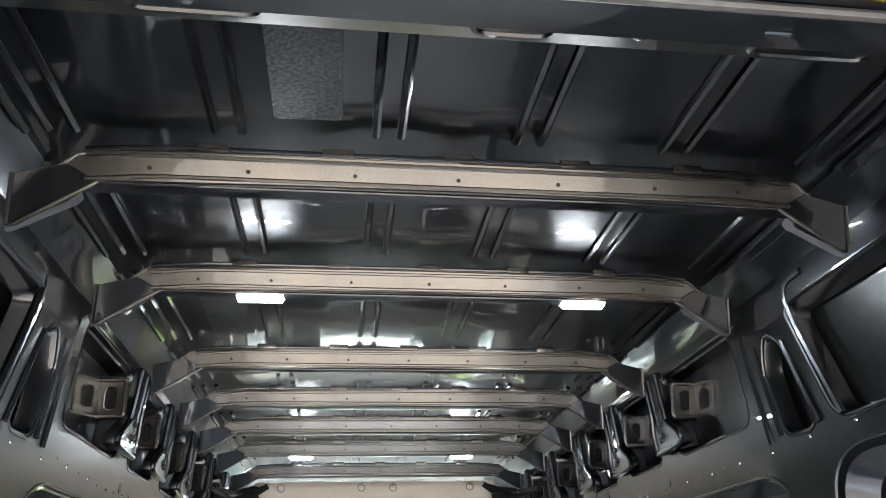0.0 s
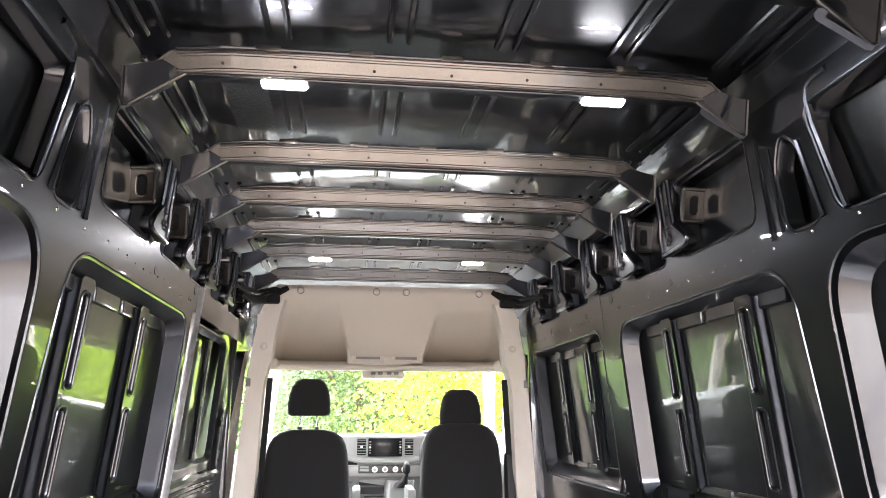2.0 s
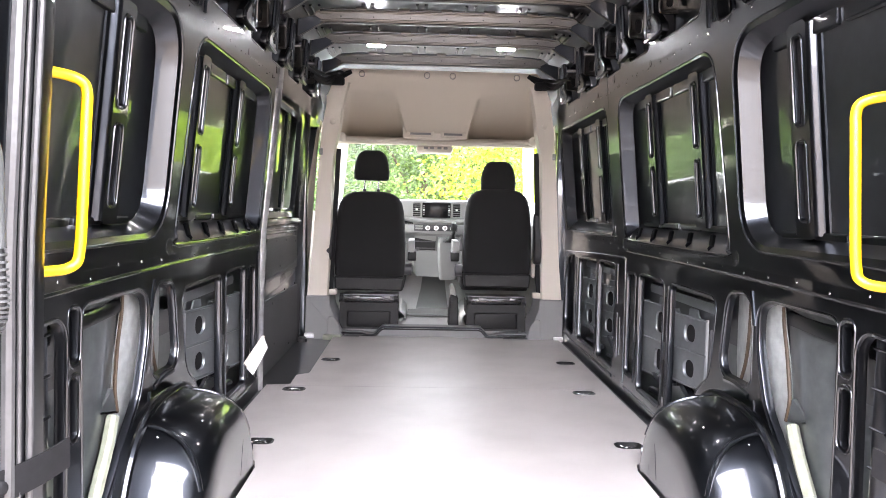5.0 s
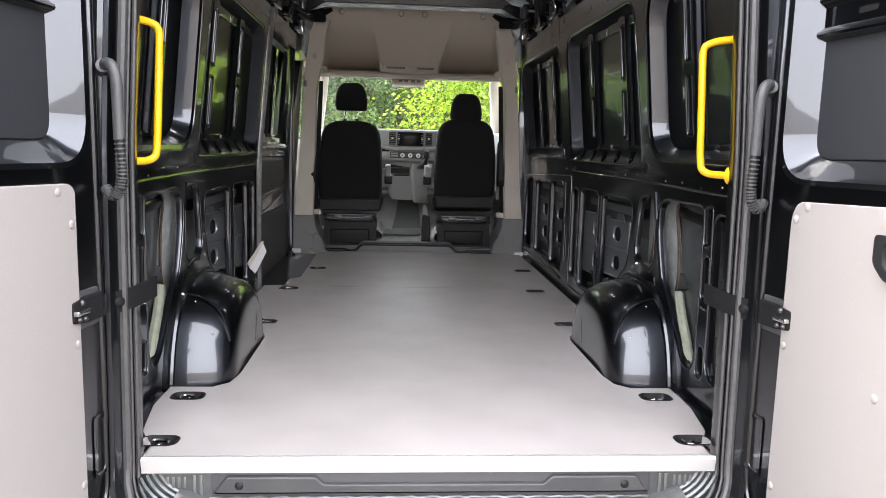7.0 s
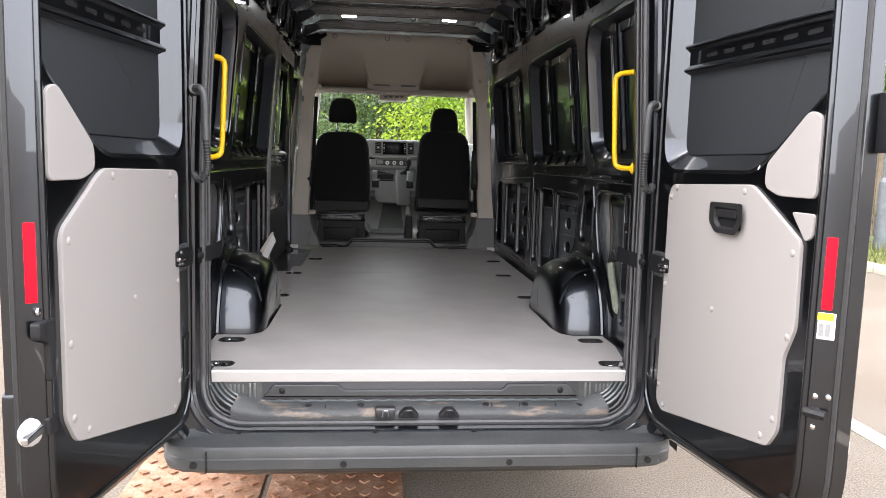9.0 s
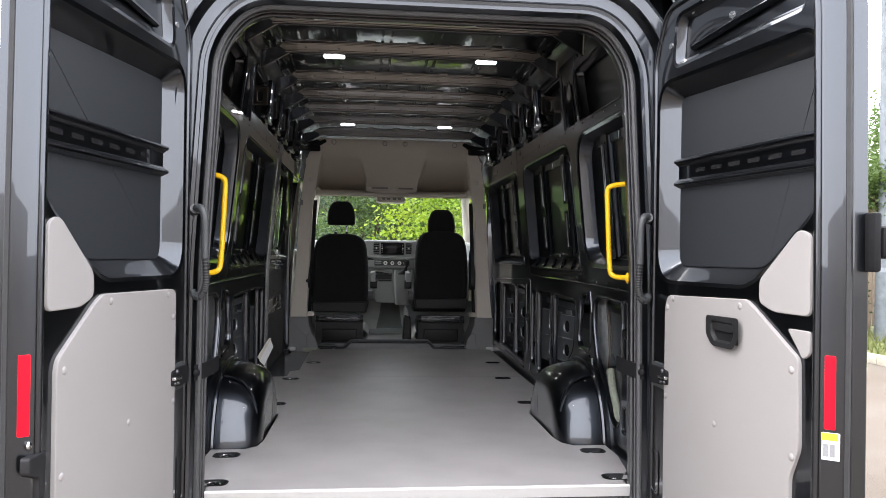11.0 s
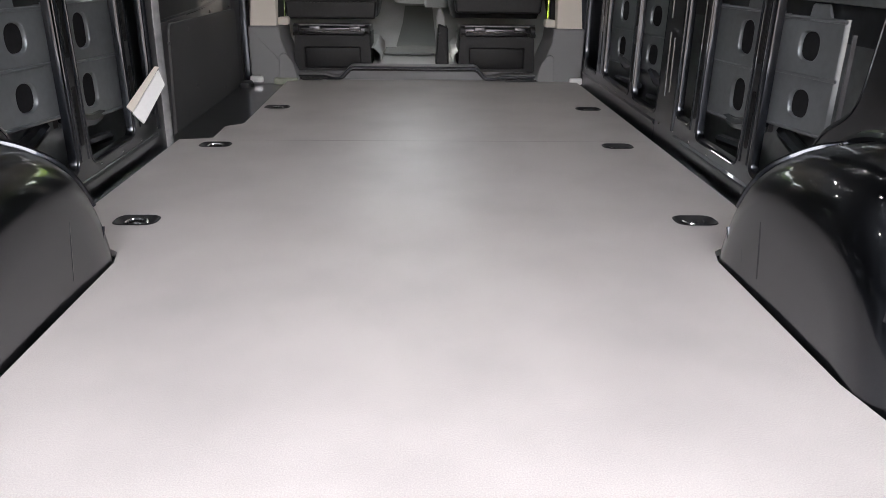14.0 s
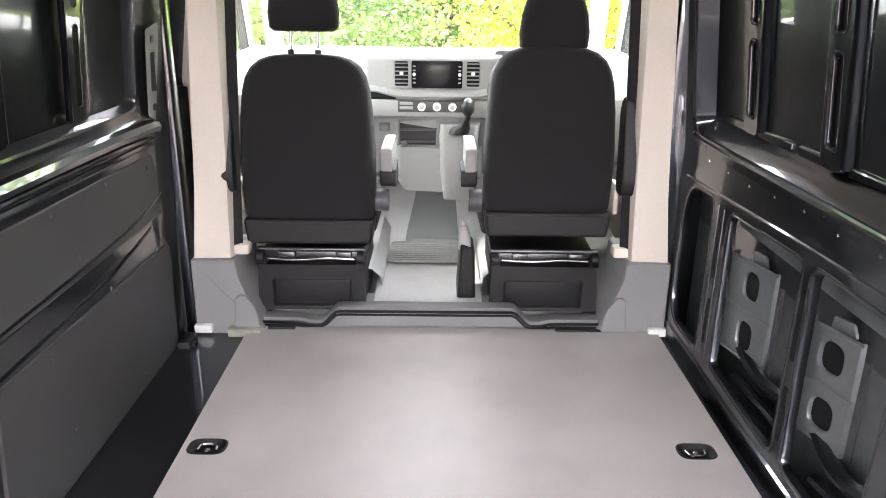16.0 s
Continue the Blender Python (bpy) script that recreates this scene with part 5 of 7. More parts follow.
    part("hinge_leaf", bm, STRAP_AND_SHADE, hb)
    bm = bmesh.new()
    slab(bm, rrect(0.080, 0.128, 0.424, 0.435, 0.003), lambda u, v, w: at(u, v, -0.026 + w), 0.012, 0.003)
    part("lock_tongue", bm, CHROME, hb, "bright steel tongue")
    for u, v in ((0.098, 0.449), (0.112, 0.414), (0.090, 0.412)):
        bm = dome(bmesh.new(), at(u, v, -0.016), (-s, 0, 0), 0.007, 0.007, 10)
        part("bolt", bm, CHROMEDARK, hb)
    return d


BAYTRIM = material("smooth_dark_inset", (0.015, 0.017, 0.020), 0.55, grain=0.15, size=300, bump=0.1, bump_size=500)
rear_door(LEFT, 0.785, 7.0)
rear_door(RIGHT, 0.780, 5.0)

for S, TAG in SIDES:
    # check strap between body and door
    t = thing("check_strap", (S * 0.745, -0.06, 0.412), label="black steel door check strap bolted to the frame", category="door strap", group="door check straps")
    bm = bmesh.new()
    line = ((-0.035, 0.135, 0.022), (-0.026, 0.085, 0.017), (-0.012, 0.040, 0.013), (0.008, 0.0, 0.010), (0.034, -0.035, 0.009), (0.060, -0.055, 0.009))
    loft(bm, [[(S * x, y, z - 0.026), (S * (x - 0.001), y - 0.001, z + 0.026), (S * (x + 0.004), y - 0.007, z + 0.026), (S * (x + 0.005), y - 0.006, z - 0.026)] for x, y, z in line])
    part("strap", bm, STRAP_AND_SHADE, t)
    bm = dome(bmesh.new(), (S * 0.006, -0.006, 0.010), (-S * 0.75, -0.65, 0), 0.013, 0.006, 14)
    part("rivet", bm, STRAP_AND_SHADE, t)
    bm = cyl(bmesh.new(), (S * 0.060, -0.068, -0.019), (S * 0.060, -0.068, 0.037), 0.011, 14)
    part("link_pin", bm, CHROME, t, "bright steel link pin")
    # wiring gaiter
    t = thing("wiring_gaiter", (S * 0.765, -0.10, 0.80), label="black corrugated wiring gaiter beside the rear opening", category="cable gaiter", group="wiring gaiters")
    line = [(S * -0.004, 0.030, 0.150), (S * -0.014, 0.0, 0.162), (S * -0.034, -0.020, 0.156), (S * -0.044, -0.024, 0.125), (S * -0.046, -0.024, 0.05), (S * -0.047, -0.024, 0.0)]
    bend = [(S * -0.047, -0.024, 0.0), (S * -0.050, -0.024, -0.045), (S * -0.051, -0.024, -0.080), (S * -0.046, -0.023, -0.108), (S * -0.032, -0.018, -0.126), (S * -0.016, -0.010, -0.124), (S * -0.006, 0.0, -0.112)]
    bm = tube(bmesh.new(), line, 0.0125, 12)
    part("hose", bm, BUMPER, t, "smooth dark grey upper hose")
    bm = tube(bmesh.new(), bend, 0.0095, 10)
    part("bellows_core", bm, BLACK, t)
    run = [Vector(q) for q in bend]
    for k in range(26):
        f = k / 25 * (len(run) - 1.001)
        q = run[int(f)].lerp(run[int(f) + 1], f % 1)
        d = (run[int(f) + 1] - run[int(f)]).normalized() * 0.0018
        bm = cyl(bmesh.new(), q - d, q + d, 0.0128, 12)
        part("corrugation", bm, BUMPER, t)
    bm = cyl(bmesh.new(), (S * -0.008, 0.006, 0.159), (S * 0.004, 0.040, 0.147), 0.017, 12)
    part("end_boot", bm, BUMPER, t)
    # grab handle
    t = thing("grab_handle", (S * 0.738 - 0.010, 0.06, 0.742), label="bright yellow tubular grab handle on the rear pillar", category="grab handle", group="grab handles")
    bm = bmesh.new()
    tube(bm, [(S * 0.026, 0.012, 0.349), (S * 0.010, 0.040, 0.349), (-S * 0.014, 0.072, 0.347), (-S * 0.032, 0.086, 0.338), (-S * 0.037, 0.090, 0.318), (-S * 0.036, 0.089, 0.28), (-S * 0.029, 0.084, 0.09), (-S * 0.026, 0.082, 0.040), (-S * 0.022, 0.078, 0.016), (-S * 0.008, 0.064, 0.005), (S * 0.012, 0.036, 0.003), (S * 0.028, 0.010, 0.003)], 0.0098, 12)
    part("bar", bm, YELLOW, t)
    for y, z in ((0.010, 0.349), (0.008, 0.003)):
        bm = bmesh.new()
        cyl(bm, (S * 0.022, y + 0.006, z), (S * 0.030, y - 0.004, z), 0.022, 14)
        part("foot", bm, YELLOW, t)


# ---- load lamps ----
def load_lamp(x, y, z):
    t = thing("load_lamp", (x, y, z), label="small white rectangular lamp under a roof bow", category="lamp", group="load area lamps")
    bm = boxed(-0.055, 0.055, -0.020, 0.020, -0.006, 0.006, 0.004)
    part("base", bm, WHITE, t)
    bm = boxed(-0.050, 0.050, -0.018, 0.012, -0.014, -0.005, 0.004)
    part("lens", bm, LAMP, t, "glowing white lens")
    return t


for x, y, z in ((-0.385, 1.135, 1.797), (0.375, 1.135, 1.797), (-0.375, 2.96, 1.771), (0.35, 2.96, 1.771)):
    load_lamp(x, y, z)


# ---- sliding door ----
def sliding_door():
    d = tagged(new("sliding_door"), "closed dark grey sliding side door with grey lining boards", "van door", kind="structure")

    def at(u, v, w):
        return Vector((-(0.915 - max(0.0, v - 0.75) * 0.075 + w), u, v))
    bm = bmesh.new()
    plate(bm, rounded([(2.36, -0.30), (3.66, -0.30), (3.66, 1.72), (2.36, 1.72)], 0.03),
          [(rounded([(2.46, 0.83), (3.50, 0.83), (3.50, 1.42), (2.46, 1.42)], 0.07, 7), 0.03, 0.015),
           (rrect(2.62, 2.95, 1.50, 1.66, 0.02), 0.05, 0.01), (rrect(3.02, 3.36, 1.50, 1.66, 0.02), 0.05, 0.01)], at, 0.010, 0.03)
    part("inner_panel", bm, SKIN, d)
    bm = bmesh.new()
    loft(bm, [[(-(0.975 if z < 0.8 else 0.975 - (z - 0.8) * 0.075), y, z) for z in (-0.32, 0.3, 0.8, 1.3, 1.75)] for y in (2.30, 3.0, 3.72)], cap=False, closed=False)
    part("outer_skin", bm, SKIN, d)
    bm = bmesh.new()
    slab(bm, rounded([(2.50, -0.20), (3.58, -0.20), (3.62, 0.33), (3.60, 0.355), (2.595, 0.365), (2.575, 0.34)], 0.015), lambda u, v, w: at(u, v, -0.012 + w), 0.012, 0.003)
    low = part("lower_lining", bm, DOORTRIM, d, "dark grey lining board")
    bm = bmesh.new()
    slab(bm, rounded([(2.61, 0.462), (3.66, 0.468), (3.69, 0.50), (3.69, 0.655), (3.65, 0.672), (2.66, 0.685), (2.635, 0.66)], 0.015), lambda u, v, w: at(u, v, -0.012 + w), 0.012, 0.003)
    up = part("upper_lining", bm, DOORTRIM, d, "dark grey lining board")
    for u, v, p in ((2.55, 0.30, low), (2.85, 0.10, low), (2.80, 0.33, low), (3.15, 0.37, low), (3.50, 0.37, low), (3.30, 0.02, low), (3.5, -0.1, low), (2.6, -0.12, low), (2.5, 0.66, up), (2.9, 0.665, up), (3.2, 0.66, up), (3.5, 0.64, up), (2.6, 0.51, up), (3.0, 0.52, up)):
        bm = dome(bmesh.new(), at(u, v, -0.012), (1, 0, 0), 0.008, 0.004, 10)
        part("screw_cap", bm, DOORTRIM, p)
    bm = bmesh.new()
    tube(bm, [at(2.42, 0.775, -0.02), at(3.2, 0.772, -0.02), at(3.56, 0.762, -0.018), at(3.63, 0.74, 0.0)], 0.022, 8)
    tube(bm, [at(2.40, 0.72, -0.006), at(3.60, 0.705, -0.006)], 0.010, 6)
    part("belt_ledge", bm, PAINT, d)
    bm = bmesh.new()
    tube(bm, [at(2.42, 0.455, 0.0), at(3.1, 0.475, 0.0), at(3.45, 0.52, 0.0), at(3.62, 0.54, 0.0)], 0.010, 6)
    tube(bm, [at(2.42, 0.375, 0.0), at(3.1, 0.395, 0.0), at(3.5, 0.44, 0.0)], 0.008, 6)
    part("pressed_beads", bm, PAINT, d)
    bm = bmesh.new()
    tube(bm, [at(2.43, 0.474, -0.010), at(3.30, 0.494, -0.010), at(3.60, 0.537, -0.010)], 0.006, 6)
    tube(bm, [at(2.43, 0.742, -0.016), at(3.2, 0.738, -0.016), at(3.58, 0.722, -0.014)], 0.007, 6)
    part("ledge_bead", bm, PAINT, d)
    bm = bmesh.new()
    slab(bm, rounded([(3.05, 0.41), (3.24, 0.425), (3.20, 0.468), (3.07, 0.458)], 0.012), lambda u, v, w: at(u, v, -0.004 + w), 0.01, 0.003)
    part("handle_recess", bm, BLACK, d)
    for y in (2.78, 3.18):
        bm = bmesh.new()
        plate(bm, rrect(y - 0.045, y + 0.045, 0.84, 1.40, 0.02), [rrect(y - 0.016, y + 0.016, 0.88, 1.09, 0.015), rrect(y - 0.016, y + 0.016, 1.13, 1.36, 0.015)], lambda u, v, w: at(u, v, 0.022 + w), 0.001, 0.002)
        for e in (-0.048, 0.048):
            tube(bm, [at(y + e, 0.85, 0.03), at(y + e, 1.39, 0.03)], 0.009, 6)
        post = part("stiffener", bm, PAINT, d)
        # near-black backings give the door stiffener's slots their shade
        for za, zb in ((0.87, 1.10), (1.12, 1.37)):
            bm = bmesh.new()
            slab(bm, rrect(y - 0.024, y + 0.024, za, zb, 0.01), lambda u, v, w: at(u, v, 0.025 + w), 0.004)
            part("slot", bm, STRAP_AND_SHADE, post, "near-black sheet standing for the shade in a slot")
    bm = bmesh.new()
    plate(bm, rounded([(3.53, 0.80), (3.64, 0.76), (3.64, 1.08), (3.53, 1.06)], 0.015), [rrect(3.57, 3.61, 0.87, 0.99, 0.008), rrect(3.575, 3.60, 0.81, 0.83, 0.008), rrect(3.575, 3.60, 1.02, 1.04, 0.008)], lambda u, v, w: at(u, v, -0.022 + w), 0.004, 0.015)
    part("lock_bracket", bm, MIDGREY, d, "grey stamped lock bracket")
    bm = boxed(-0.895, -0.845, 3.545, 3.640, -0.195, 0.005, 0.012)
    arm = part("roller_arm", bm, BLACK, d, "black roller arm")
    bm = boxed(-0.850, -0.775, 3.585, 3.620, -0.075, -0.030, 0.008)
    part("arm_bar", bm, BLACK, arm)
    for z in (-0.17, -0.10, -0.02):
        bm = cyl(bmesh.new(), (-0.850, 3.575, z), (-0.832, 3.575, z), 0.017, 14)
        part("roller", bm, STRAP_AND_SHADE, arm)
    bm = boxed(-0.90, -0.745, 3.672, 3.690, -0.182, -0.128, 0.004)
    part("guide_rail", bm, MIDGREY, arm, "grey steel guide rail")
    return d


sliding_door()
# jamb between the side wall and the door, with its seal
bm = bmesh.new()
loft(bm, [[(-(wall_x(z) + d), y, z) for d, y in ((0.045, 2.295 + j), (0.004, 2.297 + j), (-0.003, 2.300 + j), (-0.014, 2.312 + j), (-0.017, 2.320 + j), (-0.014, 2.330 + j), (0.035, 2.372 + j), (0.06, 2.376 + j))] for z, j in ((-0.18, -0.02), (0.4, 0.0), (0.71, 0.03), (1.1, 0.055), (1.42, 0.065), (1.52, 0.065))])
JAMB = material("dusty_primed_steel", (0.42, 0.42, 0.42), 0.40, 0.4, 0.4, grain=0.4, size=30, second=(0.22, 0.22, 0.23), second_size=4, bump=0.1, bump_size=60)
jamb = tagged(part("door_jamb", bm, JAMB), "pale grey primed steel jamb of the sliding door", "door jamb", kind="structure")
bm = bmesh.new()
tube(bm, [(-(wall_x(z) + 0.045), 2.462, z) for z in (-0.05, 0.4, 0.71, 1.1, 1.42, 1.58)] + [(-0.83, 2.48, 1.66), (-0.83, 3.55, 1.68), (-0.84, 3.66, 1.60), (-0.89, 3.68, 0.8), (-0.90, 3.68, -0.1)], 0.013, 8)
part("door_seal", bm, RUBBER, jamb, "black rubber door seal")
# front post, entry step
bm = boxed(-0.93, -0.86, 3.67, 3.74, -0.2, 1.74, 0.01)
tagged(part("front_post", bm, PAINT), "dark painted steel post behind the cab door", "post", kind="structure")
bm = boxed(0.80, 0.96, 3.705, 3.75, -0.2, 1.78, 0.01)
tagged(part("front_post", bm, PAINT), "dark painted steel post behind the cab door", "post", kind="structure")
bm = boxed(-0.96, -0.64, 2.36, 3.70, -0.26, -0.20, 0.006)
box(bm, -0.672, -0.655, 2.50, 3.70, -0.22, -0.017)
for k in range(9):
    tube(bm, [(-0.90 + 0.025 * k, 2.5, -0.198), (-0.90 + 0.025 * k, 3.6, -0.198)], 0.004, 5, smooth_path=0)
tagged(part("side_step", bm, DASHDARK), "black ribbed plastic step inside the sliding door", "step", kind="structure")
bm = bmesh.new()
tag_low, tag_up, tag_side = Vector((-0.846, 1.975, 0.150)), Vector((0.036, 0.125, 0.118)), Vector((0.024, 0.0, -0.032))
tag_out = tag_side.cross(tag_up).normalized()
slab(bm, rounded([(-0.2, 0.0), (0.75, 0.04), (0.95, 0.93), (0.15, 1.04)], 0.05), lambda u, v, d: tag_low + tag_side * u * 1.2 + tag_up * v + tag_out * d, 0.006, 0.002)
tag = tagged(part("paper_tag", bm, WHITE), "white paper tag inside the side panel cavity", "tag")
bm = bmesh.new()
slab(bm, rounded([(-0.75, -0.04), (-0.25, -0.02), (0.10, 1.05), (-0.20, 0.98)], 0.05), lambda u, v, d: tag_low + tag_side * u * 1.2 + tag_up * v + tag_out * (d + 0.012), 0.006, 0.002)
part("folded_sheet", bm, PILLAR, tag, "cream folded sheet")


# ---- cab ----
def wiring(s):
    rng = random.Random(40 + s)
    t = thing("wiring_loom", (s * 0.67, 3.62, 1.70), label="taped black wiring loom bunched at the headliner corner", category="cable loom", group="wiring looms")
    for k in range(5 if s == LEFT else 3):
        bm = bmesh.new()
        pts = [(-s * 0.09 + s * 0.02 * k, 0.05, 0.045 - 0.01 * k), (s * (0.0 + rng.uniform(-0.02, 0.02)), 0.03 - 0.02 * k, rng.uniform(-0.03, 0.03)), (s * 0.06, -0.04 - 0.03 * k, rng.uniform(-0.06, 0.0)), (s * 0.09, -0.25 - 0.10 * k, -0.05 + rng.uniform(-0.02, 0.02))]
        tube(bm, pts, rng.uniform(0.010, 0.018), 8)
        part("cable", bm, STRAP_AND_SHADE, t)
    bm = bmesh.new()
    box(bm, -0.05, 0.05, -0.01, 0.05, -0.05, 0.0, 0.012)
    part("connector_block", bm, STRAP_AND_SHADE, t)
    return t


wiring(LEFT), wiring(RIGHT)


def lining():
    bm = bmesh.new()
    rings = []
    for x in [k * 0.008 for k in range(-93, 94)]:
        a = abs(x)
        top = 1.768 - 0.175 * smoothstep(0.635, 0.745, a)
        ring = [(x, 3.70, top), (x, 3.712, top - 0.05), (x, 3.730, min(1.690, top - 0.06))]
        for k in range(1, 13):
            q = k / 12
            wedge = 1 - smoothstep(0.285 - 0.07 * q, 0.312 - 0.07 * q, abs(x + 0.008))
            edge = smoothstep(0.560 + 0.10 * q, 0.645 + 0.10 * q, a)
            ys = 3.735 + 0.60 * q ** 1.6
            zs = 1.690 - 0.300 * q ** 0.9
            ym = 3.735 + 0.23 * q
            y = ys + (ym - ys) * wedge
            y += (3.738 - y) * edge
            ring.append((x, y, min(zs, top - 0.07)))
        lip = 4.02 - 0.24 * smoothstep(0.655, 0.74, a)
        ring += [(x, lip, 1.352), (x, lip - 0.016, 1.340), (x, lip - 0.018, 1.322), (x, lip - 0.006, 1.312), (x, 4.10, 1.312), (x, 4.34, 1.330), (x, 4.46, 1.345)]
        rings.append(ring)
    loft(bm, rings, cap=False, closed=False)
    h = tagged(part("headliner", bm, LINER), "pale beige moulded headliner over the cab", "headliner", kind="structure")
    for x in (-0.513, -0.085, 0.085, 0.51):
        bm = cyl(bmesh.new(), (x, 3.716, 1.738), (x, 3.7015, 1.738), 0.021, 16)
        clip = part("clip_ring", bm, MIDGREY, h)
        bm = dome(bmesh.new(), (x, 3.7015, 1.738), (0, -1, 0), 0.017, 0.005, 14)
        part("push_clip", bm, PILLAR, clip)
    bm = tube(bmesh.new(), [(-0.70, 3.90, 1.340), (-0.64, 3.975, 1.330), (-0.30, 3.998, 1.326), (0.28, 3.998, 1.326), (0.62, 3.975, 1.330), (0.68, 3.90, 1.340)], 0.017, 8)
    part("shelf_rail", bm, PILLAR, h, "pale rail under the overhead shelf")
    for sx in (LEFT, RIGHT):
        bm = dome(bmesh.new(), (sx * 0.665, 3.925, 1.342), (0, -1, 0), 0.034, 0.03, 14)
        part("rail_end", bm, PILLAR, h)
    bm = bmesh.new()
    slab(bm, rounded([(-0.245, 1.440), (0.205, 1.445), (0.205, 1.352), (0.09, 1.340), (-0.13, 1.340), (-0.243, 1.350)], 0.012), lambda u, v, d: Vector((u, 3.970 + d, v)), 0.03, 0.006)
    part("vent_panel", bm, PILLAR, h)
    # console with two vents
    for x0, x1 in ((-0.215, -0.025), (0.020, 0.195)):
        bm = bmesh.new()
        plate(bm, rrect(x0, x1, 1.352, 1.425, 0.008), [(rrect(x0 + 0.018, x1 - 0.018, 1.368, 1.410, 0.004), 0.006, 0.002)], lambda u, v, d: Vector((u, 3.962 + d, v)), 0.005, 0.006)
        vent = part("roof_vent", bm, PILLAR, h, "pale ventilation grille")
        bm = bmesh.new()
        for lp in (rrect(x0 + 0.004, x1 - 0.004, 1.356, 1.421, 0.008), rrect(x0 + 0.020, x1 - 0.020, 1.370, 1.408, 0.004)):
            rim = [(u, 3.9605, v) for u, v in lp]
            tube(bm, rim + [rim[0]], 0.0035, 6, smooth_path=0, close=False)
        part("vent_rim", bm, PILLAR, vent)
        bm = boxed(x0 + 0.015, x1 - 0.015, 3.9665, 3.9695, 1.362, 1.415)
        part("vent_back", bm, MIDGREY, vent)
        for k in range(4):
            bm = boxed(x0 + 0.018, x1 - 0.018, 3.9630, 3.9664, 1.3735 + 0.011 * k, 1.3755 + 0.011 * k)
            part("slat", bm, MIDGREY, vent)
    bm = boxed(-0.15, 0.12, 4.22, 4.40, 1.272, 1.325, 0.02)
    con = part("overhead_console", bm, PILLAR, h, "pale overhead lamp console")
    for k in range(4):
        bm = boxed(-0.095 + 0.045 * k + 0.01 * (k > 1), -0.065 + 0.045 * k + 0.01 * (k > 1), 4.214, 4.23, 1.296, 1.314, 0.003)
        part("switch", bm, MIDGREY, con)


lining()


def b_pillar(s, tag):
    p = tagged(new("pillar_" + tag), "pale plastic pillar trim with dark grey foot beside the seat", "pillar", kind="structure")
    bm = bmesh.new()
    rings = []
    for z, xi, xo in ((0.265, 0.722, 0.850), (0.5, 0.715, 0.826), (0.65, 0.710, 0.816), (0.9, 0.703, 0.802), (1.15, 0.697, 0.786), (1.25, 0.685, 0.776), (1.38, 0.655, 0.766), (1.48, 0.645, 0.750), (1.60, 0.622, 0.730), (1.68, 0.60, 0.70)):
        rings.append([(s * xo, 3.69, z), (s * xi, 3.70, z), (s * (xi - 0.012), 3.73, z), (s * (xi + 0.01), 3.90, z), (s * xo, 3.92, z)])
    loft(bm, rings)
    part("upper_trim", bm, PILLAR, p, "pale plastic trim")
    bm = bmesh.new()
    slab(bm, rounded([(0.862, -0.03), (0.862, 0.268), (0.70, 0.268), (0.695, 0.20), (0.64, 0.06), (0.60, -0.02)], 0.012), lambda u, v, d: Vector((s * u, 3.675 + d, v)), 0.30, 0.008)
    part("lower_trim", bm, MIDGREY, p, "dark grey plastic foot")
    bm = bmesh.new()
    slab(bm, rounded([(0.72, 0.0), (0.62, 0.0), (0.64, 0.09), (0.68, 0.14), (0.71, 0.13)], 0.02), lambda u, v, d: Vector((s * u, 3.665 + d, v)), 0.02, 0.006)
    part("foot_moulding", bm, MIDGREY, p)
    bm = bmesh.new()
    loft(bm, [[(s * x, y, z), (s * (x - 0.03), y + 0.02, z), (s * (x - 0.03), y + 0.024, z), (s * x, y + 0.004, z)] for x, y, z in ((0.715, 3.72, 0.30), (0.705, 3.73, 0.6), (0.69, 3.74, 0.95), (0.68, 3.76, 1.25))])
    belt = part("seat_belt", bm, BLACK, p, "black seat belt webbing")
    bm = boxed(min(s * 0.66, s * 0.72), max(s * 0.66, s * 0.72), 3.72, 3.78, 0.27, 0.31, 0.01)
    part("belt_exit", bm, PILLAR, belt)
    bm = dome(bmesh.new(), (s * 0.70, 3.70, 1.42), (0, -1, 0), 0.022, 0.012, 14)
    part("trim_clip", bm, PILLAR, p)
    bm = boxed(min(s * 0.76, s * 0.785), max(s * 0.76, s * 0.785), 3.686, 3.70, 1.20, 1.245, 0.004)
    part("trim_slot", bm, MIDGREY, p)


for S, TAG in SIDES:
    b_pillar(S, TAG)


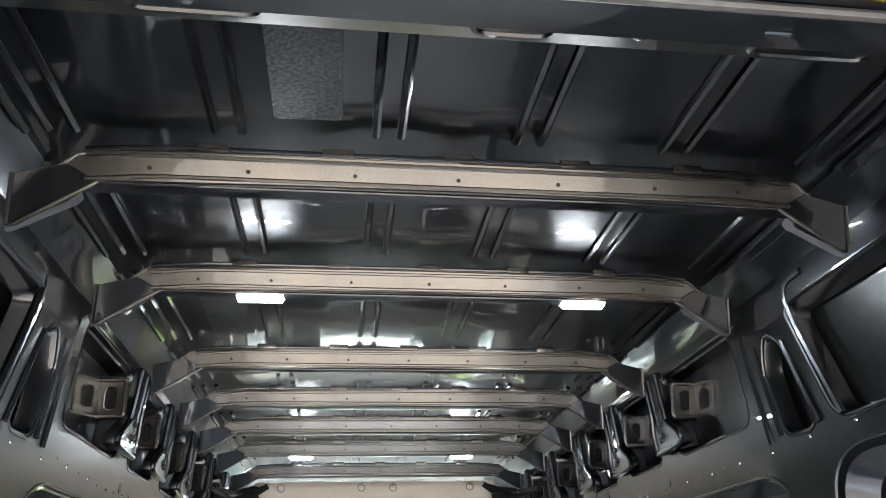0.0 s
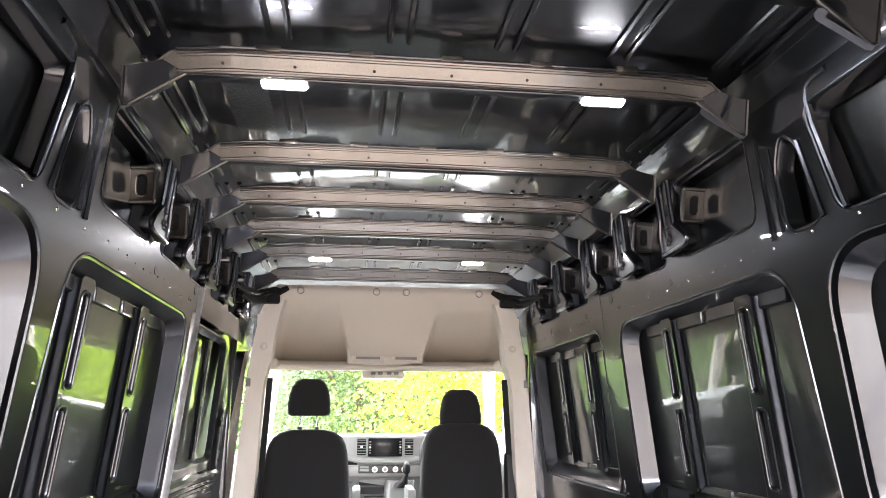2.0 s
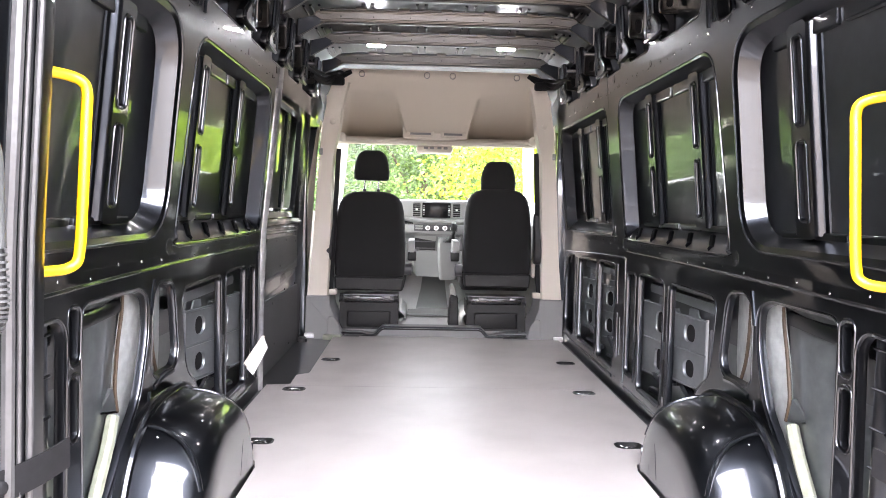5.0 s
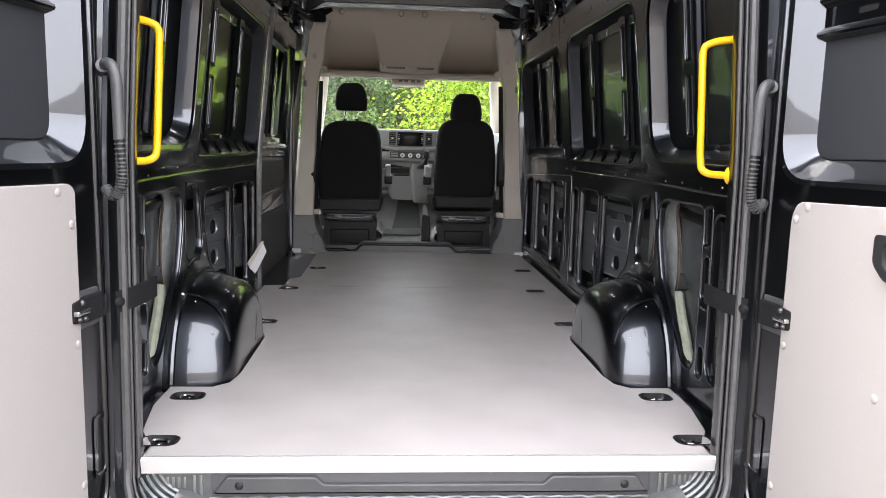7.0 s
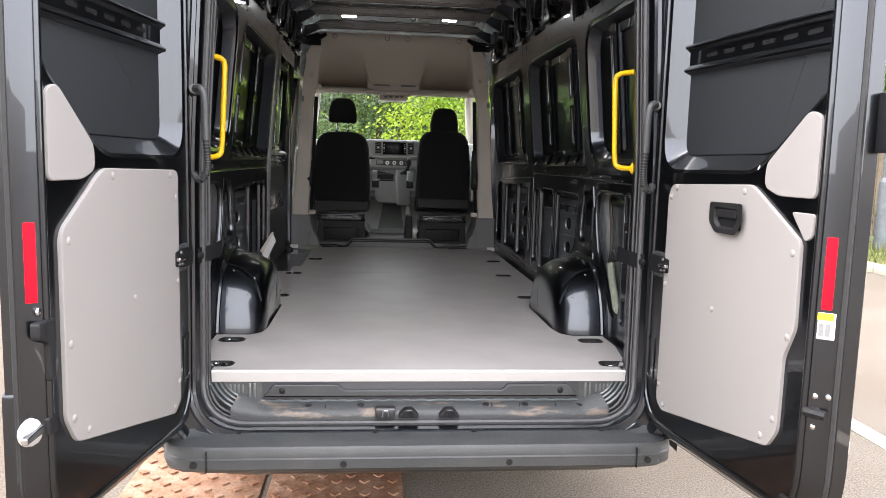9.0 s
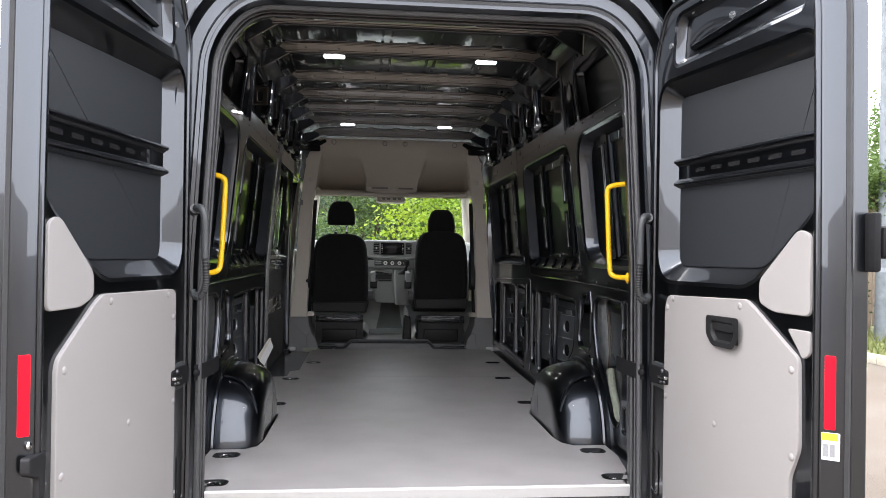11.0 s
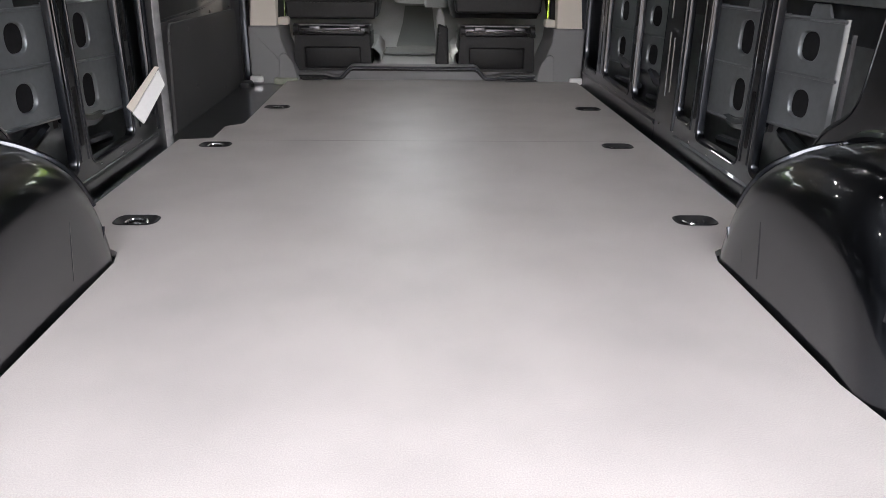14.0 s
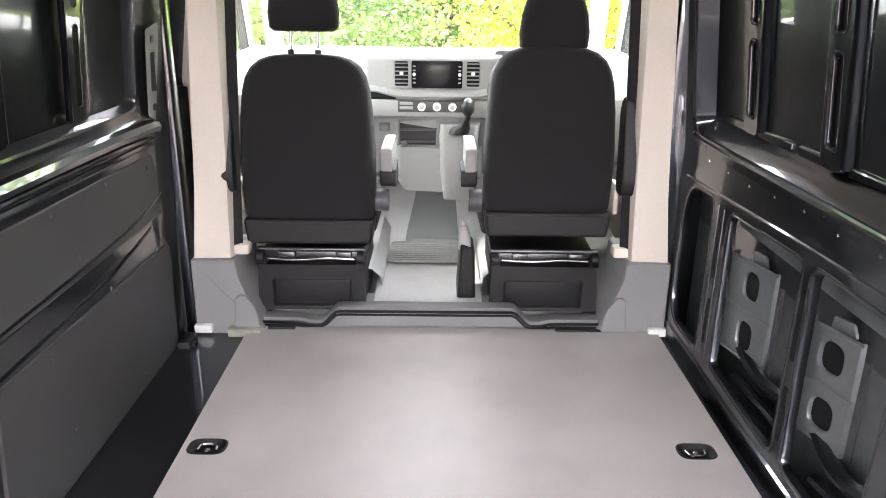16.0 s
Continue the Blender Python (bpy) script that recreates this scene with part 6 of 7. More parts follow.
def cab_body():
    c = tagged(new("cab_body"), "dark grey van cab body with windscreen and door windows", "cab", kind="structure")
    bm = bmesh.new()
    prof = [(0.955, 1.72), (0.90, 1.86), (0.78, 1.925), (0.40, 1.95), (0, 1.955)]
    prof = [(-x, z) for x, z in prof] + [(x, z) for x, z in prof[-2::-1]]
    rings = []
    for y, k in ((3.80, 0.0), (4.1, 0.04), (4.4, 0.22), (4.5, 0.40)):
        rings.append([(x * (1 - 0.06 * k), y, z - k) for x, z in prof])
    loft(bm, rings, cap=False, closed=False)
    part("cab_roof", bm, PAINT, c)
    for s in (LEFT, RIGHT):
        # door skin with its window
        bm = bmesh.new()
        plate(bm, rounded([(3.70, -0.55), (5.15, -0.55), (5.25, 0.60), (5.18, 0.90), (4.42, 1.62), (3.70, 1.74)], 0.03),
              [(rounded([(3.93, 0.84), (4.95, 0.80), (4.93, 0.90), (4.50, 1.36), (3.95, 1.42)], 0.05), 0.05, 0.0)],
              lambda u, v, d: Vector((s * (0.97 - max(0, v - 0.8) * 0.14 - d), u, v)), 0.008, 0.05)
        part("cab_side", bm, PAINT, c)
        bm = bmesh.new()
        plate(bm, rounded([(3.90, 0.0), (5.0, 0.0), (5.05, 0.80), (4.94, 0.92), (4.52, 1.38), (3.90, 1.46)], 0.03),
              [(rounded([(3.93, 0.84), (4.95, 0.80), (4.93, 0.90), (4.50, 1.36), (3.95, 1.42)], 0.05), -0.02, 0.0)],
              lambda u, v, d: Vector((s * (0.90 - max(0, v - 0.8) * 0.14 - d), u, v)), 0.008, 0.02)
        part("door_lining", bm, PILLAR, c, "pale cab door lining")
        bm = bmesh.new()
        slab(bm, [(3.91, 0.80), (4.97, 0.78), (4.95, 0.90), (4.52, 1.38), (3.93, 1.44)], lambda u, v, d: Vector((s * (0.925 - max(0, v - 0.8) * 0.14 + d), u, v)), 0.004)
        g = part("door_glass", bm, GLASS, c, "clear door glass", smooth=False)
        g.visible_shadow = False
        # windscreen pillar
        bm = bmesh.new()
        tube(bm, [(s * 0.70, 4.42, 1.43), (s * 0.755, 4.75, 1.18), (s * 0.83, 5.16, 0.88)], 0.045, 10)
        part("windscreen_pillar", bm, PILLAR, c, "pale windscreen pillar")
    bm = bmesh.new()
    loft(bm, [[(-0.74, 4.42, 1.42), (-0.25, 4.47, 1.435), (0.25, 4.47, 1.435), (0.74, 4.42, 1.42)], [(-0.86, 5.14, 0.86), (-0.3, 5.24, 0.86), (0.3, 5.24, 0.86), (0.86, 5.14, 0.86)]], cap=False, closed=False)
    bmesh.ops.solidify(bm, geom=bm.faces[:], thickness=0.004)
    g = part("windscreen", bm, GLASS, c, "clear windscreen")
    g.visible_shadow = False
    bm = bmesh.new()
    loft(bm, [[(x, y, z) for x in (-0.95, -0.5, 0, 0.5, 0.95)] for y, z in ((5.12, 0.86), (5.35, 0.80), (5.7, 0.66), (5.85, 0.40), (5.88, -0.40))], cap=False, closed=False)
    part("bonnet", bm, PAINT, c)
    bm = boxed(-0.92, 0.92, 3.72, 5.3, -0.10, 0.01)
    part("cab_floor", bm, MAT, c, "grey rubber cab floor")
    bm = bmesh.new()
    loft(bm, [[(x, y, z) for y, z in ((4.40, 0.075), (4.62, 0.10), (4.80, 0.19), (5.0, 0.36), (5.17, 0.60))] for x in (-0.86, -0.3, -0.22, 0.22, 0.3, 0.86)], cap=False, closed=False)
    part("toe_board", bm, MAT, c, "pale grey sloping toe board")
    for sx in (LEFT, RIGHT):
        bm = bmesh.new()
        loft(bm, [[(sx * x, y, z) for x, z in ((0.20, 0.06), (0.205, 0.10), (0.24, 0.135), (0.30, 0.14))] for y in (3.95, 4.4, 4.9)], cap=False, closed=False)
        part("aisle_kick", bm, MAT, c, "pale moulded aisle edge")
    bm = boxed(-0.92, 0.92, 5.18, 5.24, 0.0, 0.86)
    part("firewall", bm, BLACK, c)


cab_body()


def sill_bar():
    t = tagged(new("cab_sill"), "grey moulded sill between load floor and cab", "sill", kind="structure")
    bm = bmesh.new()
    pr = []
    for k in range(-40, 41):
        x = k * 0.0175
        a = abs(x + 0.02)
        lift = 0.045 * (1 - smoothstep(0.32, 0.38, a)) - 0.010 * smoothstep(0.36, 0.39, a) * (1 - smoothstep(0.42, 0.47, a))
        pr.append([(x, 3.705, 0.0), (x, 3.700, 0.012 + lift), (x, 3.715, 0.028 + lift), (x, 3.765, 0.030 + lift), (x, 3.785, 0.016 + lift), (x, 3.80, 0.0)])
    loft(bm, pr)
    part("sill_moulding", bm, MIDGREY, t)
    for dy, dz, r, m, name in ((-0.0065, 0.006, 0.005, BLACK, "sill_groove"), (-0.006, 0.019, 0.006, PAINT, "sill_strip")):
        bm = bmesh.new()
        tube(bm, [(q[1][0], q[1][1] + dy, max(0.004, q[1][2] - 0.012 + dz)) for q in pr[2:-2]], r, 6, smooth_path=0)
        part(name, bm, m, t)
    bm = boxed(-0.60, 0.58, 3.79, 3.90, 0.0, 0.055, 0.01)
    part("seat_rail_cover", bm, MIDGREY, t)
    for s, y in ((-1, 3.69), (1, 3.69)):
        bm = boxed(min(s * 0.80, s * 0.865), max(s * 0.80, s * 0.865), 3.655, 3.70, -0.012, 0.02, 0.006)
        part("corner_cap", bm, WHITE, t)
    bm = boxed(-0.74, -0.62, 3.64, 3.70, -0.02, 0.012, 0.005)
    part("wood_packer", bm, FOAM, t)
    for a, b in ((0.46, 0.66), (-0.60, -0.50)):
        bm = boxed(a, b, 3.67, 3.692, -0.004, 0.008, 0.003)
        part("rail_slot", bm, BLACK, t)


sill_bar()


def seat(x, head_lift, tag_side, lift, wide):
    """A cab seat seen from behind. tag_side: the side towards the middle of the cab."""
    m = -tag_side
    t = thing("passenger_seat" if head_lift > 0.04 else "driver_seat", (x, 3.78, 0.0), label="black fabric cab seat with a raised headrest on chrome posts" if head_lift > 0.04 else "black fabric driver's seat with a lowered headrest", category="seat", group="cab seats")
    # backrest
    bm = bmesh.new()
    rings = []
    for z, w, y0, th in ((0.36, 0.215, 0.02, 0.14), (0.40, 0.236, 0.0, 0.16), (0.50, 0.240, -0.012, 0.17), (0.62, 0.240, -0.015, 0.17), (0.75, 0.233, -0.012, 0.16), (0.84, 0.224, -0.004, 0.15), (0.89, 0.212, 0.0, 0.14), (0.925, 0.192, 0.004, 0.13), (0.950, 0.162, 0.008, 0.11), (0.964, 0.120, 0.014, 0.08), (0.970, 0.06, 0.022, 0.05)):
        loop = rounded([(-w, 0), (w, 0), (w, th), (-w, th)], [0.05, 0.05, 0.06, 0.06] if w > 0.12 else 0.03, 5)
        lean = (z - 0.36) * 0.04
        rings.append([(u * wide, y0 + lean + v, z + lift) for u, v in loop])
    loft(bm, rings)
    part("backrest", bm, FABRIC, t)
    bm = bmesh.new()
    slab(bm, rounded([(-0.228, 0.298), (0.228, 0.298), (0.238, 0.392), (-0.238, 0.392)], 0.015), lambda u, v, d: Vector((u * wide, -0.014 + d, v + lift)), 0.10, 0.012)
    part("lower_back_cover", bm, BLACK, t, "black plastic lower back cover")
    bm = bmesh.new()
    rings = []
    for z, w, th in ((0.30, 0.23, 0.36), (0.36, 0.245, 0.42), (0.42, 0.24, 0.42), (0.44, 0.22, 0.38)):
        rings.append([(u, 0.12 + v, z) for u, v in rounded([(-w, 0), (w, 0), (w, th), (-w, th)], 0.05, 4)])
    loft(bm, rings)
    part("cushion", bm, FABRIC, t)
    # height mechanism
    bm = bmesh.new()
    for z, y in ((0.265, 0.03), (0.225, 0.06)):
        cyl(bm, (-0.20, y, z), (0.20, y, z), 0.010, 10)
    box(bm, -0.195, 0.195, 0.05, 0.35, 0.215, 0.25, 0.004)
    part("mechanism", bm, CHROMEDARK, t, "dark steel height mechanism")
    for u in (-0.185, 0.185):
        bm = bmesh.new()
        cyl(bm, (u - 0.012, 0.0, 0.245), (u + 0.012, 0.0, 0.245), 0.024, 14)
        box(bm, u - 0.018, u + 0.018, -0.006, 0.10, 0.212, 0.232, 0.004)
        part("mechanism_bracket", bm, BLACK, t)
    bm = tube(bmesh.new(), [(-0.16, -0.004, 0.240), (-0.05, -0.008, 0.236), (0.06, -0.008, 0.243), (0.16, -0.004, 0.238)], 0.005, 8)
    part("mechanism_rod", bm, CHROME, t, "bright steel rod")
    for u in (-0.09, 0.12):
        bm = boxed(u - 0.03, u + 0.03, 0.005, 0.03, 0.232, 0.262, 0.005)
        part("mechanism_link", bm, CHROMEDARK, t)
    # seat box
    bm = bmesh.new()
    plate(bm, rounded([(-0.205, 0.035), (0.205, 0.035), (0.195, 0.215), (-0.195, 0.215)], 0.012), [(rrect(-0.145, 0.145, 0.05, 0.155, 0.008), 0.012, 0.004)], lambda u, v, d: Vector((u, -0.005 + d, v)), 0.005, 0.012)
    box(bm, -0.195, 0.195, 0.008, 0.42, 0.035, 0.213, 0.006)
    part("seat_box", bm, BLACK, t, "black plastic seat box")
    # headrest
    for u in (-0.047, 0.047):
        bm = bmesh.new()
        cyl(bm, (u, 0.075, 0.93), (u, 0.090, 1.04 + head_lift), 0.0065, 10)
        post = part("headrest_post", bm, CHROME, t, "bright chrome post")
        bm = cyl(bmesh.new(), (u, 0.075, 0.955 + lift), (u, 0.077, 0.984 + lift), 0.012, 12)
        part("post_collar", bm, BLACK, post)
    bm = bmesh.new()
    rings = []
    zb = 0.985 + head_lift
    for dz, w, th, yy in ((0.0, 0.105, 0.06, 0.10), (0.012, 0.118, 0.085, 0.088), (0.06, 0.120, 0.10, 0.080), (0.12, 0.112, 0.10, 0.082), (0.165, 0.098, 0.09, 0.09), (0.19, 0.080, 0.07, 0.10), (0.205, 0.055, 0.04, 0.115)):
        rings.append([(u, yy - 0.035 + v, zb + dz) for u, v in rounded([(-w, 0), (w, 0), (w, th), (-w, th)], 0.03, 5)])
    loft(bm, rings)
    part("headrest", bm, FABRIC, t)
    # folding armrests: pale one to the middle, dark one folded up at the door
    bm = bmesh.new()
    slab(bm, rounded([(0.05, 0.53), (0.34, 0.55), (0.36, 0.60), (0.34, 0.645), (0.05, 0.645)], 0.03), lambda u, v, d: Vector((m * (0.258 + d), u, v)), 0.043, 0.012)
    rest = part("armrest", bm, DASH, t, "pale grey folding armrest")
    bm = bmesh.new()
    slab(bm, rounded([(0.045, 0.50), (0.20, 0.515), (0.20, 0.575), (0.045, 0.565)], 0.02), lambda u, v, d: Vector((m * (0.256 + d), u, v)), 0.06, 0.010)
    part("armrest_pivot", bm, BLACK, rest, "black pivot end")
    bm = cyl(bmesh.new(), (m * 0.235, 0.10, 0.44), (m * 0.285, 0.10, 0.44), 0.042, 20)
    part("recliner_cover", bm, DASHDARK, t)
    bm = bmesh.new()
    slab(bm, rounded([(0.02, 0.50), (0.10, 0.50), (0.13, 0.80), (0.10, 0.85), (0.05, 0.84), (0.0, 0.56)], 0.03), lambda u, v, d: Vector((-m * (0.240 + d), u - 0.085, v)), 0.045, 0.012)
    part("folded_armrest", bm, BLACK, t, "dark armrest folded upright")
    bm = boxed(min(-m * 0.25, -m * 0.27), max(-m * 0.25, -m * 0.27), 0.06, 0.14, 0.40, 0.52, 0.008)
    part("belt_anchor", bm, PILLAR, t)
    return t


seat(-0.448, 0.060, -1, 0.0, 1.0)
seat(0.421, 0.005, 1, 0.035, 0.97)


def dashboard():
    t = thing("dashboard", (0, 4.45, 0.0), label="pale grey moulded dashboard with a central screen and vents", category="dashboard")
    bm = bmesh.new()
    sec = [(0.0, 0.60), (-0.03, 0.70), (-0.045, 0.75), (-0.02, 0.79), (0.0, 0.885), (0.02, 0.905), (0.10, 0.915), (0.45, 0.925), (0.72, 0.86), (0.72, 0.40), (0.06, 0.45)]
    rings = []
    for x, back in ((-0.88, 0.02), (-0.5, 0.03), (-0.22, 0.0), (0.0, -0.01), (0.24, 0.0), (0.5, -0.02), (0.88, 0.0)):
        rings.append([(x, y + back, z) for y, z in sec])
    loft(bm, rings)
    part("dash_body", bm, DASH, t)
    bm = boxed(-0.60, -0.155, -0.048, 0.05, 0.738, 0.772, 0.01)
    part("tray", bm, BLACK, t, "dark open shelf")
    # centre stack
    bm = boxed(-0.30, 0.30, -0.055, 0.05, 0.772, 0.928, 0.022, 3)
    stack = part("centre_console", bm, DASH, t)
    bm = bmesh.new()
    loft(bm, [[(x, y - 0.055 + back, z + up) for y, z in ((0.04, 0.745), (-0.012, 0.748), (-0.022, 0.758), (-0.020, 0.772), (0.0, 0.786), (0.04, 0.79))] for x, back, up in ((-0.34, 0.03, 0.030), (-0.25, 0.012, 0.024), (-0.16, 0.0, 0.004), (-0.12, 0.0, 0.0), (0.15, 0.0, 0.0), (0.20, 0.0, 0.004), (0.28, 0.012, 0.024))])
    part("lower_lip", bm, DASH, stack, "pale rounded lip")
    bm = boxed(-0.096, 0.120, -0.066, -0.04, 0.792, 0.906, 0.006)
    scr = part("screen", bm, SCREEN, t, "black touch screen")
    for x in (-0.084, 0.108):
        bm = cyl(bmesh.new(), (x, -0.064, 0.850), (x, -0.078, 0.850), 0.007, 12)
        part("screen_knob", bm, WHITE, scr, "bright round knob")
        for k in (-2, -1, 1, 2):
            bm = boxed(x - 0.006, x + 0.006, -0.0675, -0.065, 0.849 + 0.017 * k - 0.003, 0.849 + 0.017 * k + 0.003, 0.001)
            part("screen_button", bm, DASH, scr)
    for x0, x1 in ((-0.168, -0.108), (0.136, 0.194)):
        bm = bmesh.new()
        plate(bm, rrect(x0 - 0.005, x1 + 0.005, 0.793, 0.909, 0.010), [(rrect(x0 + 0.002, x1 - 0.002, 0.800, 0.902, 0.007), 0.02, 0.003)], lambda u, v, d: Vector((u, -0.060 + d, v)), 0.003, 0.02)
        v = part("air_vent", bm, DASH, t, "dark air vent with pale slats")
        bm = boxed(x0, x1, -0.0565, -0.050, 0.798, 0.904)
        part("vent_back", bm, STRAP_AND_SHADE, v)
        for k in range(6):
            bm = boxed(x0 + 0.003, x1 - 0.003, -0.0625, -0.057, 0.809 + 0.0165 * k, 0.814 + 0.0165 * k, 0.001)
            part("slat", bm, CONSOLE, v)
        bm = boxed((x0 + x1) / 2 - 0.008, (x0 + x1) / 2 + 0.008, -0.068, -0.060, 0.846, 0.860, 0.003)
        part("vent_tab", bm, ALU, v)
    bm = boxed(-0.30, 0.30, -0.060, 0.02, 0.668, 0.742, 0.010)
    ctl = part("control_panel", bm, DASH, t)
    bm = boxed(-0.155, 0.175, -0.063, -0.055, 0.690, 0.740, 0.004)
    part("dial_panel", bm, DASHDARK, ctl)
    for z in (0.702, 0.721):
        bm = boxed(-0.147, -0.090, -0.0655, -0.060, z, z + 0.013, 0.002)
        part("switch", bm, DASH, ctl)
    for k in range(6):
        bm = boxed(-0.07 + 0.03 * k, -0.048 + 0.03 * k, -0.0655, -0.060, 0.7365, 0.7395, 0.001)
        part("switch", bm, BLACK, ctl)
    for x in (-0.052, 0.013, 0.079, 0.135):
        bm = cyl(bmesh.new(), (x, -0.060, 0.714), (x, -0.083, 0.714), 0.0185, 20, 0.016)
        dial = part("dial", bm, ALU, ctl, "silver heater dial")
        bm = cyl(bmesh.new(), (x, -0.082, 0.714), (x, -0.0845, 0.714), 0.010, 16)
        part("dial_face", bm, DASH, dial)
    bm = bmesh.new()
    plate(bm, rrect(-0.275, 0.24, 0.42, 0.668, 0.02), [(rounded([(-0.152, 0.515), (0.011, 0.515), (0.018, 0.650), (-0.152, 0.650)], 0.012), 0.013, 0.004), (rrect(-0.235, -0.195, 0.60, 0.635, 0.006), 0.01, 0.002)], lambda u, v, d: Vector((u, -0.03 + d, v)), 0.006, 0.05)
    part("lower_console", bm, CONSOLE, t)
    bm = boxed(-0.156, 0.022, -0.014, -0.008, 0.510, 0.655)
    part("cubby_back", bm, BLACK, t)
    for z in (0.552, 0.604):
        bm = boxed(-0.150, 0.010, -0.030, -0.014, z, z + 0.008, 0.002)
        part("cubby_shelf", bm, DASHDARK, t)
    bm = cyl(bmesh.new(), (-0.128, -0.052, 0.548), (-0.128, -0.068, 0.556), 0.014, 14)
    part("power_socket", bm, CHROMEDARK, t)
    bm = bmesh.new()
    loft(bm, [[(u, v, z) for u, v in rounded([(-0.165 + k, -0.06), (0.10, -0.10), (0.20, -0.10), (0.24, 0.10), (-0.165 + k, 0.10)], 0.03)] for z, k in ((0.345, 0.03), (0.38, 0.010), (0.49, 0.0), (0.540, 0.005))])
    part("cup_holder", bm, CONSOLE, t)
    # gear lever on its tower
    bm = bmesh.new()
    loft(bm, [[(u, v, z) for u, v in rounded([(a, b), (c, b), (c, 0.06), (a, 0.06)], 0.03)] for z, a, b, c in ((0.33, 0.045, -0.16, 0.175), (0.45, 0.03, -0.17, 0.18), (0.59, 0.025, -0.15, 0.19), (0.645, 0.03, -0.10, 0.20))])
    tower = part("gear_tower", bm, CONSOLE, t)
    bm = bmesh.new()
    loft(bm, [[(0.105 + 0.01 * k + r * math.cos(a), -0.115 - 0.012 * k + r * math.sin(a), z) for a in (6.2832 * i / 14 for i in range(14))] for k, (z, r) in enumerate(((0.61, 0.046), (0.635, 0.040), (0.645, 0.028), (0.67, 0.016), (0.69, 0.012)))])
    part("gaiter", bm, BLACK, tower)
    bm = bmesh.new()
    bmesh.ops.create_uvsphere(bm, u_segments=16, v_segments=10, radius=1, matrix=Matrix.Translation((0.142, -0.165, 0.725)) @ Matrix.Diagonal((0.025, 0.026, 0.038, 1)))
    knob = part("gear_knob", bm, BLACK, tower)
    bm = dome(bmesh.new(), (0.143, -0.168, 0.755), (0.05, -0.3, 1), 0.017, 0.012, 12)
    part("knob_cap", bm, CONSOLE, knob, "silver cap")
    # steering wheel
    bm = bmesh.new()
    c, r = Vector((0.43, -0.16, 0.80)), 0.195
    ax = Vector((0, -0.82, 0.57)).normalized()
    e1 = Vector((1, 0, 0))
    e2 = ax.cross(e1)
    ring = [c + (e1 * math.cos(a) + e2 * math.sin(a)) * r for a in (2 * math.pi * k / 36 for k in range(37))]
    tube(bm, ring, 0.016, 10, close=False, smooth_path=0)
    wheel = part("steering_wheel", bm, BLACK, t, "black steering wheel")
    bm = dome(bmesh.new(), c, ax, 0.085, 0.035, 18)
    part("hub", bm, BLACK, wheel)
    for a in (0, math.pi, -math.pi / 2):
        bm = bmesh.new()
        tube(bm, [c + (e1 * math.cos(a) + e2 * math.sin(a)) * q for q in (0.05, 0.19)], 0.016, 8)
        part("spoke", bm, DASHDARK, wheel)
    bm = boxed(0.25, 0.62, -0.01, 0.10, 0.86, 0.955, 0.03)
    part("instrument_hood", bm, DASHDARK, t)
    return t


dashboard()
# floor covering in the cab aisle
bm = bmesh.new()
slab(bm, rounded([(-0.225, 3.80), (0.20, 3.80), (0.20, 4.75), (-0.225, 4.75)], 0.02), lambda u, v, d: Vector((u, v, 0.055 + 0.012 * (v - 3.8) - d)), 0.03, 0.006)
tagged(part("cab_aisle_mat", bm, MAT), "pale grey rubber floor between the cab seats", "floor mat")
bm = bmesh.new()
slab(bm, rounded([(-0.200, 4.20), (0.105, 4.20), (0.190, 4.74), (-0.055, 4.74), (-0.110, 4.46), (-0.190, 4.44)], 0.015), lambda u, v, d: Vector((u, v, 0.078 + 0.012 * (v - 3.8) - d)), 0.012, 0.004)
mat = tagged(part("ribbed_mat", bm, RIBMAT), "grey ribbed rubber mat on the cab floor", "floor mat")
bm = bmesh.new()
for k in range(22):
    v = 4.215 + 0.024 * k
    left = -0.193 + 0.01 * (v - 4.2) if v < 4.43 else -0.10 + 0.19 * (v - 4.46)
    right = 0.098 + 0.155 * (v - 4.2)
    tube(bm, [(left, v, 0.0785 + 0.012 * (v - 3.8)), (right, v, 0.0785 + 0.012 * (v - 3.8))], 0.0045, 5, smooth_path=0)
part("ribs", bm, RIBMAT, mat)
bm = bmesh.new()
ramp = [(4.46, 0.094, 0.128, 0.122), (4.62, 0.110, 0.122, 0.118), (4.80, 0.200, 0.095, 0.110), (4.92, 0.302, 0.080, 0.100)]
loft(bm, [[(-a, y, z - 0.012), (-a, y, z), (b, y, z), (b, y, z - 0.012)] for y, z, a, b in ramp])
part("sloping_end", bm, RIBMAT, mat)
t = thing("hand_brake", (0.135, 3.86, 0.05), label="grey hand brake lever beside the driver's seat", category="hand brake")
bm = bmesh.new()
slab(bm, rounded([(-0.038, 0.0), (0.036, 0.0), (0.028, 0.205), (-0.026, 0.225)], 0.012), lambda u, v, d: Vector((u, d - 0.01, v)), 0.15, 0.010)
part("lever_base", bm, BLACK, t)
bm = bmesh.new()
loft(bm, [[(u, v + 0.02, z) for u, v in rounded([(a, -0.02), (b, -0.02), (b, 0.035), (a, 0.035)], 0.012)] for z, a, b in ((0.20, -0.034, 0.016), (0.25, -0.034, 0.012), (0.285, -0.030, 0.0), (0.298, -0.024, -0.008))])
part("lever_grip", bm, DASH, t, "pale grey grip")


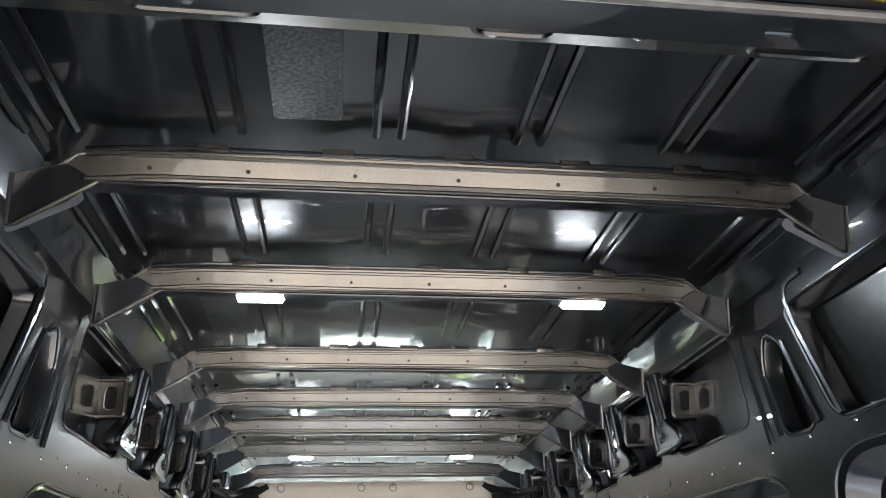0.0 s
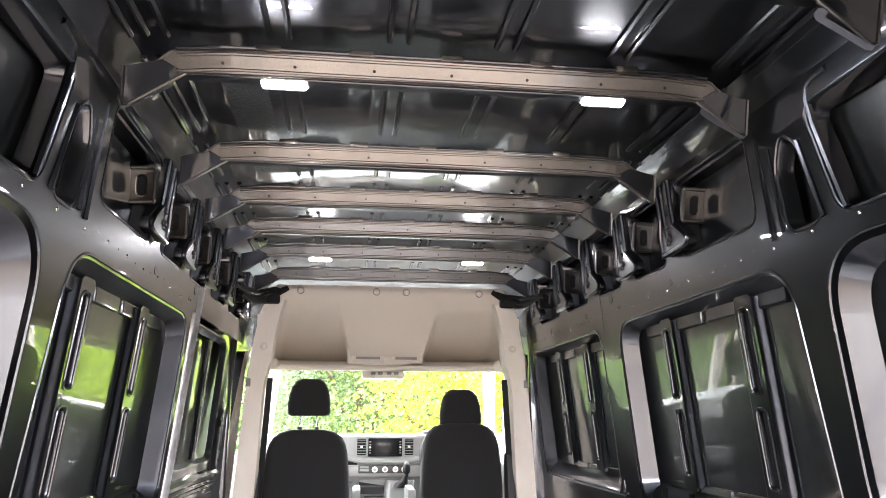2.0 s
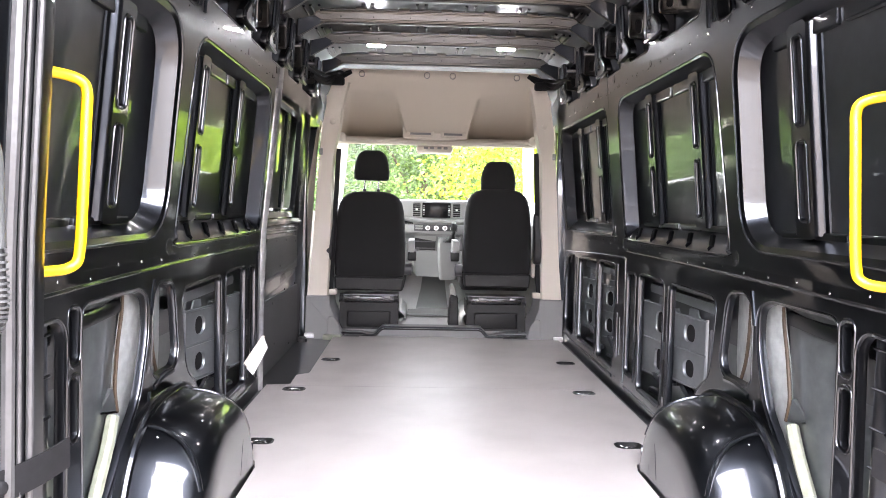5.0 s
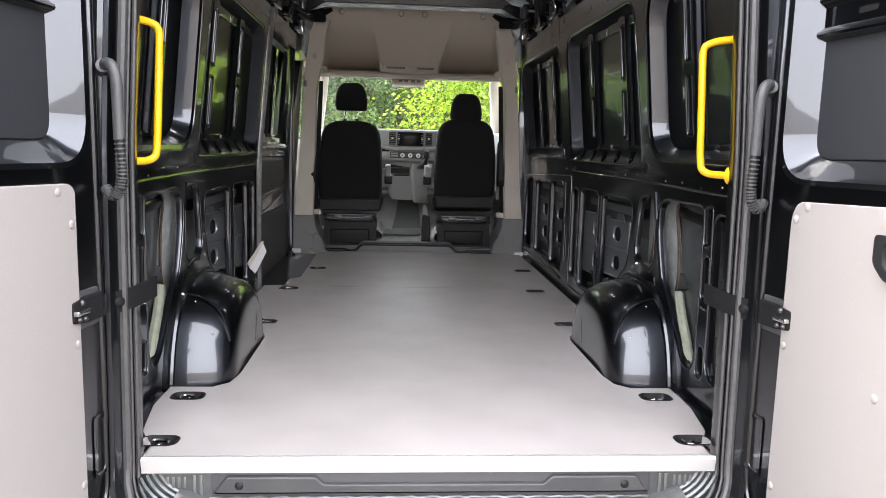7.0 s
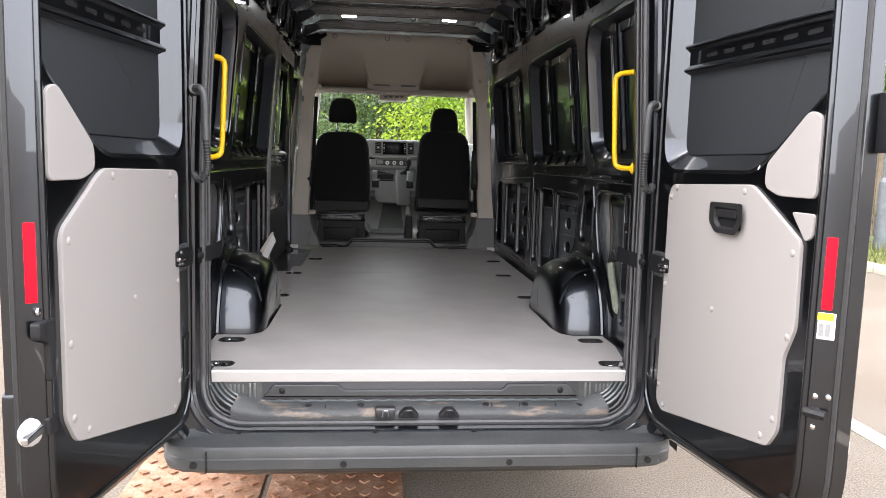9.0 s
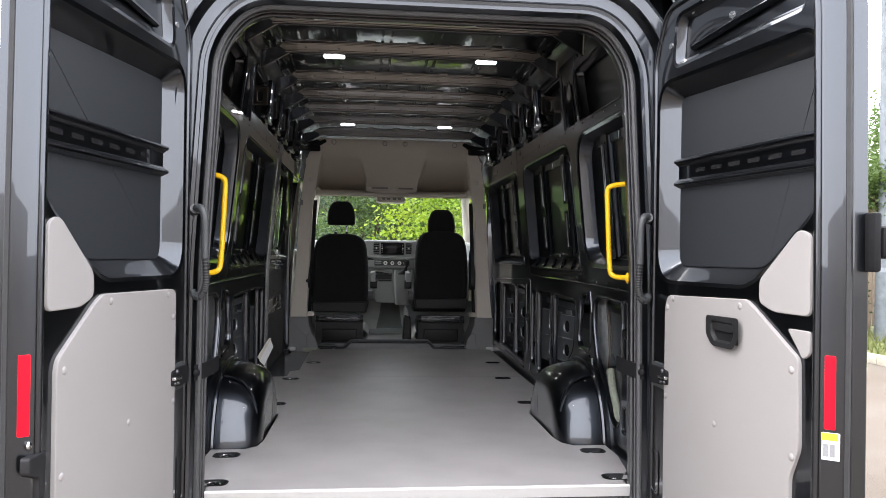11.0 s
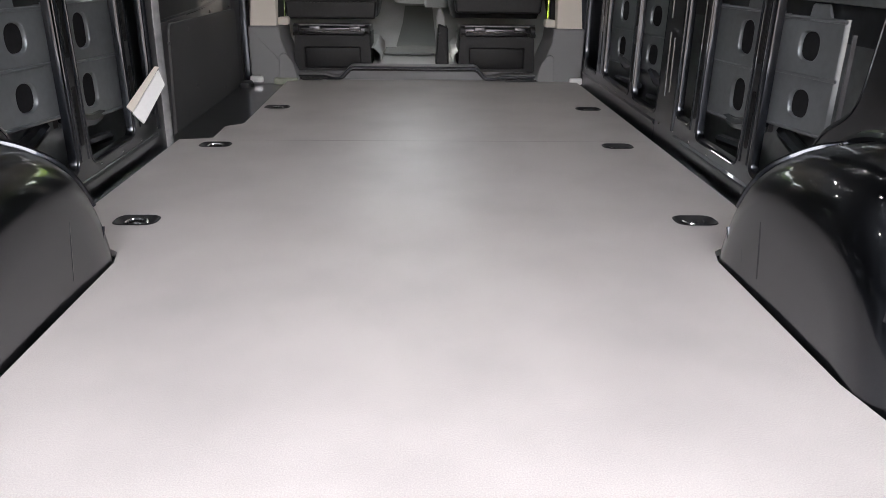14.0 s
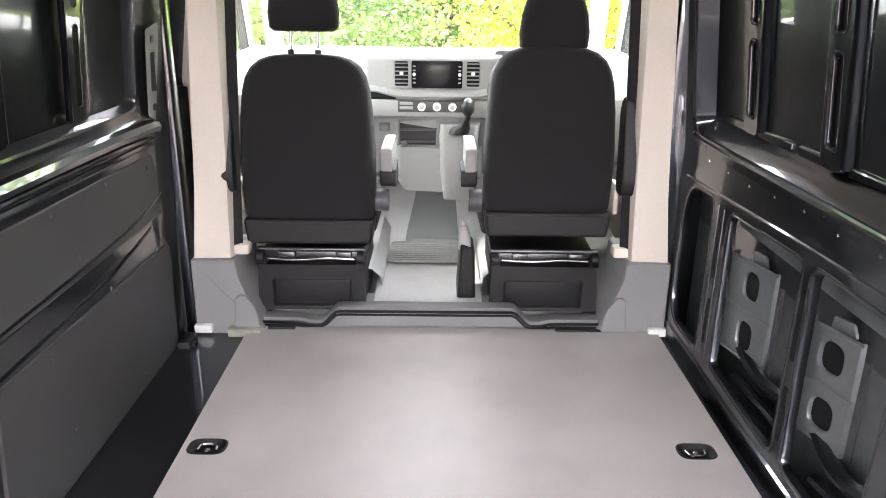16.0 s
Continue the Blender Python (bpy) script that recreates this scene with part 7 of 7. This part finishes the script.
# ---- outside ----
def cover_plate(x, y):
    t = thing("access_cover", (x, y, GROUND), label="rusty patterned cast iron access cover in the asphalt", category="manhole cover", group="access covers")
    bm = boxed(-0.285, 0.285, -0.40, 0.40, 0.0, 0.010, 0.004)
    part("cover", bm, RUST, t)
    studs = bmesh.new()
    for i in range(9):
        for j in range(13):
            u, v = -0.245 + 0.061 * i, -0.36 + 0.06 * j
            if (i + j) % 2 == 0 and not (i in (2, 6) and j in (3, 9)):
                q = bmesh.ops.create_cube(studs, size=1, matrix=Matrix.Translation((u, v, 0.011)) @ Matrix.Rotation(radians(45), 4, "Z") @ Matrix.Diagonal((0.032, 0.032, 0.014, 1)))
    tagged(part("tread_studs", studs, RUST, t), kind="stuff")
    for u, v in ((-0.123, -0.18), (0.121, -0.18), (-0.123, 0.18), (0.121, 0.18)):
        bm = cyl(bmesh.new(), (u, v, 0.008), (u, v, 0.014), 0.028, 16)
        part("keyhole_cap", bm, RUST, t)
    return t


cover_plate(-0.325, 0.55), cover_plate(-0.925, 0.55)

LEAF = material("green_leaves", (0.115, 0.175, 0.045), 0.55, grain=0.7, size=3.0, second=(0.075, 0.125, 0.035), second_size=1.5)
LEAFBRIGHT = material("young_green_leaves", (0.30, 0.40, 0.03), 0.55, grain=0.5, size=3.0, second=(0.19, 0.30, 0.025), second_size=1.5)
LEAFDARK = material("dark_green_leaves", (0.085, 0.120, 0.055), 0.55, grain=0.7, size=3.0, second=(0.055, 0.085, 0.040), second_size=1.5)
BARK = material("brown_bark", (0.09, 0.065, 0.045), 0.9, grain=0.6, size=20, bump=0.6, bump_size=40)
WOOD = material("weathered_fence_boards", (0.22, 0.17, 0.125), 0.85, grain=0.5, size=14, bump=0.4, bump_size=50, stretch=(6, 6, 0.6), spread=0.3)
GRASS = material("rough_grass", (0.10, 0.13, 0.03), 0.8, grain=0.7, size=8, second=(0.20, 0.18, 0.07), second_size=2)
POLE = material("grey_galvanised_pole", (0.16, 0.178, 0.195), 0.55, 0.3, grain=0.25, size=15, second=(0.13, 0.145, 0.16), second_size=3)
for m in (LEAF, LEAFBRIGHT, LEAFDARK):
    # leaves let part of the light through
    nt = m.node_tree
    bsdf = nt.nodes["Principled BSDF"]
    thin, mix = nt.nodes.new("ShaderNodeBsdfTranslucent"), nt.nodes.new("ShaderNodeMixShader")
    nt.links.new(bsdf.inputs["Base Color"].links[0].from_socket, thin.inputs["Color"])
    mix.inputs[0].default_value = 0.45
    nt.links.new(bsdf.outputs[0], mix.inputs[1])
    nt.links.new(thin.outputs[0], mix.inputs[2])
    nt.links.new(mix.outputs[0], nt.nodes["Material Output"].inputs["Surface"])


def crown_mesh(bm, rng, centre, size, count, leaf):
    """Leaves in uneven clumps, with gaps between them."""
    clumps = []
    for k in range(max(6, count // 90)):
        while True:
            p = Vector((rng.uniform(-1, 1), rng.uniform(-1, 1), rng.uniform(-1, 1)))
            if 0.25 < p.length < 1:
                break
        clumps.append((p, rng.uniform(0.16, 0.34)))
    for k in range(count):
        c, spread = clumps[rng.randrange(len(clumps))]
        p = c + Vector((rng.gauss(0, 1), rng.gauss(0, 1), rng.gauss(0, 0.8))) * spread * 0.6
        at = Vector((centre[0] + p.x * size[0], centre[1] + p.y * size[1], centre[2] + p.z * size[2]))
        if at.z < GROUND + 0.05:
            continue
        e = Euler((rng.uniform(-1.1, 1.1), rng.uniform(-1.1, 1.1), rng.uniform(0, 6.3)))
        m = e.to_matrix()
        w, h = leaf * rng.uniform(0.6, 1.3), leaf * rng.uniform(0.9, 1.8)
        vs = [bm.verts.new(at + m @ Vector(q)) for q in ((0, -h / 2, 0), (w / 2, 0, w * 0.15), (0, h / 2, 0), (-w / 2, 0, w * 0.15))]
        bm.faces.new(vs)
    return bm


def tree(at, size, height, mat, count, leaf, seed, name="tree", label="leafy green tree beside the yard"):
    rng = random.Random(seed)
    t = thing(name, (at[0], at[1], GROUND), label=label, category=name)
    low = height - size[2]
    bm = bmesh.new()
    tube(bm, [(0, 0, 0), (0.05, 0.03, low * 0.5), (-0.04, 0.05, height * 0.75)], 0.10 if name == "tree" else 0.04, 8)
    for k in range(6):
        a = k * 1.05
        tube(bm, [(0, 0, max(0.2, low * 0.6) + 0.1 * k), (math.cos(a) * size[0] * 0.4, math.sin(a) * size[1] * 0.4, height * 0.7), (math.cos(a) * size[0] * 0.7, math.sin(a) * size[1] * 0.7, height * 0.95)], 0.03, 6)
    part("trunk", bm, BARK, t)
    bm = bmesh.new()
    crown_mesh(bm, rng, (0, 0, height), size, count, leaf)
    tagged(part("crown", bm, mat, t, smooth=False), kind="stuff")
    return t


# trees seen through the windscreen and cab windows
tree((-3.6, 15.0), (2.6, 1.8, 3.0), 3.0, LEAFDARK, 16000, 0.075, 11)
tree((0.0, 17.0), (2.8, 1.8, 3.4), 3.2, LEAF, 16000, 0.075, 12)
tree((-4.9, 17.5), (2.0, 1.6, 2.8), 2.8, LEAF, 9000, 0.08, 13)
tree((3.6, 16.0), (2.6, 1.8, 3.2), 3.0, LEAF, 12000, 0.075, 14)
tree((1.9, 10.4), (1.9, 1.3, 2.2), 1.8, LEAFBRIGHT, 22000, 0.055, 15, "bush", "bright yellow-green leafy bush in front of the van")
tree((-1.6, 11.6), (1.6, 1.0, 1.3), 1.0, LEAF, 9000, 0.06, 16, "bush", "mid green bush in front of the van")
tree((6.2, 12.5), (2.4, 2.2, 2.8), 2.5, LEAF, 9000, 0.075, 17)
tree((-3.0, 9.6), (1.2, 1.2, 1.9), 1.6, LEAF, 9000, 0.06, 18, "bush", "mid green bush beside the van")
tree((4.6, 8.6), (1.3, 1.6, 1.9), 1.7, LEAF, 8000, 0.06, 19, "bush", "green bush beside the van")
# far wood behind the trees
bm = bmesh.new()
rng = random.Random(77)
rows = []
for k in range(60):
    a = math.radians(20 + 140 * k / 59)
    top = 3.6 + 4.2 * math.exp(-((math.degrees(a) - 90) / 22) ** 2) + 1.6 * noise.noise((k * 0.35, 0, 3.0)) + 0.9 * noise.noise((k * 1.3, 5.0, 0))
    rows.append([(27 * math.cos(a) + rng.uniform(-0.5, 0.5), 24 * math.sin(a) + rng.uniform(-0.6, 0.6), GROUND + top * q + rng.uniform(-0.15, 0.15) * (0 < q)) for q in (0, 0.2, 0.4, 0.6, 0.8, 1.0)])
loft(bm, rows, cap=False, closed=False)
for k in range(52000):
    i, q = rng.uniform(0, 58.9), rng.uniform(0.05, 1.06)
    a = math.radians(20 + 140 * i / 59)
    top = 3.6 + 4.2 * math.exp(-((math.degrees(a) - 90) / 22) ** 2) + 1.6 * noise.noise((i * 0.35, 0, 3.0)) + 0.9 * noise.noise((i * 1.3, 5.0, 0))
    at = Vector((26.4 * math.cos(a), 23.4 * math.sin(a), GROUND + top * q))
    m = Euler((rng.uniform(-1.2, 1.2), rng.uniform(-1.2, 1.2), rng.uniform(0, 6.3))).to_matrix()
    w = rng.uniform(0.06, 0.16)
    bm.faces.new([bm.verts.new(at + m @ Vector(p)) for p in ((0, -w, 0), (w * 0.7, 0, 0.05), (0, w, 0), (-w * 0.7, 0, 0.05))])
tagged(part("far_wood", bm, LEAFDARK, smooth=False), "dense green wood closing the view ahead", "wood", kind="stuff")
# trees of the yard, to the side of the van
tree((-13.2, 20.0), (2.4, 2.4, 2.9), 3.4, LEAF, 34000, 0.055, 21)
tree((-10.6, 22.5), (2.4, 2.2, 2.6), 2.8, LEAF, 34000, 0.055, 22)
tree((-16.5, 18.0), (2.6, 2.6, 3.2), 3.6, LEAFDARK, 24000, 0.06, 23)


def fence():
    t = thing("fence", (9.6, 9.4, GROUND), -32, label="weathered close-boarded timber fence on a bank", category="fence")
    rng = random.Random(4)
    meshes = []
    for k in range(4):
        bm = boxed(-0.072, 0.072, -0.012, 0.012, 0.25, 2.35 + 0.02 * k, 0.004)
        ob = part("board", bm, WOOD, t)
        meshes.append(ob.data)
        ob.location = ((-3.6 - 0.15 * k) * U, 0, 0)
    for k in range(52):
        ob = new("board", meshes[rng.randrange(4)])
        ob.parent = t
        ob.location = ((-3.4 + 0.15 * k) * U, rng.uniform(-0.008, 0.008), rng.uniform(-0.03, 0.03))
    for k in range(4):
        bm = boxed(-0.06, 0.06, 0.02, 0.12, 0.0, 2.4, 0.008)
        ob = part("post", bm, WOOD, t)
        ob.location = ((-3.4 + 2.4 * k) * U, 0, 0)
    for z in (0.6, 1.9):
        bm = boxed(-4.0, 4.4, 0.012, 0.05, z, z + 0.09)
        part("rail", bm, WOOD, t)
    return t


fence()
tree((9.3, 9.2), (1.5, 0.8, 0.55), 2.75, LEAF, 16000, 0.05, 31, "ivy", "ivy growing over the top of the fence")
tree((11.6, 8.2), (1.5, 0.8, 0.8), 2.7, LEAF, 16000, 0.05, 32, "ivy", "ivy growing over the top of the fence")
tree((7.75, 9.7), (0.7, 0.5, 0.55), 0.75, LEAFDARK, 5000, 0.06, 33, "bush", "dark green bush at the foot of the fence")
tree((10.6, 10.6), (2.2, 1.4, 1.5), 3.2, LEAF, 24000, 0.055, 34, label="leafy tree behind the fence")
# lamp post
t = thing("street_lamp", (8.36, 9.0, GROUND), label="tall grey street lamp post beside the fence", category="street lamp")
bm = bmesh.new()
cyl(bm, (0, 0, 0), (0, 0, 1.25), 0.115, 18)
cyl(bm, (0, 0, 1.25), (0, 0, 1.32), 0.115, 18, 0.082)
cyl(bm, (0, 0, 1.32), (0, 0, 6.2), 0.080, 16, 0.068)
part("post", bm, POLE, t)
bm = bmesh.new()
tube(bm, [(0, 0, 6.0), (-0.2, -0.05, 6.08), (-0.5, -0.1, 6.1)], 0.03, 8)
box(bm, -0.85, -0.45, -0.20, 0.0, 6.06, 6.14, 0.02)
part("lamp_head", bm, BLACK, t)
# verge and kerb
bm = bmesh.new()
rng = random.Random(9)
slab(bm, [(7.0, 5.2), (7.0, 8.6), (4.0, 14.0), (5.0, 16.0), (14.0, 11.0), (14.0, 3.0)], lambda u, v, d: Vector((u, v, GROUND + 0.10 - d)), 0.12, 0.02)
verge = tagged(part("verge", bm, GRASS), "rough grass verge along the fence", "verge", kind="structure")
bm = bmesh.new()
for k in range(2600):
    u, v = rng.uniform(7.1, 10.5), rng.uniform(5.0, 10.0)
    h = rng.uniform(0.06, 0.22)
    a = rng.uniform(0, 3.14)
    d = Vector((math.cos(a), math.sin(a), 0)) * 0.012
    p = Vector((u, v, GROUND + 0.10))
    bm.faces.new([bm.verts.new(q) for q in (p - d, p + d, p + Vector((rng.uniform(-0.06, 0.06), rng.uniform(-0.06, 0.06), h)))])
tagged(part("grass_blades", bm, GRASS, smooth=False), "rough tufts of yellowing grass on the verge", "grass", kind="stuff")
t = tagged(new("kerb"), "pale concrete kerb stones along the verge", "kerb", kind="structure")
for k in range(9):
    a, b = Vector((6.95, 5.2, 0)).lerp(Vector((6.95, 8.6, 0)), k / 9), Vector((6.95, 5.2, 0)).lerp(Vector((6.95, 8.6, 0)), (k + 0.97) / 9)
    bm = boxed(6.86, 7.0, a.y, b.y, GROUND - 0.02, GROUND + 0.12, 0.012)
    part("kerb_stone", bm, KERB, t)
bm = bmesh.new()
slab(bm, [(2.38, -3.0), (2.50, -3.0), (2.62, 3.4), (2.50, 3.4)], lambda u, v, d: Vector((u, v, GROUND + 0.006 - d)), 0.01)
tagged(part("ground_line", bm, KERB), "worn cream painted line on the asphalt", "road line", kind="structure")
bm = bmesh.new()
slab(bm, [(-12.0, 10.9), (-4.5, 11.1), (-4.5, 11.25), (-12.0, 11.05)], lambda u, v, d: Vector((u, v, GROUND + 0.006 - d)), 0.01)
tagged(part("ground_line", bm, WHITE), "white painted parking line on the asphalt", "road line", kind="structure")


def parked_van(x, y):
    t = thing("parked_van", (x, y, GROUND), 190, label="white panel van parked across the yard", category="van")
    bm = bmesh.new()
    outline = [(-2.2, 0.35), (2.15, 0.35), (2.2, 0.7), (2.1, 0.98), (1.55, 1.10), (1.0, 1.72), (0.6, 1.85), (-2.0, 1.85), (-2.2, 1.7)]
    slab(bm, rounded(outline, 0.12), lambda u, v, d: Vector((d - 0.85, u, v)), 1.7, 0.06)
    part("body", bm, VANWHITE, t)
    bm = bmesh.new()
    for sx in (-0.86, 0.86):
        slab(bm, rounded([(-0.12, 1.08), (1.30, 1.08), (0.92, 1.62), (-0.02, 1.66)], 0.05), lambda u, v, d: Vector((sx + d - 0.005, u, v)), 0.012)
    part("side_windows", bm, SCREEN, t)
    bm = bmesh.new()
    slab(bm, rrect(-0.72, 0.72, 0.0, 0.75, 0.06), lambda u, v, d: Vector((u, 1.57 - 0.56 * v / 0.75 + d * 0.1, 1.12 + v * 0.78)), 0.02)
    part("windscreen", bm, SCREEN, t)
    for sy in (-1.35, 1.40):
        for sx in (-0.78, 0.78):
            bm = cyl(bmesh.new(), (sx - 0.10, sy, 0.33), (sx + 0.10, sy, 0.33), 0.33, 26)
            w = part("wheel", bm, RUBBER, t)
            bm = cyl(bmesh.new(), (sx - 0.105, sy, 0.33), (sx + 0.105, sy, 0.33), 0.21, 20)
            part("rim", bm, POLE, w)
    for sx in (-0.92, 0.92):
        bm = boxed(sx - 0.07, sx + 0.07, 1.05, 1.15, 1.12, 1.30, 0.03)
        part("mirror", bm, BLACK, t)
    for sx in (-0.86, 0.86):
        bm = boxed(sx - 0.012, sx + 0.012, -0.92, 1.0, 0.52, 0.62, 0.01)
        part("side_moulding", bm, BLACK, t)
        bm = boxed(sx - 0.012, sx + 0.012, -2.05, -1.25, 1.06, 1.10, 0.008)
        part("door_rail", bm, BLACK, t)
        for y0 in (-0.62, -0.40):
            bm = boxed(sx - 0.03, sx + 0.03, y0, y0 + 0.10, 0.78, 0.98, 0.02)
            part("door_handle", bm, BLACK, t)
        for y0 in (-1.02, -0.26):
            bm = boxed(sx - 0.004, sx + 0.004, y0, y0 + 0.012, 0.42, 1.70, 0.002)
            part("door_gap", bm, BLACK, t)
    return t


VANWHITE = material("white_van_paint", (0.75, 0.76, 0.76), 0.3, coat=0.6, grain=0.04, size=5)
parked_van(-8.24, 13.02)

# plain wall added out of view behind the van, to give the paint cream reflections
PLASTER = material("unseen_beige_plaster", (0.44, 0.38, 0.30), 0.9, grain=0.3, size=6, bump=0.3, bump_size=40, second=(0.36, 0.32, 0.26), second_size=0.5)
bm = boxed(-34, 34, -24.3, -24.0, GROUND, 3.4, 0.02)
tagged(part("yard_wall", bm, PLASTER), "added beige wall out of view behind the van, for reflections", "wall", kind="structure")
